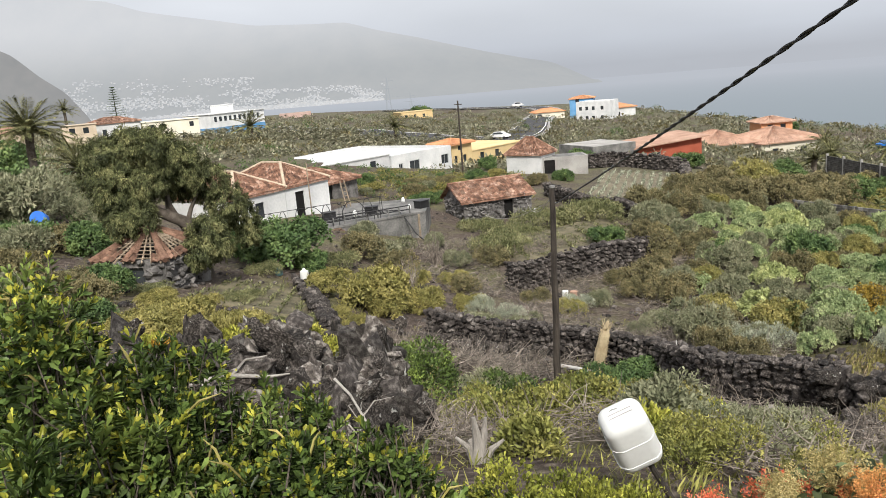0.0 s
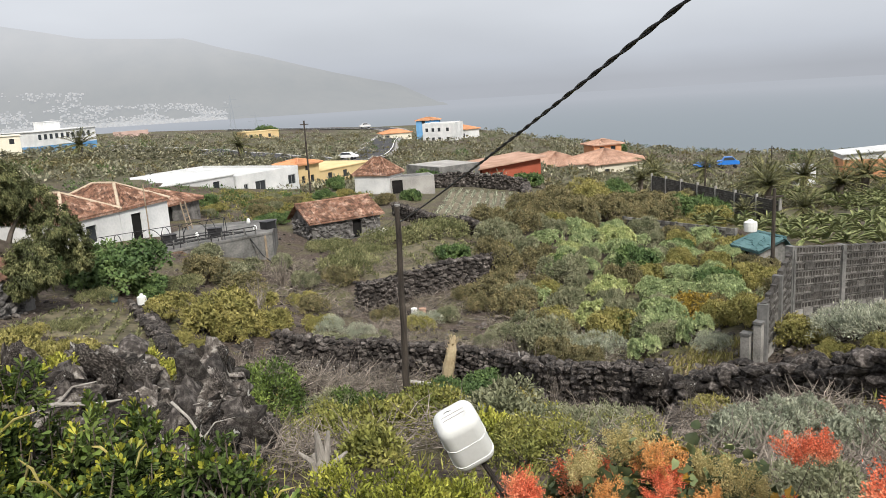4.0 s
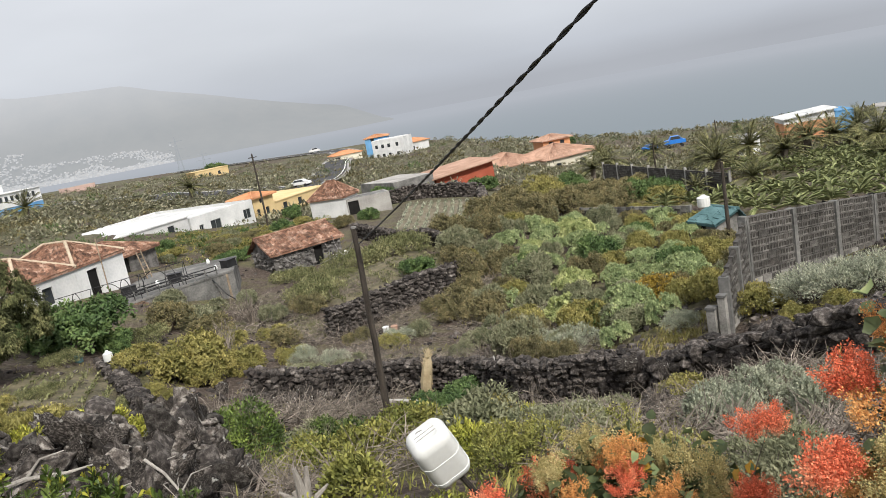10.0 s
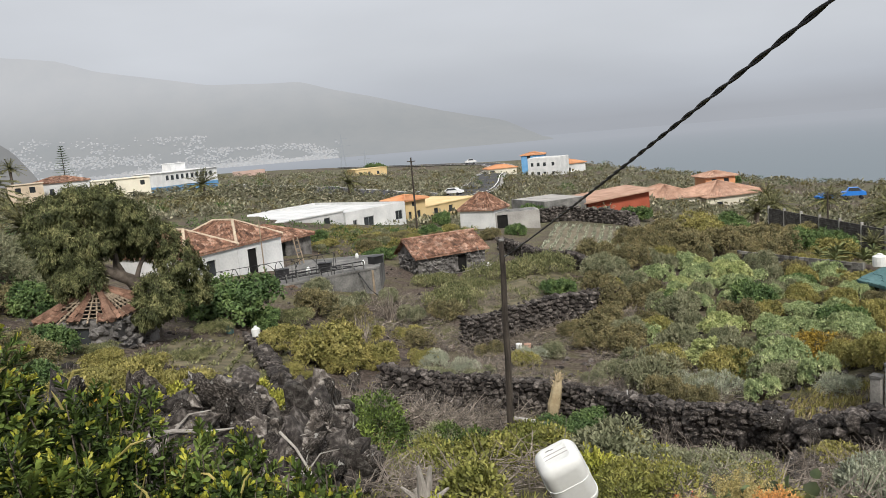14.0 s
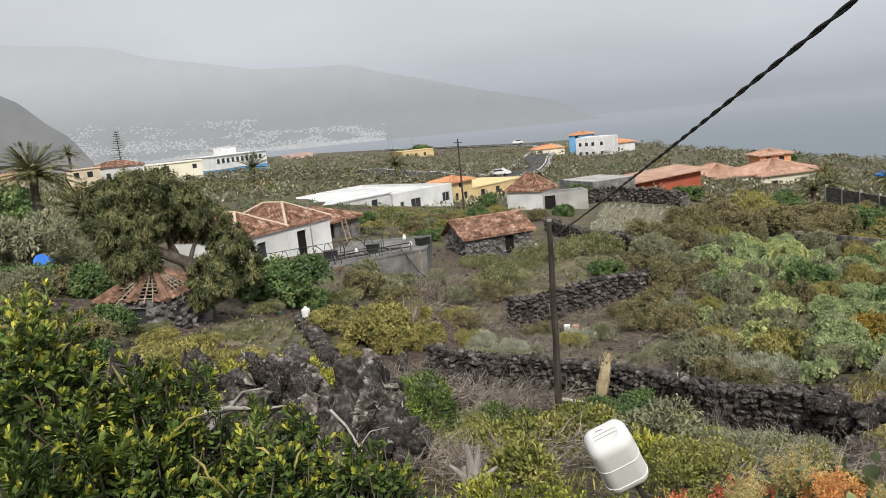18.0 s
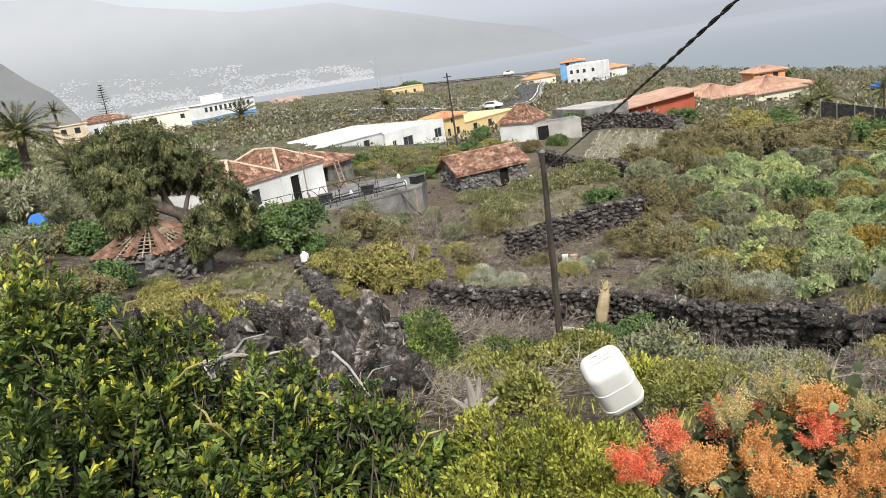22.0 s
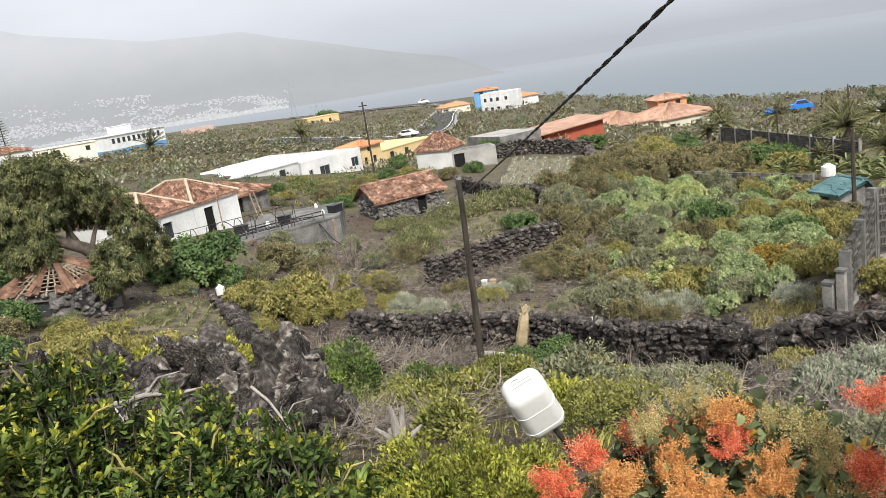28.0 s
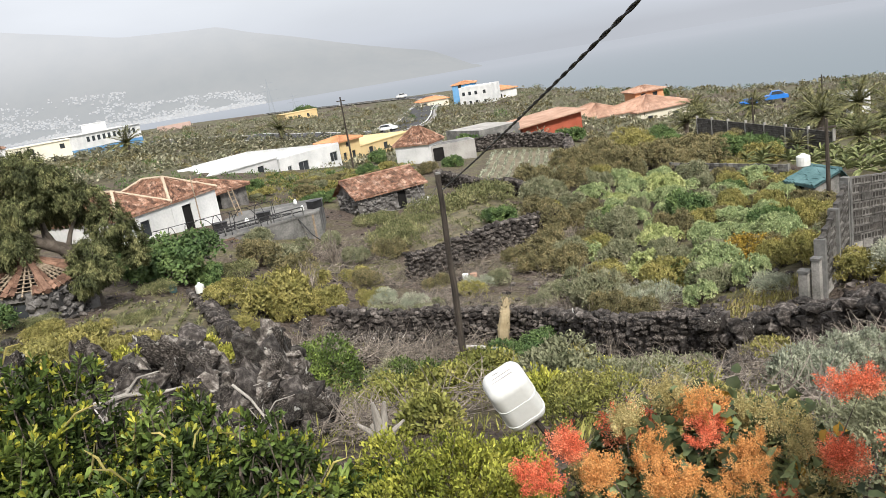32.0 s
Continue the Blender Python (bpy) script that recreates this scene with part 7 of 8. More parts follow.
loose_stones("dark lava stones strewn over the terraces", 2600, 95, polar(14, 60, -22, 40), (0.05, 0.17))
loose_stones("small lava stones on the right-hand terraces", 1300, 96, polar(5, 22, 25, 104), (0.025, 0.09))
brng = np.random.default_rng(97)
for i in range(22):
    y = brng.uniform(21, 47)
    x = brng.uniform(-3.0, 6.5 + (y - 21) * 0.12)
    dead_brush("low tangle of dry brown twigs on the soil", x, y, brng.uniform(1.2, 2.4), 300, 110 + i, L=0.8, rad=0.011, h=0.28)
for i, (x, y) in enumerate(((10.5, 5.6), (12.2, 4.6), (13.8, 4.4), (15.4, 3.4), (10.9, 4.2), (17.0, 1.6))):
    dead_brush("brown litter of cut stalks on the terrace", x, y, 1.3, 260, 140 + i, L=0.6, rad=0.007, h=0.10)

# low growth between the path and the pole
for i, (x, y, w, h, lm) in enumerate(((1.0, 14.4, 1.5, 0.5, L_YOLIVE), (2.4, 13.6, 1.3, 0.45, L_GRASS), (3.4, 15.2, 1.4, 0.5, L_YOLIVE), (0.2, 16.4, 1.6, 0.5, L_GRASS), (1.8, 16.8, 1.4, 0.45, L_YOLIVE), (-1.2, 17.6, 1.6, 0.5, L_GREY), (3.0, 17.8, 1.3, 0.45, L_YOLIVE), (-2.4, 15.8, 1.4, 0.5, L_YOLIVE), (4.6, 13.0, 1.2, 0.5, L_GREY),
                                      (1.2, 12.8, 1.2, 0.5, L_YELLOW), (0.2, 11.2, 1.1, 0.5, L_YELLOW), (3.2, 11.6, 1.1, 0.5, L_GREY), (5.6, 11.8, 1.2, 0.5, L_YOLIVE), (2.2, 10.2, 1.0, 0.45, L_YELLOW), (-0.9, 10.4, 1.0, 0.5, L_GRASS), (0.9, 7.2, 0.8, 0.45, L_YELLOW), (-0.2, 6.6, 0.7, 0.4, L_GRASS), (1.6, 9.2, 0.9, 0.45, L_YOLIVE))):
    near_shrub("low straggling weeds and small leaves", "bush", x, y, gz(x, y) - 0.05, w / 2, w / 2, h, lm, 700 + i, int(230 * w), 9, 0.055, 0.024, 0.035, 0.4, 0.9, 8, 22, r0=0.006)

for i, (x, y, r) in enumerate(((0.3, 8.0, 0.9), (1.4, 10.0, 1.1), (2.6, 12.6, 1.2), (-0.4, 12.0, 1.0), (1.0, 15.6, 1.4), (3.2, 9.4, 1.0), (-0.6, 7.2, 0.7), (2.0, 6.2, 0.8), (-1.4, 9.0, 0.8), (3.8, 13.8, 1.2))):
    dead_brush("mauve-brown tangle of dead stems on the near slope", x, y, r, 300, 180 + i, L=0.42, rad=0.006, h=0.42)

near_shrub("tall dark green tree-like bush on the bank", "bush", 18.6, -9.8, gz(18.6, -9.8) - 0.1, 2.2, 2.0, 3.6, L_DARK, 790, 900, 12, 0.12, 0.06, 0.08, 0.3, 0.9, 12, 60, r0=0.03)
for i, (x, y, w, h) in enumerate(((25.8, -6.4, 1.9, 2.0), (28.4, -9.4, 2.4, 2.1), (24.0, -8.4, 1.9, 2.0), (31.5, -7.5, 2.4, 2.2), (22.2, -6.6, 1.6, 1.8), (27.0, -13.0, 2.6, 2.4), (33.0, -13.0, 3.0, 2.6))):
    near_shrub("broad olive bush behind the block wall", "bush", x, y, gz(x, y) - 0.1, w, w, h, (L_YOLIVE, L_EUPH, L_GREY)[i % 3], 800 + i, 760, 11, 0.10, 0.05, 0.07, 0.35, 0.9, 12, 40, r0=0.02)
plant("dark", 3.0, 20.3, 1.7, 0.8)
cluster("leafy", (-14.8, 23.8, 1.6), (-12.2, 24.3, 1.5), (-10.4, 30.6, 1.8), (-9.4, 25.0, 1.4), (-6.2, 22.0, 1.4), (-7.0, 20.4, 1.5))
cluster("yellow", (-13.6, 24.2, 1.1), (-6.0, 24.0, 1.2), (-9.6, 22.6, 1.1), (-11.4, 23.0, 1.2), (-5.0, 22.6, 1.1), (-7.6, 19.0, 1.4))
loose_stones("dark stones strewn below the ruined hut", 700, 98, polar(12, 50, -44, -22), (0.05, 0.2))

for i, (x, y, r) in enumerate(((5.2, 6.6, 0.9), (6.4, 8.0, 1.0), (6.9, 10.4, 1.1), (5.6, 11.2, 0.9), (4.4, 6.2, 0.7), (7.4, 12.0, 0.9), (3.6, 7.0, 0.7), (4.0, 9.8, 0.8))):
    dead_brush("grey tangle of dry branches below the stone wall", x, y, r, 320, 160 + i, L=0.55, rad=0.008, h=0.4)


def strip(rng):
    u = rng.uniform()
    return 6.2 + 4.2 * u + rng.normal() * 0.5, 17.6 + 2.6 * u + rng.normal() * 0.6


scrub("strip of dry straw-coloured grass along the wall", M_STRAW, 200, 85, strip, 0.3, 24, (0.10, 0.22), True)
scrub("yellowing grass along the wall", L_YOLIVE, 160, 86, strip, 0.3, 24, (0.15, 0.4), True)

for i, (x, y, h) in enumerate(((-4.6, 31.6, 2.0), (-4.2, 40.5, 1.8))):
    rng = np.random.default_rng(80 + i)
    b = thing("bare_tree", Matrix.Translation((x, y, gz(x, y))), "small bare tree with brown forked branches", "tree")
    tw, _ = tips_of(rng, h * 0.36, h * 0.36, h, 7, 60, low=0.3)
    part("branchwork", stems_geo(rng, tw, 0.04, 0.022, 60, 5, 0.15), M_TWIG, b)
for i, (x, y, w, h, lm) in enumerate(((3.1, 0.1, 0.34, 0.5, L_YOLIVE), (3.3, -0.7, 0.32, 0.5, L_DARK), (2.9, -0.9, 0.26, 0.4, L_YGOLD), (3.9, 0.4, 0.4, 0.5, L_YOLIVE), (2.7, -0.3, 0.26, 0.4, L_GRASS), (3.6, 0.9, 0.4, 0.45, L_YGOLD), (4.8, 0.6, 0.5, 0.5, L_GRASS), (5.4, -0.6, 0.45, 0.6, L_YGOLD), (6.4, 0.9, 0.5, 0.45, L_YOLIVE), (7.6, 0.4, 0.55, 0.45, L_YELLOW), (8.8, 0.2, 0.6, 0.45, L_YOLIVE), (10.0, -0.6, 0.6, 0.5, L_GREY), (11.6, -1.0, 0.6, 0.5, L_YELLOW))):
    near_shrub("low tangled bank bush with small leaves", "bush", x, y, gz(x, y) - 0.05, w, w, h, lm, 840 + i, int(900 * w), 10, 0.030, 0.016, 0.02, 0.35, 0.95, 7, 40, r0=0.006)

wrng = np.random.default_rng(98)
for i in range(34):
    u = wrng.uniform(0, 1)
    x = np.interp(u, (0, 0.25, 0.6, 0.8, 1), (7.4, 8.6, 12.4, 14.4, 16.2)) - wrng.uniform(0.3, 2.0)
    y = np.interp(u, (0, 0.25, 0.6, 0.8, 1), (3.9, 2.9, 0.9, -1.6, -3.9)) - wrng.uniform(0.1, 1.5)
    w = wrng.uniform(0.30, 0.62)
    near_shrub("low yellow-green growth below the terrace wall", "bush", x, y, gz(x, y) - 0.05, w, w, w * wrng.uniform(0.6, 1.0), (L_WEED, L_GREY, L_YOLIVE, L_WEED, L_YGOLD)[i % 5], 900 + i, int(560 * w), 10, 0.042, 0.020, 0.025, 0.35, 0.9, 7, 20, r0=0.006)

def lane(rng):
    u = rng.uniform()
    return 10.0 + 8.5 * u + rng.normal() * 0.5, 5.3 - 5.6 * u + rng.normal() * 0.5


scrub("green grass growing along the terrace", L_WEED, 300, 104, lane, 0.3, 24, (0.10, 0.30), True)
grng = np.random.default_rng(99)
for i in range(40):
    y = grng.uniform(61, 84)
    x = grng.uniform(-13.5 + (y - 61) * 0.12, -0.5 + (y - 61) * 0.05)
    plant(("yellow", "grey", "olive", "dark", "yellow")[i % 5], x, y, grng.uniform(1.3, 2.6), 0.8)
scrub("grey-green weeds on the fallow strip", L_WEED, 260, 105, lambda g: (g.uniform(-2, 8), g.uniform(39, 54)), 0.3, 40, (0.18, 0.5))
scrub("low green bushes behind the farmhouse", L_YOLIVE, 420, 89, lambda g: (g.uniform(-14, 2), g.uniform(62, 88)), 0.3, 46, (0.3, 0.8))
scrub("dark low bushes behind the farmhouse", L_DARK, 200, 90, lambda g: (g.uniform(-30, 2), g.uniform(62, 92)), 0.3, 46, (0.4, 1.0))
scrub("taller grey-green bushes on the far plateau", L_FAR, 700, 87, polar(165, 330, -38, 60), 0.4, 40, (1.0, 2.2))
scrub("olive bushes on the far plateau", L_OLIVE, 350, 88, polar(150, 330, -38, 60), 0.4, 40, (1.0, 2.0))
plot("ground_plot", "tilled garden plot with pale green rows", ((6.6, 67.0), (14.2, 64.0), (19.0, 85.5), (11.0, 87.5)), 10, M_SOIL, L_SILVER, 5, 9, 0.20)
plot("ground_patch", "small vegetable patch beside the ruined hut", ((-11.2, 24.4), (-6.6, 22.6), (-7.8, 28.0), (-11.0, 29.0)), 7, M_SOILG, L_WEED, 6, 9, 0.12)
plot("ground_field", "weedy fallow strip below the stone hut", ((0.5, 38.5), (8.0, 42.5), (7.2, 52.0), (-1.0, 50.0)), 6, M_SOILG, L_WEED, 7, 8, 0.16)


def road():
    pts = [(-60, 190), (-34, 176), (-14, 158), (-3, 150), (3, 165), (7, 200), (11, 250), (17, 300), (20.5, 332), (17.5, 362), (6, 372), (-20, 376), (-60, 378)]
    fine = []
    for i in range(len(pts) - 1):
        p0, p1, p2, p3 = [Vector(pts[max(0, min(len(pts) - 1, i + k))]) for k in (-1, 0, 1, 2)]
        for k in range(8):
            u = k / 8
            fine.append(0.5 * ((2 * p1) + (p2 - p0) * u + (2 * p0 - 5 * p1 + 4 * p2 - p3) * u * u + (3 * p1 - p0 - 3 * p2 + p3) * u ** 3))

    def ribbon(o0, o1, lift):
        g = Geo()
        for i, p in enumerate(fine):
            d = (fine[min(i + 1, len(fine) - 1)] - fine[max(i - 1, 0)]).normalized()
            nr = Vector((-d.y, d.x))
            for o in (o0, o1):
                q = p + nr * o
                g.v.append((q.x, q.y, gz(p.x, p.y) + lift))
        g.f = [(2 * i, 2 * i + 1, 2 * i + 3, 2 * i + 2) for i in range(len(fine) - 1)]
        return g
    r = tagged(part("road", ribbon(-4.5, 4.5, 0.55), M_ASPH), "grey asphalt road winding over the plateau", "road", kind="structure")
    for o in (-4.1, 3.9):
        part("edge_line", ribbon(o, o + 0.25, 0.60), M_PAINT, r)
    part("verge", ribbon(-5.6, -4.52, 0.45), M_CONCL, r)
    part("verge", ribbon(4.52, 5.6, 0.45), M_CONCL, r)


road()


def car(label, x, y, turn, paint, length=4.2, h=1.45):
    z = gz(x, y) + 0.57
    t = thing("car", pose(x, y, z, 0, 0, turn), label, "car", "cars on the road")
    w = 0.85
    prof = [(-0.5, 0.35), (-0.5, 0.62), (-0.47, 0.68), (-0.30, 0.70), (-0.20, 1.0), (0.18, 1.0), (0.34, 0.70), (0.48, 0.62), (0.5, 0.35)]
    g = Geo()
    n = len(prof)
    for s in (-w, w):
        g.v.extend([(a * length, s * (0.86 if b > 0.8 else 1), b * h) for a, b in prof])
    g.f = [tuple(range(n))[::-1], tuple(range(n, 2 * n))] + [(i, (i + 1) % n, n + (i + 1) % n, n + i) for i in range(n)]
    part("body", g, paint, t)
    for s in (-1, 1):
        g = Geo()
        y0 = s * (w * 0.93 + 0.01)
        g.add([(-0.26 * length, s * w * 1.0 + s * 0.004, 0.72 * h), (0.29 * length, s * w + s * 0.004, 0.72 * h), (0.17 * length, s * w * 0.875 + s * 0.004, 0.97 * h), (-0.19 * length, s * w * 0.875 + s * 0.004, 0.97 * h)], [(0, 1, 2, 3) if s < 0 else (3, 2, 1, 0)])
        part("window", g, M_GLASS, t)
        for a in (-0.31, 0.31):
            g = Geo()
            g.tube([(a * length, s * (w - 0.12), 0.32), (a * length, s * (w + 0.02), 0.32)], 0.31, 12)
            part("wheel", g, M_BLACK, t)


P_WHITE = mat("white_car_paint", (0.72, 0.72, 0.72), (0.78, 0.78, 0.78), 0.25, 1, 5, 0, spec=0.5)
P_GREY = mat("dark_car_paint", (0.06, 0.065, 0.075), (0.08, 0.085, 0.095), 0.25, 1, 5, 0, spec=0.5)
P_BLUE = mat("blue_truck_paint", (0.02, 0.16, 0.55), (0.03, 0.20, 0.62), 0.4, 1, 5, 0, spec=0.5)
car("white parked car at the road junction", -0.6, 149.6, -20, P_WHITE)
car("white van on the road bend", 8.4, 368.0, 12, P_WHITE, 5.4, 2.4)
car("dark car driving along the road", 13.6, 270.0, 76, P_GREY)
car("dark car on the far road", 19.0, 320.0, 80, P_GREY)
car("bright blue truck beyond the plantation", 75.4, 146.8, -20, P_BLUE, 4.2, 2.3)
car("small blue van beside the plantation", 68.7, 144.6, 10, P_BLUE, 2.8, 1.5)


def pylon(x, y, z, h, label):
    t = thing("pylon", Matrix.Translation((x, y, z)), label, "pylon", "power pylons")
    # steel mixed with an emitted haze colour
    m = haze_glow_mat("steel_haze_glow", (0.2, 0.2, 0.2), (0.25, 0.25, 0.25), (0.36, 0.39, 0.42), 0.75)
    g = Geo()
    for a in range(4):
        c, s = math.cos(a * math.pi / 2 + 0.78), math.sin(a * math.pi / 2 + 0.78)
        g.tube([(c * h * 0.11, s * h * 0.11, 0), (c * h * 0.03, s * h * 0.03, h * 0.7), (0, 0, h)], 0.28, 4)
    for k in range(8):
        z0 = h * k / 10
        r = h * (0.11 - 0.08 * k / 7 * 0.9)
        for a in range(4):
            a0, a1 = a * math.pi / 2 + 0.78, (a + 1) * math.pi / 2 + 0.78
            g.tube([(math.cos(a0) * r, math.sin(a0) * r, z0), (math.cos(a1) * r * 0.9, math.sin(a1) * r * 0.9, z0 + h * 0.1)], 0.12, 3)
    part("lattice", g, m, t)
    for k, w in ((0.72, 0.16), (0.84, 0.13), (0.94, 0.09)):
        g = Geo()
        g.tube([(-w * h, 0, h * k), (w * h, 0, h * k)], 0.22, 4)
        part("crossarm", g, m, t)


pylon(-126, 891, -75, 83, "tall lattice power pylon in painted haze beyond the plateau")
pylon(-101, 895, -75, 63, "lattice power pylon in painted haze beyond the plateau")

# ---- block walls ----


# dark block stone, with the shade inside the holes put into its colour
M_HOLEDARK = mat("dark_block_hole_shade", (0.024, 0.022, 0.020), (0.11, 0.10, 0.09), 0.95, 3, 40, 0.5, c=(0.055, 0.05, 0.045))


M_BLOCKD = mat("weathered_dark_block", (0.042, 0.039, 0.036), (0.20, 0.19, 0.175), 0.95, 1.6, 25, 0.5, rand=0.4, c=(0.11, 0.104, 0.096))


def block_meshes(m, webs=()):
    g = Geo()
    g.box(-0.197, 0.197, -0.065, 0.065, 0.0, 0.036)
    g.box(-0.197, 0.197, -0.065, 0.065, 0.158, 0.194)
    g.box(-0.197, -0.155, -0.060, 0.060, 0.036, 0.158)
    for x in webs:
        g.box(x - 0.017, x + 0.017, -0.060, 0.060, 0.036, 0.158)
    a = g.mesh("screen_block", m)
    g = Geo()
    g.box(-0.195, 0.195, -0.065, 0.065, 0.0, 0.19)
    return a, g.mesh("block", m)


PALE_BLOCKS, DARK_BLOCKS = block_meshes(M_BLOCK), block_meshes(M_BLOCKD, (-0.055, 0.07))


def block_wall(name, label, a, b, h0, h1, post=2.2, solid=2, post_h=0.1, light=True, dark=False):
    """A wall of perforated concrete blocks on a solid plinth, between posts, from a to b (x, y, z of its foot)."""
    A, B = Vector(a), Vector(b)
    L = (B - A).xy.length
    m = pose(*a, 0, 0, math.degrees(math.atan2(b[1] - a[1], b[0] - a[0])))
    slope = (b[2] - a[2]) / L
    wall = thing(name, m, label, "block wall", kind="structure")
    g = Geo()
    hb = lambda x: slope * x
    ht = lambda x: slope * x + h0 + (h1 - h0) * x / L
    # added dark sheet closes the blocks' holes and stands in for their shade
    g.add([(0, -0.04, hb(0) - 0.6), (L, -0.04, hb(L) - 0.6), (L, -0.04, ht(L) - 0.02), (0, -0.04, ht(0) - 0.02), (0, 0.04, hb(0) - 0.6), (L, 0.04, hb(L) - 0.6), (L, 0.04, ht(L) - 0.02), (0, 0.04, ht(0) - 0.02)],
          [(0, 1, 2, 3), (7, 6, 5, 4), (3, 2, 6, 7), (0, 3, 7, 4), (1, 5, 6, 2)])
    part("backing", g, M_HOLEDARK, wall)
    g = Geo()
    g.add([(0, -0.075, hb(0) - 0.8), (L, -0.075, hb(L) - 0.8), (L, -0.075, hb(L)), (0, -0.075, hb(0)), (0, 0.075, hb(0) - 0.8), (L, 0.075, hb(L) - 0.8), (L, 0.075, hb(L)), (0, 0.075, hb(0))],
          [(0, 1, 2, 3), (7, 6, 5, 4), (3, 2, 6, 7), (0, 3, 7, 4), (1, 5, 6, 2)])
    part("footing", g, M_CONCL, wall)
    rng = np.random.default_rng(int(abs(a[0] * 31 + a[1] * 17)))
    n, count = max(1, int(L / 0.4)), 0
    for c in range(n):
        x = (c + 0.5) * L / n
        hh = ht(x) - hb(x)
        rows = int(hh / 0.2)
        for r in range(rows):
            off = 0.2 if r % 2 else 0.0
            xx = min(x + off * L / n / 0.4 * 0.5, L - 0.2)
            if rng.uniform() < 0.012 and r > 1:
                continue
            part("block", (DARK_BLOCKS if dark and (r >= solid or rng.uniform() < 0.5) else PALE_BLOCKS)[1 if r < solid or rng.uniform() < 0.05 else 0], None, wall, m=Matrix.LocRotScale((xx, rng.uniform(-0.006, 0.006), hb(x) + r * hh / rows), Euler((0, -math.atan(slope), 0)), (L / n / 0.4, 1, hh / rows / 0.2 * 0.97)))
            count += 1
    k = max(1, round(L / post))
    for i in range(k + 1):
        x = L * i / k
        part("post", Geo().box(x - 0.085, x + 0.085, -0.12, 0.12, hb(x) - 0.8, ht(x) + post_h * (1 if light else 0.2)), M_CONCL if light else M_CONC, wall)
    return wall


def place_fences():
    block_wall("wall_fence_stub", "weathered concrete block fence running uphill", (9.3, 16.7, -5.3), (11.3, 18.9, -5.35), 1.35, 2.1, 1.9, 1, light=False, dark=True)
    block_wall("wall_fence_front", "perforated concrete block fence with pale posts", (11.3, 18.9, -5.35), (17.5, 21.6, -6.0), 2.2, 1.95, 2.3, light=False, dark=True)
    block_wall("wall_fence_middle", "long perforated concrete block fence", (17.5, 21.6, -6.0), (25.6, 20.0, -5.6), 1.95, 1.5, 2.7, light=False, dark=True)
    block_wall("wall_fence_end", "perforated concrete block fence climbing to the terrace", (25.6, 20.0, -5.6), (26.6, 14.2, -3.9), 1.5, 1.35, 2.6, light=False, dark=True)
    block_wall("wall_corner_low", "lower perforated block wall", (25.6, 13.4, -2.85), (24.2, 10.2, -3.1), 2.1, 2.05, 1.2, solid=3, light=False, dark=True)
    block_wall("wall_enclosure_front", "tall perforated block wall on a rubble base", (23.0, 9.4, -1.65), (19.6, 3.35, -1.75), 2.2, 2.1, 1.75, solid=4, light=False)
    block_wall("wall_enclosure_side", "long perforated block wall beside the terrace", (19.6, 3.35, -1.75), (27.4, -2.2, -1.1), 2.1, 2.15, 2.35, solid=3, light=False)
    block_wall("wall_enclosure_back", "far perforated block wall above the bananas", (33.0, 12.4, -1.6), (41.9, 1.8, -0.75), 1.6, 1.9, 2.2, 0, light=False, dark=True)
    block_wall("wall_enclosure_low_back", "dark perforated block wall behind the bananas", (27.5, 16.8, -2.6), (33.0, 12.4, -1.9), 1.5, 1.6, 2.2, 0, light=False, dark=True)
    block_wall("wall_orchard", "grey block wall beside the orchard", (21.0, 58.0, -11.0), (25.6, 49.0, -10.8), 1.7, 1.7, 2.6, 9, light=False, dark=True)
    block_wall("wall_plantation", "grey block wall with pale pillars along the plantation", (36.3, 90.0, -13.0), (38.0, 64.5, -12.7), 2.45, 2.35, 3.6, 0, post_h=0.25, dark=True)
    for x, y, w, h in ((8.5, 15.98, 0.2, 1.22), (8.72, 15.85, 0.17, 1.42)):
        z = gz(x, y) - 0.3
        t = thing("gate_pillar", pose(x, y, z, 0, 0, 40), "weathered concrete gate pillar on the stone wall", "pillar", "gate pillars")
        g = Geo()
        g.box(-w / 2, w / 2, -w / 2, w / 2, 0, h + 0.2)
        part("shaft", g, M_BLOCK, t)
        part("cap", Geo().box(-w / 2 - 0.02, w / 2 + 0.02, -w / 2 - 0.02, w / 2 + 0.02, h + 0.203, h + 0.26), M_CONC, t)


place_fences()
house("tall pale concrete water tank building with stains", 40.0, 0.4, 41.6, -9.0, -3.5, 8.0, 8.0, M_DIRTY, "flat", 0, M_CONCL, 0.0, name="tank_building", category="tank building")


# ---- lava outcrop ----
M_ROCK = mat("lichened_lava_rock", (0.013, 0.011, 0.010), (0.22, 0.195, 0.172), 0.95, 9.0, 60, 1.0, rand=0.5, c=(0.052, 0.044, 0.038))


def add_lichen(m):
    """Pale crusts of lichen in ragged patches."""
    n, l = m.node_tree.nodes, m.node_tree.links
    bs = n["Principled BSDF"]
    old = bs.inputs["Base Color"].links[0].from_socket
    co, nz, rp, mx = n.new("ShaderNodeTexCoord"), n.new("ShaderNodeTexNoise"), n.new("ShaderNodeValToRGB"), n.new("ShaderNodeMix")
    nz.inputs["Scale"].default_value, nz.inputs["Detail"].default_value, nz.inputs["Roughness"].default_value = 2.0, 7.0, 0.55
    l.new(co.outputs["Object"], nz.inputs["Vector"])
    rp.color_ramp.elements[0].position, rp.color_ramp.elements[1].position = 0.635, 0.665
    l.new(nz.outputs["Fac"], rp.inputs[0])
    mx.data_type = 'RGBA'
    mx.inputs["B"].default_value = (0.44, 0.43, 0.40, 1)
    l.new(rp.outputs[0], mx.inputs["Factor"])
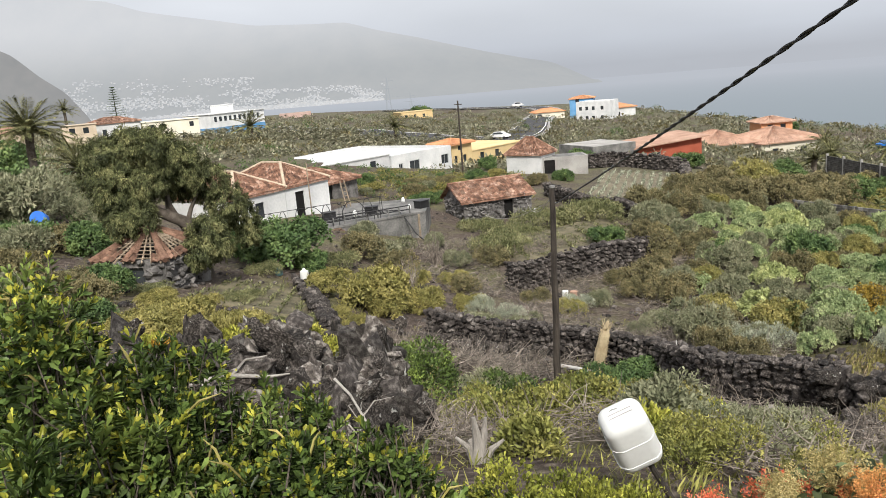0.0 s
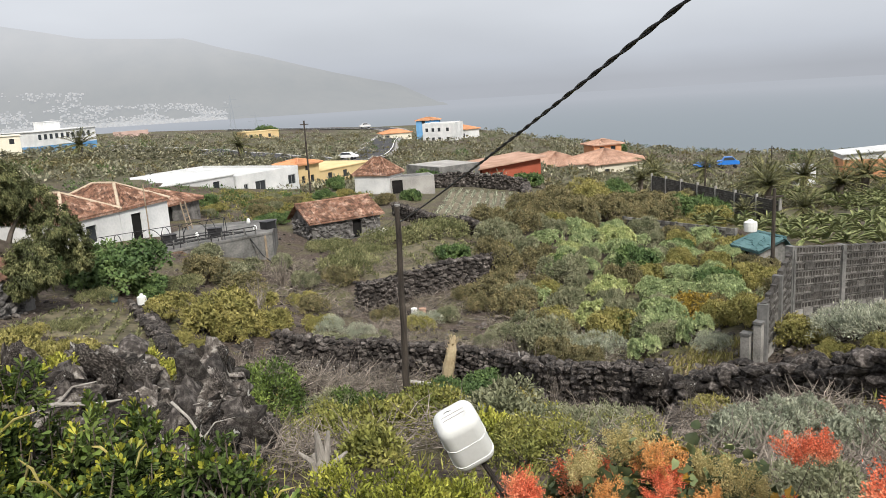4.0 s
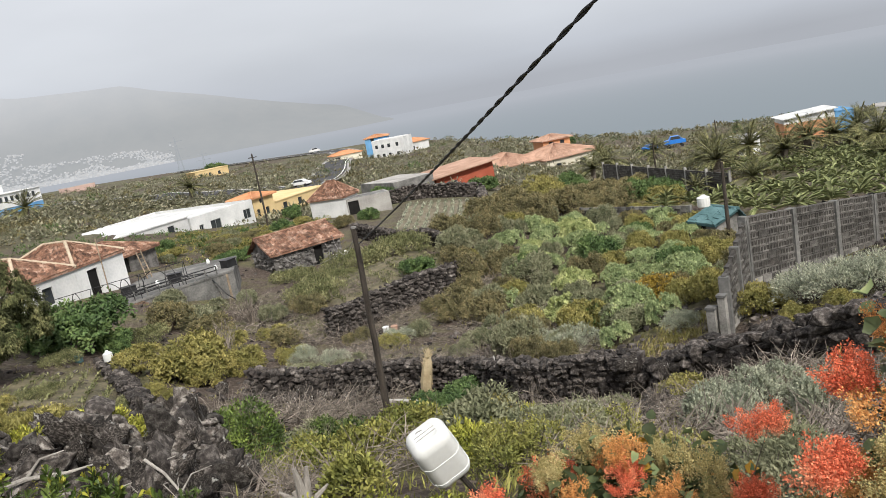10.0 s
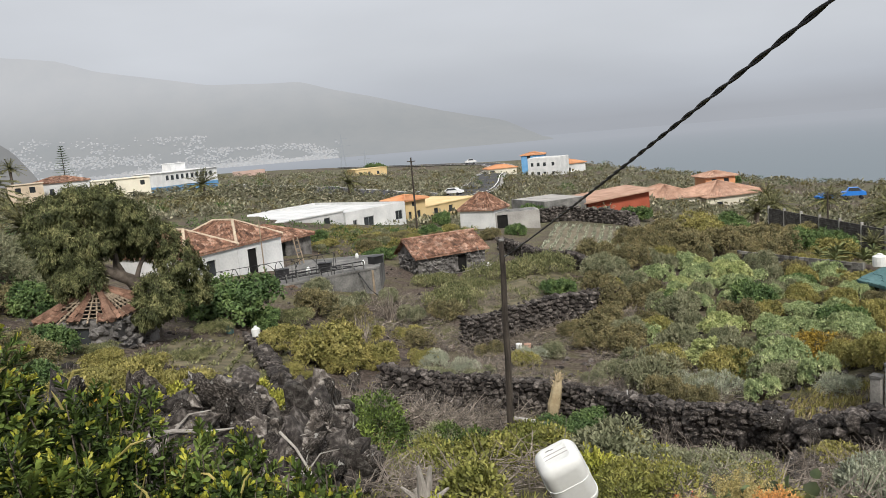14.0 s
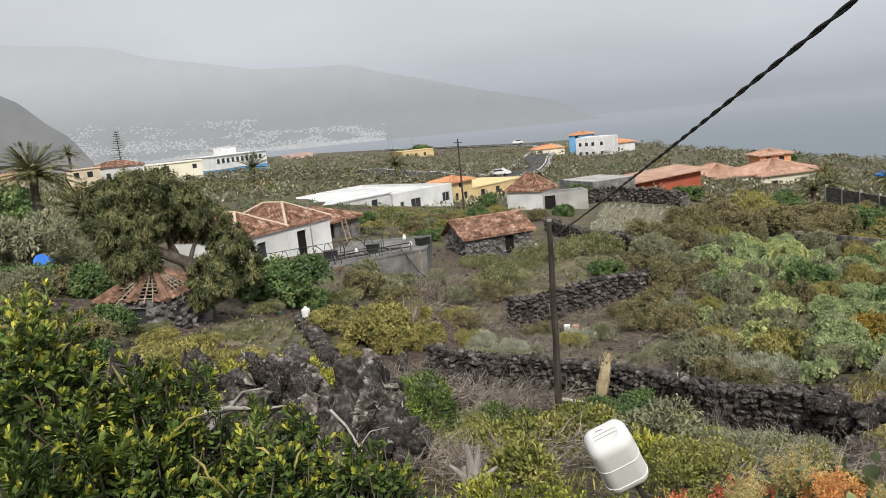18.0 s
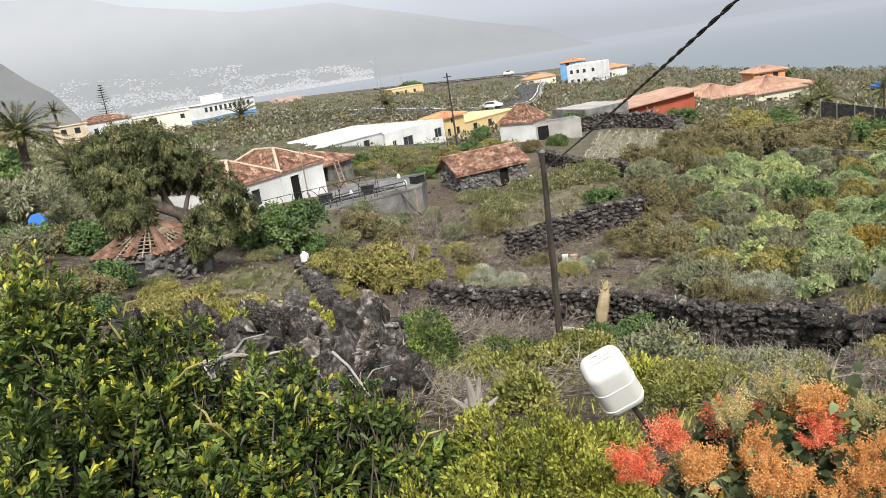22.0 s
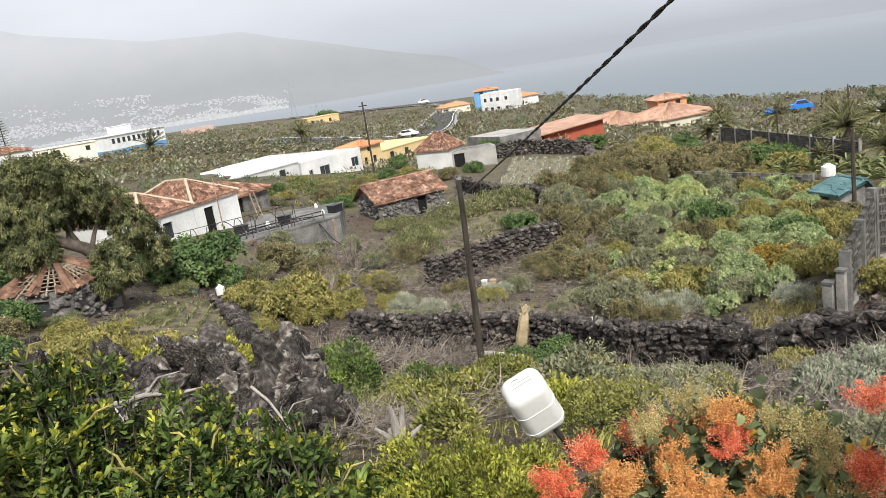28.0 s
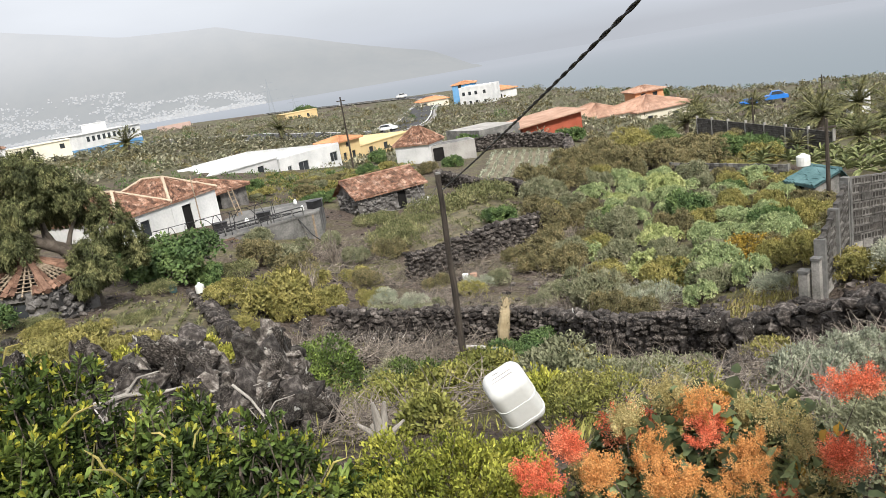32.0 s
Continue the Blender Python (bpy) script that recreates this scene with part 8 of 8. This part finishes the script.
    l.new(old, mx.inputs["A"])
    l.new(mx.outputs["Result"], bs.inputs["Base Color"])


add_lichen(M_ROCK)


def boulder_mesh(seed, sub=3):
    bm = bmesh.new()
    bmesh.ops.create_icosphere(bm, subdivisions=sub, radius=1.0)
    rng = np.random.default_rng(int(seed * 10))
    cuts = [(Vector(unit(rng.normal(size=3))), rng.uniform(0.52, 0.95)) for _ in range(13)]
    for v in bm.verts:
        p = v.co.normalized()
        r = min([1.15] + [d / p.dot(c) for c, d in cuts if p.dot(c) > 0.05])
        v.co = p * r * (1 + 0.22 * noise.fractal(p * 3.0 + Vector((0, 0, seed)), 0.7, 2.2, 5) + 0.10 * noise.fractal(p * 1.5 + Vector((seed, 0, 0)), 1.0, 2.0, 2))
    me = bpy.data.meshes.new("boulder")
    bm.to_mesh(me)
    bm.free()
    me.materials.append(M_ROCK)
    return me


BOULDERS = [boulder_mesh(s * 3.7 + 1) for s in range(7)]


def outcrop(name, label, spots, seed, flat=0.75):
    rng = np.random.default_rng(seed)
    top = thing(name, Matrix.Identity(4), label, "rock outcrop")
    for x, y, z, r in spots:
        if r < 0.20 and rng.uniform() < 0.6:
            part("stone", STONES[int(rng.integers(0, 10))], None, top, m=Matrix.LocRotScale((x, y, z), Euler(rng.uniform(0, 6.3, 3)), (r * 1.1, r, r * 1.2)))
            continue
        part("boulder", BOULDERS[int(rng.integers(0, 7))], None, top, m=Matrix.LocRotScale((x, y, z), Euler((rng.uniform(-0.5, 0.5), rng.uniform(-0.5, 0.5), rng.uniform(0, 6.3))), (r * rng.uniform(0.9, 1.3), r * rng.uniform(0.8, 1.1), r * flat * rng.uniform(0.8, 1.2))))


def scatter_rocks(x0, y0, x1, y1, n, r, top, seed, wide):
    rng = np.random.default_rng(seed)
    out = []
    for i in range(n):
        u = rng.uniform()
        x, y = x0 + (x1 - x0) * u + rng.normal() * wide, y0 + (y1 - y0) * u + rng.normal() * wide
        rr_ = rng.uniform(*r)
        z = gz(x, y) + rng.uniform(-0.1, 1.0) * top * (1 if u < 0.7 or top < 1.15 else 1.6 - u)
        out.append((x, y, z, rr_))
    return out


outcrop("lava_rubble", "tumbled dark lava rocks at the end of the wall", scatter_rocks(3.2, 9.2, 6.4, 14.6, 60, (0.08, 0.26), 0.25, 9, 0.35), 10)
outcrop("lava_rubble", "heap of lava stones where the walls meet", scatter_rocks(5.9, 15.7, 6.9, 14.3, 34, (0.12, 0.24), 0.95, 19, 0.22), 20)
outcrop("lava_rubble", "rubble terrace of dark lava stones", scatter_rocks(-3.6, 24.0, 0.5, 23.6, 60, (0.10, 0.28), 0.5, 13, 0.45), 14)
outcrop("lava_rubble", "pale lichened stones in the bank", scatter_rocks(3.2, -0.6, 3.8, -0.2, 14, (0.06, 0.16), 0.15, 15, 0.18), 16)



def lava_mound():
    """One mass of broken lava: a crest of tilted slabs with cracks between, falling towards the path."""
    rng = np.random.default_rng(17)
    nx, ny = 190, 170
    X, Y = np.meshgrid(np.linspace(-4.9, -1.0, nx), np.linspace(6.0, 9.9, ny), indexing="ij")
    X = X + rng.normal(size=X.shape) * 0.006
    crest = np.interp(X, (-4.9, -3.9, -3.36, -2.97, -2.6, -2.25, -2.0, -1.8, -1.6, -1.43, -1.1), (-1.25, -1.15, -1.12, -1.08, -1.22, -1.24, -1.24, -1.45, -1.85, -2.25, -2.7))
    line = np.interp(X, (-4.9, -3.4, -1.8, -1.0), (6.7, 7.05, 7.75, 7.9))
    d = Y - line
    Z = crest - np.where(d < 0, -d * 0.62, d * 0.10 + np.maximum(0, d - 1.3) * 0.9)
    S = np.stack([rng.uniform(-5.0, -0.9, 210), rng.uniform(5.9, 10.0, 210)], 1)
    H0, TX, TY = rng.normal(0, 0.12, 210), rng.normal(0, 0.7, 210), rng.normal(0, 0.7, 210)
    ang = rng.uniform(0, math.pi, 210)
    q = np.stack([X.ravel(), Y.ravel()], 1)
    q = q + 0.06 * np.stack([np.sin(q[:, 1] * 9 + q[:, 0] * 4), np.cos(q[:, 0] * 11 - q[:, 1] * 3)], 1)
    dx, dy = q[:, None, 0] - S[None, :, 0], q[:, None, 1] - S[None, :, 1]
    u, v = dx * np.cos(ang) + dy * np.sin(ang), -dx * np.sin(ang) + dy * np.cos(ang)
    D = np.sqrt(u * u + 3.2 * v * v)
    o = np.argsort(D, 1)[:, :2]
    r = np.arange(len(q))
    f1, f2 = D[r, o[:, 0]], D[r, o[:, 1]]
    k = o[:, 0]
    slab = H0[k] + TX[k] * dx[r, k] + TY[k] * dy[r, k] - 0.16 * np.exp(-((f2 - f1) / 0.035) ** 2)
    Zr = Z.ravel() + slab
    V = []
    for i in range(len(q)):
        x, y = X.ravel()[i], Y.ravel()[i]
        p = Vector((x * 4, y * 4, Zr[i] * 4))
        z = Zr[i] + 0.07 * noise.fractal(p, 0.8, 2.1, 5)
        g = gz(x, y) - 0.12
        w = 0.045 * noise.noise(p * 2.2)
        V.append((x + w, y + 0.045 * noise.noise(p * 2.2 + Vector((9, 0, 0))), max(z, g)))
    F = [(a * ny + b, (a + 1) * ny + b, (a + 1) * ny + b + 1, a * ny + b + 1) for a in range(nx - 1) for b in range(ny - 1)]
    me = bpy.data.meshes.new("rock_mass")
    me.from_pydata(V, [], F)
    me.materials.append(M_ROCK)
    top = thing("lava_outcrop", Matrix.Identity(4), "jagged dark lava outcrop with pale lichen", "rock outcrop")
    part("rock_mass", me, None, top)
    made = 0
    while made < 480:
        i = int(rng.integers(0, len(V)))
        x, y, z = V[i]
        near = d.ravel()[i]
        if z < gz(x, y) - 0.05 or not -1.5 < near < 0.5 and rng.uniform() < 0.85:
            continue
        made += 1
        s = rng.uniform(0.07, 0.21)
        rough = BOULDERS[int(rng.integers(0, 7))] if rng.uniform() < 0.45 else STONES[int(rng.integers(0, 10))]
        part("stone", rough, None, top, m=Matrix.LocRotScale((x, y, z + s * 0.25), Euler(rng.uniform(0, 6.3, 3)), (s * rng.uniform(0.9, 1.6), s, s * rng.uniform(0.45, 0.8))))


lava_mound()


def mound_rubble():
    """Sharp broken pieces over the outcrop, and bleached dead branches lying on it."""
    rng = np.random.default_rng(18)
    m = mat("broken_lava", (0.018, 0.015, 0.013), (0.27, 0.25, 0.225), 0.95, 14, 70, 1.0, rand=0.65, island=True, c=(0.085, 0.073, 0.064))
    top = bpy.data.objects["lava_outcrop"]
    mass = bpy.data.meshes["rock_mass"]
    co = np.empty(len(mass.vertices) * 3)
    mass.vertices.foreach_get("co", co)
    co = co.reshape(-1, 3)
    g = Geo()
    n = 0
    while n < 2600:
        x, y, z = co[int(rng.integers(0, len(co)))]
        line = np.interp(x, (-4.9, -3.4, -1.8, -1.0), (6.7, 7.05, 7.75, 7.9))
        if z < gz(x, y) - 0.05 or (y - line > 0.7 and rng.uniform() < 0.8):
            continue
        n += 1
        r = rng.uniform(0.03, 0.115) * (2.0 if rng.uniform() < 0.10 else 1)
        rot = Euler(rng.uniform(0, 6.3, 3)).to_matrix()
        sc = Vector((rng.uniform(0.8, 1.9), rng.uniform(0.6, 1.1), rng.uniform(0.35, 0.8)))
        g.add([Vector((x, y, z + r * 0.2)) + rot @ Vector((q[0] * sc.x, q[1] * sc.y, q[2] * sc.z)) * r * float(rng.uniform(0.65, 1.3)) for q in ICO], ICOF)
    tagged(part("rubble_cover", g, m, top), kind="stuff")
    for a, b, r, lb in (((-3.3, 6.55, -0.92), (-2.35, 6.95, -0.98), 0.026, "bleached forked branch lying on the lava"), ((-2.75, 6.5, -1.2), (-1.95, 6.9, -1.55), 0.022, "bleached dead branch across the rocks"), ((-2.0, 7.2, -1.15), (-1.45, 6.9, -1.95), 0.015, "grey dead branch leaning on the rocks"),
                        ((-2.35, 7.3, -1.12), (-1.75, 7.0, -1.7), 0.018, "thin bleached branch on the outcrop")):
        o = thing("dead_branch", Matrix.Translation(a), lb, "branch", "dead branches on the outcrop")
        e = Vector(b) - Vector(a)
        g = Geo()
        mid = e * 0.5 + Vector((0, 0, 0.06))
        g.tube([Vector((0, 0, 0)), e * 0.25 + Vector((0.02, 0, 0.05)), mid, e * 0.8, e], [r, r * 0.9, r * 0.8, r * 0.6, r * 0.25], 7)
        g.tube([mid, mid + Vector((0.1, 0.12, 0.10)), mid + Vector((0.28, 0.2, 0.10))], [r * 0.6, r * 0.45, r * 0.2], 6)
        g.tube([e * 0.3, e * 0.3 + Vector((0.0, -0.15, 0.06)), e * 0.3 + Vector((0.12, -0.28, -0.05))], [r * 0.5, r * 0.35, r * 0.15], 6)
        part("wood", g, M_BLEACH, o)


M_BLEACH = mat("bleached_log", (0.20, 0.185, 0.165), (0.46, 0.43, 0.39), 0.9, 5, 40, 0.5)
mound_rubble()


def rubble_face():
    """Loose lava stones banked against the foot of the enclosure wall."""
    rng = np.random.default_rng(12)
    top = thing("lava_rubble", Matrix.Identity(4), "rubble slope of dark lava rocks under the block wall", "rubble")
    stones = stone_meshes(8, mat("weathered_rubble", (0.036, 0.031, 0.028), (0.25, 0.225, 0.20), 0.95, 3, 22, 0.9, rand=0.45, c=(0.105, 0.092, 0.082)), 6)
    A, B = Vector((23.4, 10.2, -1.75)), Vector((18.9, 2.2, -1.75))
    out = Vector((-0.872, 0.49, 0))
    for k in range(300):
        u, v = rng.uniform(), rng.uniform()
        p = A.lerp(B, u) + out * (0.1 + 1.35 * v)
        low = gz(p.x, p.y)
        p.z = max(low + 0.03, A.z + 0.05 + (low - A.z) * v * 1.05 + rng.uniform(-0.06, 0.08))
        s = rng.uniform(0.17, 0.34)
        part("stone", stones[int(rng.integers(0, 8))], None, top, m=Matrix.LocRotScale(p, Euler(rng.uniform(0, 6.3, 3)), (s * 1.25, s, s * 0.85)))


rubble_face()

# ---- pole and wire ----
POLE_TOP = Vector((0.98, 20.14, -1.38))


def pole_and_wire():
    t = thing("utility_pole", Matrix.Identity(4), "leaning dark wooden utility pole on the slope", "utility pole")
    b = Vector((0.83, 19.82, gz(0.83, 19.82) - 0.6))
    g = Geo()
    g.tube([b.lerp(POLE_TOP, k / 8) + Vector((0.012 * math.sin(k * 2.1), 0, 0)) for k in range(9)], [0.105 - 0.035 * k / 8 for k in range(9)], 12)
    part("shaft", g, M_WOODD, t)
    g = Geo()
    p = POLE_TOP + Vector((0.08, -0.05, -0.42))
    g.tube([POLE_TOP + Vector((0.0, -0.02, -0.42)), p, p + Vector((0.06, -0.03, 0.02))], 0.022, 8)
    part("bracket", g, M_STEEL, t)
    g = Geo()
    g.tube([POLE_TOP + Vector((0, 0, -0.02)), POLE_TOP + Vector((0, 0, 0.03))], [0.08, 0.075], 12)
    part("cap", g, M_CONC, t)
    w = thing("power_cable", Matrix.Identity(4), "thick twisted black power cable hanging from the pole", "cable")
    q = Vector((1.83, 4.26, 2.06))
    far = q + (q - p) * 0.2
    for s in (0, math.pi):
        g = Geo()
        n = 240
        pts = []
        for k in range(n + 1):
            u = k / n
            c = p.lerp(far, u) + Vector((0, 0, -0.06 * 4 * u * (1 - u)))
            a = u * 2 * math.pi * 30 + s
            d = (far - p).normalized()
            e1 = d.cross(Vector((0, 0, 1))).normalized()
            e2 = d.cross(e1)
            pts.append(c + (e1 * math.cos(a) + e2 * math.sin(a)) * 0.0095)
        g.tube(pts, 0.0105, 6)
        part("strand", g, M_BLACK, w)
    for a, e, sag in ((POLE_TOP + Vector((-0.05, 0.05, -0.3)), (1.2, 58.6, -7.3), 0.9), (POLE_TOP + Vector((-0.05, 0.05, -0.36)), (-3.0, 57.0, -7.2), 1.0)):
        c = thing("service_wire", Matrix.Identity(4), "thin pale service wire to the stone hut", "cable", "service wires")
        a, e = Vector(a), Vector(e)
        g = Geo()
        g.tube([a.lerp(e, k / 24) + Vector((0, 0, -sag * 4 * k / 24 * (1 - k / 24))) for k in range(25)], 0.010, 4)
        part("strand", g, M_CONCL, c)
    for x, y, h, lb in ((-5.05, 92.0, 8.6, "tall thin dark utility pole beside the yellow house"), (22.0, 38.1, 4.6, "thin dark pole beside the teal shed"), (68, 118, 6.5, "far thin utility pole"), (47, 98, 5.0, "far thin pole above the plantation")):
        f = thing("utility_pole", Matrix.Translation((x, y, gz(x, y))), lb, "utility pole")
        g = Geo()
        g.tube([(0, 0, -0.5), (0, 0, h)], [0.13, 0.09], 8)
        part("shaft", g, M_WOODD, f)
        part("crossarm", Geo().box(-0.5, 0.5, -0.05, 0.05, h - 0.5, h - 0.4), M_WOODD, f)


pole_and_wire()


def canister():
    """An upturned white canister, its hollow base uppermost, leaning on a stake."""
    t = thing("canister", pose(0.432, 4.753, -0.646, 18.2, -22.4, 4.8) @ Matrix.Scale(0.88, 4), "white plastic canister upturned on a stake", "canister")
    bm = bmesh.new()
    bmesh.ops.create_cube(bm, size=1.0)
    bmesh.ops.scale(bm, vec=(0.325, 0.285, 0.50), verts=bm.verts)
    bmesh.ops.bevel(bm, geom=bm.edges[:], offset=0.088, segments=7, profile=0.5, affect='EDGES')
    cut = [f for f in bm.faces if f.normal.z > 0.99]
    r = bmesh.ops.inset_region(bm, faces=cut, thickness=0.010, depth=0.0)
    bmesh.ops.translate(bm, vec=(0, 0, -0.010), verts=list({v for f in cut for v in f.verts}))
    me = bpy.data.meshes.new("body")
    bm.to_mesh(me)
    bm.free()
    me.materials.append(M_PLASTIC)
    me.polygons.foreach_set("use_smooth", [True] * len(me.polygons))
    part("body", me, None, t)
    for z in (-0.150, 0.035):
        g = Geo()
        w, d, r = 0.1625, 0.1425, 0.088
        pts = []
        for cx, cy, a0 in ((w - r, d - r, 0), (-w + r, d - r, 90), (-w + r, -d + r, 180), (w - r, -d + r, 270)):
            for k in range(7):
                a = radians(a0 + k * 15)
                pts.append((cx + r * math.cos(a), cy + r * math.sin(a), z))
        g.tube(pts + pts[:2], 0.0045, 5, cap=False)
        part("moulded_rib", g, M_PLASTIC, t)
    # moulded ridges coloured grey, so their shade on the white base is painted in
    for y0 in (-0.018, 0.018):
        g = Geo()
        g.tube([(0.10, y0, 0.236), (0.07, y0, 0.2415), (-0.07, y0, 0.2415), (-0.10, y0, 0.236)], 0.0026, 6)
        part("base_ridge", g, M_CONCL, t)
    g = Geo()
    g.tube([(-0.06, 0.055, 0.237), (-0.035, 0.06, 0.2415), (0.0, 0.05, 0.2415)], 0.0035, 5)
    part("scuff_mark", g, M_CONC, t)
    g = Geo()
    g.tube([(0.09, 0.05, -0.22), (0.09, 0.05, -0.295)], [0.035, 0.035], 12)
    part("neck", g, M_PLASTIC, t)
    g = Geo()
    g.tube([(-0.06, -0.02, -0.245), (-0.05, -0.02, -0.285), (0.03, 0.0, -0.285), (0.04, 0.0, -0.245)], 0.014, 8)
    part("grip", g, M_PLASTIC, t)
    g = Geo()
    g.tube([(0.03, -0.02, -0.22), (0.10, -0.30, -0.90)], [0.022, 0.026], 8)
    part("stake", g, M_WOODD, t)


canister()


def small_things():
    g0 = gz
    # dry frond stuck upright
    t = thing("dry_palm_frond", pose(2.16, 21.95, g0(2.16, 21.95), 4, 8, 0) @ Matrix.Scale(1.15, 4), "straw-coloured dried palm frond standing upright", "palm frond")
    g = Geo()
    g.tube([(0, 0, -0.1), (0.02, 0, 0.5), (0.06, 0, 1.0), (0.10, 0, 1.4)], [0.10, 0.16, 0.13, 0.03], 8)
    part("stalk", g, M_STRAW, t)
    rng = np.random.default_rng(3)
    z = rng.uniform(0.0, 1.2, 260)
    P = np.stack([0.02 + z * 0.05, np.zeros(260), z], 1)
    D = np.stack([rng.normal(size=260), rng.normal(size=260), np.full(260, 2.2)], 1)
    part("blade_tuft", leaf_mesh("blade_tuft", M_STRAW, P, D, rng.normal(size=(260, 3)), 0.30, 0.03), None, t)
    # planks, logs
    for nm, lb, a, b, r, m in (("plank", "pale wooden plank lying on the soil", (1.0, 22.0), (2.0, 21.0), 0.06, M_CONCL), ("log", "bleached grey log on the slope", (2.80, 9.2), (3.75, 10.9), 0.085, M_BLEACH), ("pipe", "pale plastic pipe on the terrace wall", (8.6, 15.0), (5.6, 17.5), 0.02, M_CONCL),
                               ("cane", "long dry cane across the terrace", (10.2, 3.9), (14.2, 4.6), 0.014, M_STRAW), ("cane", "long dry cane beside the wall", (7.6, 4.3), (10.4, 3.5), 0.014, M_STRAW)):
        up = {"log": 0.22, "plank": 0.16}.get(nm, 0)
        za, zb = g0(*a) + r + 0.02 + up, g0(*b) + r + 0.02 + up
        o = thing(nm, Matrix.Translation((*a, za)), lb, nm)
        g = Geo()
        e = Vector((b[0] - a[0], b[1] - a[1], zb - za))
        g.tube([Vector((0, 0, 0)), e * 0.5 + Vector((0, 0, 0.02)), e], [r, r * 0.95, r * 0.8], 8)
        part("shaft", g, m, o)
    # bleached stump
    t = thing("tree_stump", Matrix.Translation((-0.62, 6.2, g0(-0.62, 6.2))), "bleached broken grey tree stump", "stump")
    g = Geo()
    for e, r in (((0.0, 0, 0.42), 0.04), ((0.10, 0.03, 0.40), 0.035), ((-0.16, 0.02, 0.24), 0.03), ((0.24, -0.02, 0.22), 0.028), ((-0.05, 0.05, 0.2), 0.05)):
        g.tube([(0, 0, -0.1), Vector(e) * 0.5 + Vector((0.02, 0, 0.03)), e], [r * 1.3, r, r * 0.4], 7)
    part("trunk", g, mat("bleached_wood", (0.17, 0.155, 0.135), (0.36, 0.335, 0.30), 0.9, 5, 40, 0.5, stretch=(3, 3, 0.6)), t)
    # jug on the wall, bucket, drum, barrel
    def vessel(nm, lb, x, y, z, r, h, m, cat, mouth=False, tilt=0):
        o = thing(nm, pose(x, y, z, tilt, 0, 20), lb, cat)
        g = Geo()
        g.tube([(0, 0, 0), (0, 0, h * 0.05), (0, 0, h * 0.5), (0, 0, h * 0.85), (0, 0, h)], [r * 0.85, r * 0.95, r, r * 0.97, r * (0.4 if not mouth else 1.0)], 14)
        part("body", g, m, o, smooth=False)
        g = Geo()
        g.tube([(0, 0, h + 0.003), (0, 0, h + 0.05)], [r * 0.35, r * 0.33] if not mouth else [r * 1.05, r * 1.05], 14)
        part("cap" if not mouth else "rim", g, m, o)
    vessel("jug", "white plastic jug standing on the stone wall", -8.15, 28.6, g0(-8.15, 28.6) + 0.42, 0.17, 0.42, M_PLASTIC, "jug")
    vessel("bucket", "small white bucket on the terrace soil", 2.2, 34.2, g0(2.2, 34.2), 0.14, 0.30, M_PLASTIC, "bucket", True)
    vessel("pot", "orange plastic pot beside the bucket", 2.6, 34.3, g0(2.6, 34.3), 0.16, 0.22, M_TILEP, "pot", True)
    vessel("drum", "teal plastic drum beside the patch", -9.8, 30.7, g0(-9.8, 30.7), 0.16, 0.34, M_TEAL, "drum")
    vessel("barrel", "blue plastic barrel lying among bushes", -24.0, 37.7, g0(-24.0, 37.7) + 0.55, 0.36, 0.95, M_BLUEP, "barrel", True, 75)
    vessel("pail", "bright blue pail at the end of the wall", 17.6, -1.9, g0(17.6, -1.9) + 0.35, 0.12, 0.28, M_BLUEP, "pail", True, 100)
    vessel("canister", "white plastic canister leaning in the bushes", 18.6, -3.7, g0(18.6, -3.7) + 0.25, 0.17, 0.46, M_PLASTIC, "canister", False, 14)
    vessel("tank", "white plastic water tank", 21.3, 39.2, -7.2, 0.36, 0.62, M_PLASTIC, "water tank")
    vessel("bucket", "pale bucket by the stone hut door", 1.1, 57.6, g0(1.1, 57.6) + 0.1, 0.13, 0.3, M_PLASTIC, "bucket", True)
    vessel("bucket", "white bucket near the stone hut", 2.0, 58.0, g0(2.0, 58.0) + 0.1, 0.15, 0.35, M_PLASTIC, "bucket", True)
    # white box on the lower terrace wall
    t = thing("polystyrene_box", pose(13.95, 2.5, g0(13.95, 2.5) + 0.02, 0, 0, -28), "white polystyrene box on the stone wall", "box")
    bm = bmesh.new()
    bmesh.ops.create_cube(bm, size=1.0)
    bmesh.ops.scale(bm, vec=(0.56, 0.36, 0.22), verts=bm.verts)
    bmesh.ops.bevel(bm, geom=bm.edges[:], offset=0.03, segments=2, profile=0.5, affect='EDGES')
    me = bpy.data.meshes.new("body")
    bm.to_mesh(me)
    bm.free()
    me.materials.append(M_PLASTIC)
    part("body", me, None, t, m=Matrix.Translation((0, 0, 0.11)))
    part("lid", Geo().box(-0.285, 0.285, -0.185, 0.185, 0.222, 0.27), M_PLASTIC, t)


small_things()


def hose():
    t = thing("hose", Matrix.Identity(4), "pale hose hanging over the dry-stone wall", "hose")
    b = Vector((4.05, 20.0, gz(4.05, 20.0)))
    g = Geo()
    g.tube([b + Vector((0.1, 0.55, 1.02)), b + Vector((0.02, 0.15, 1.06)), b + Vector((0.0, -0.1, 0.8)), b + Vector((0.05, -0.15, 0.35)), b + Vector((0.0, -0.2, 0.02)), b + Vector((-0.4, -0.5, 0.03))], 0.018, 7)
    part("tube", g, M_CONCL, t)


hose()
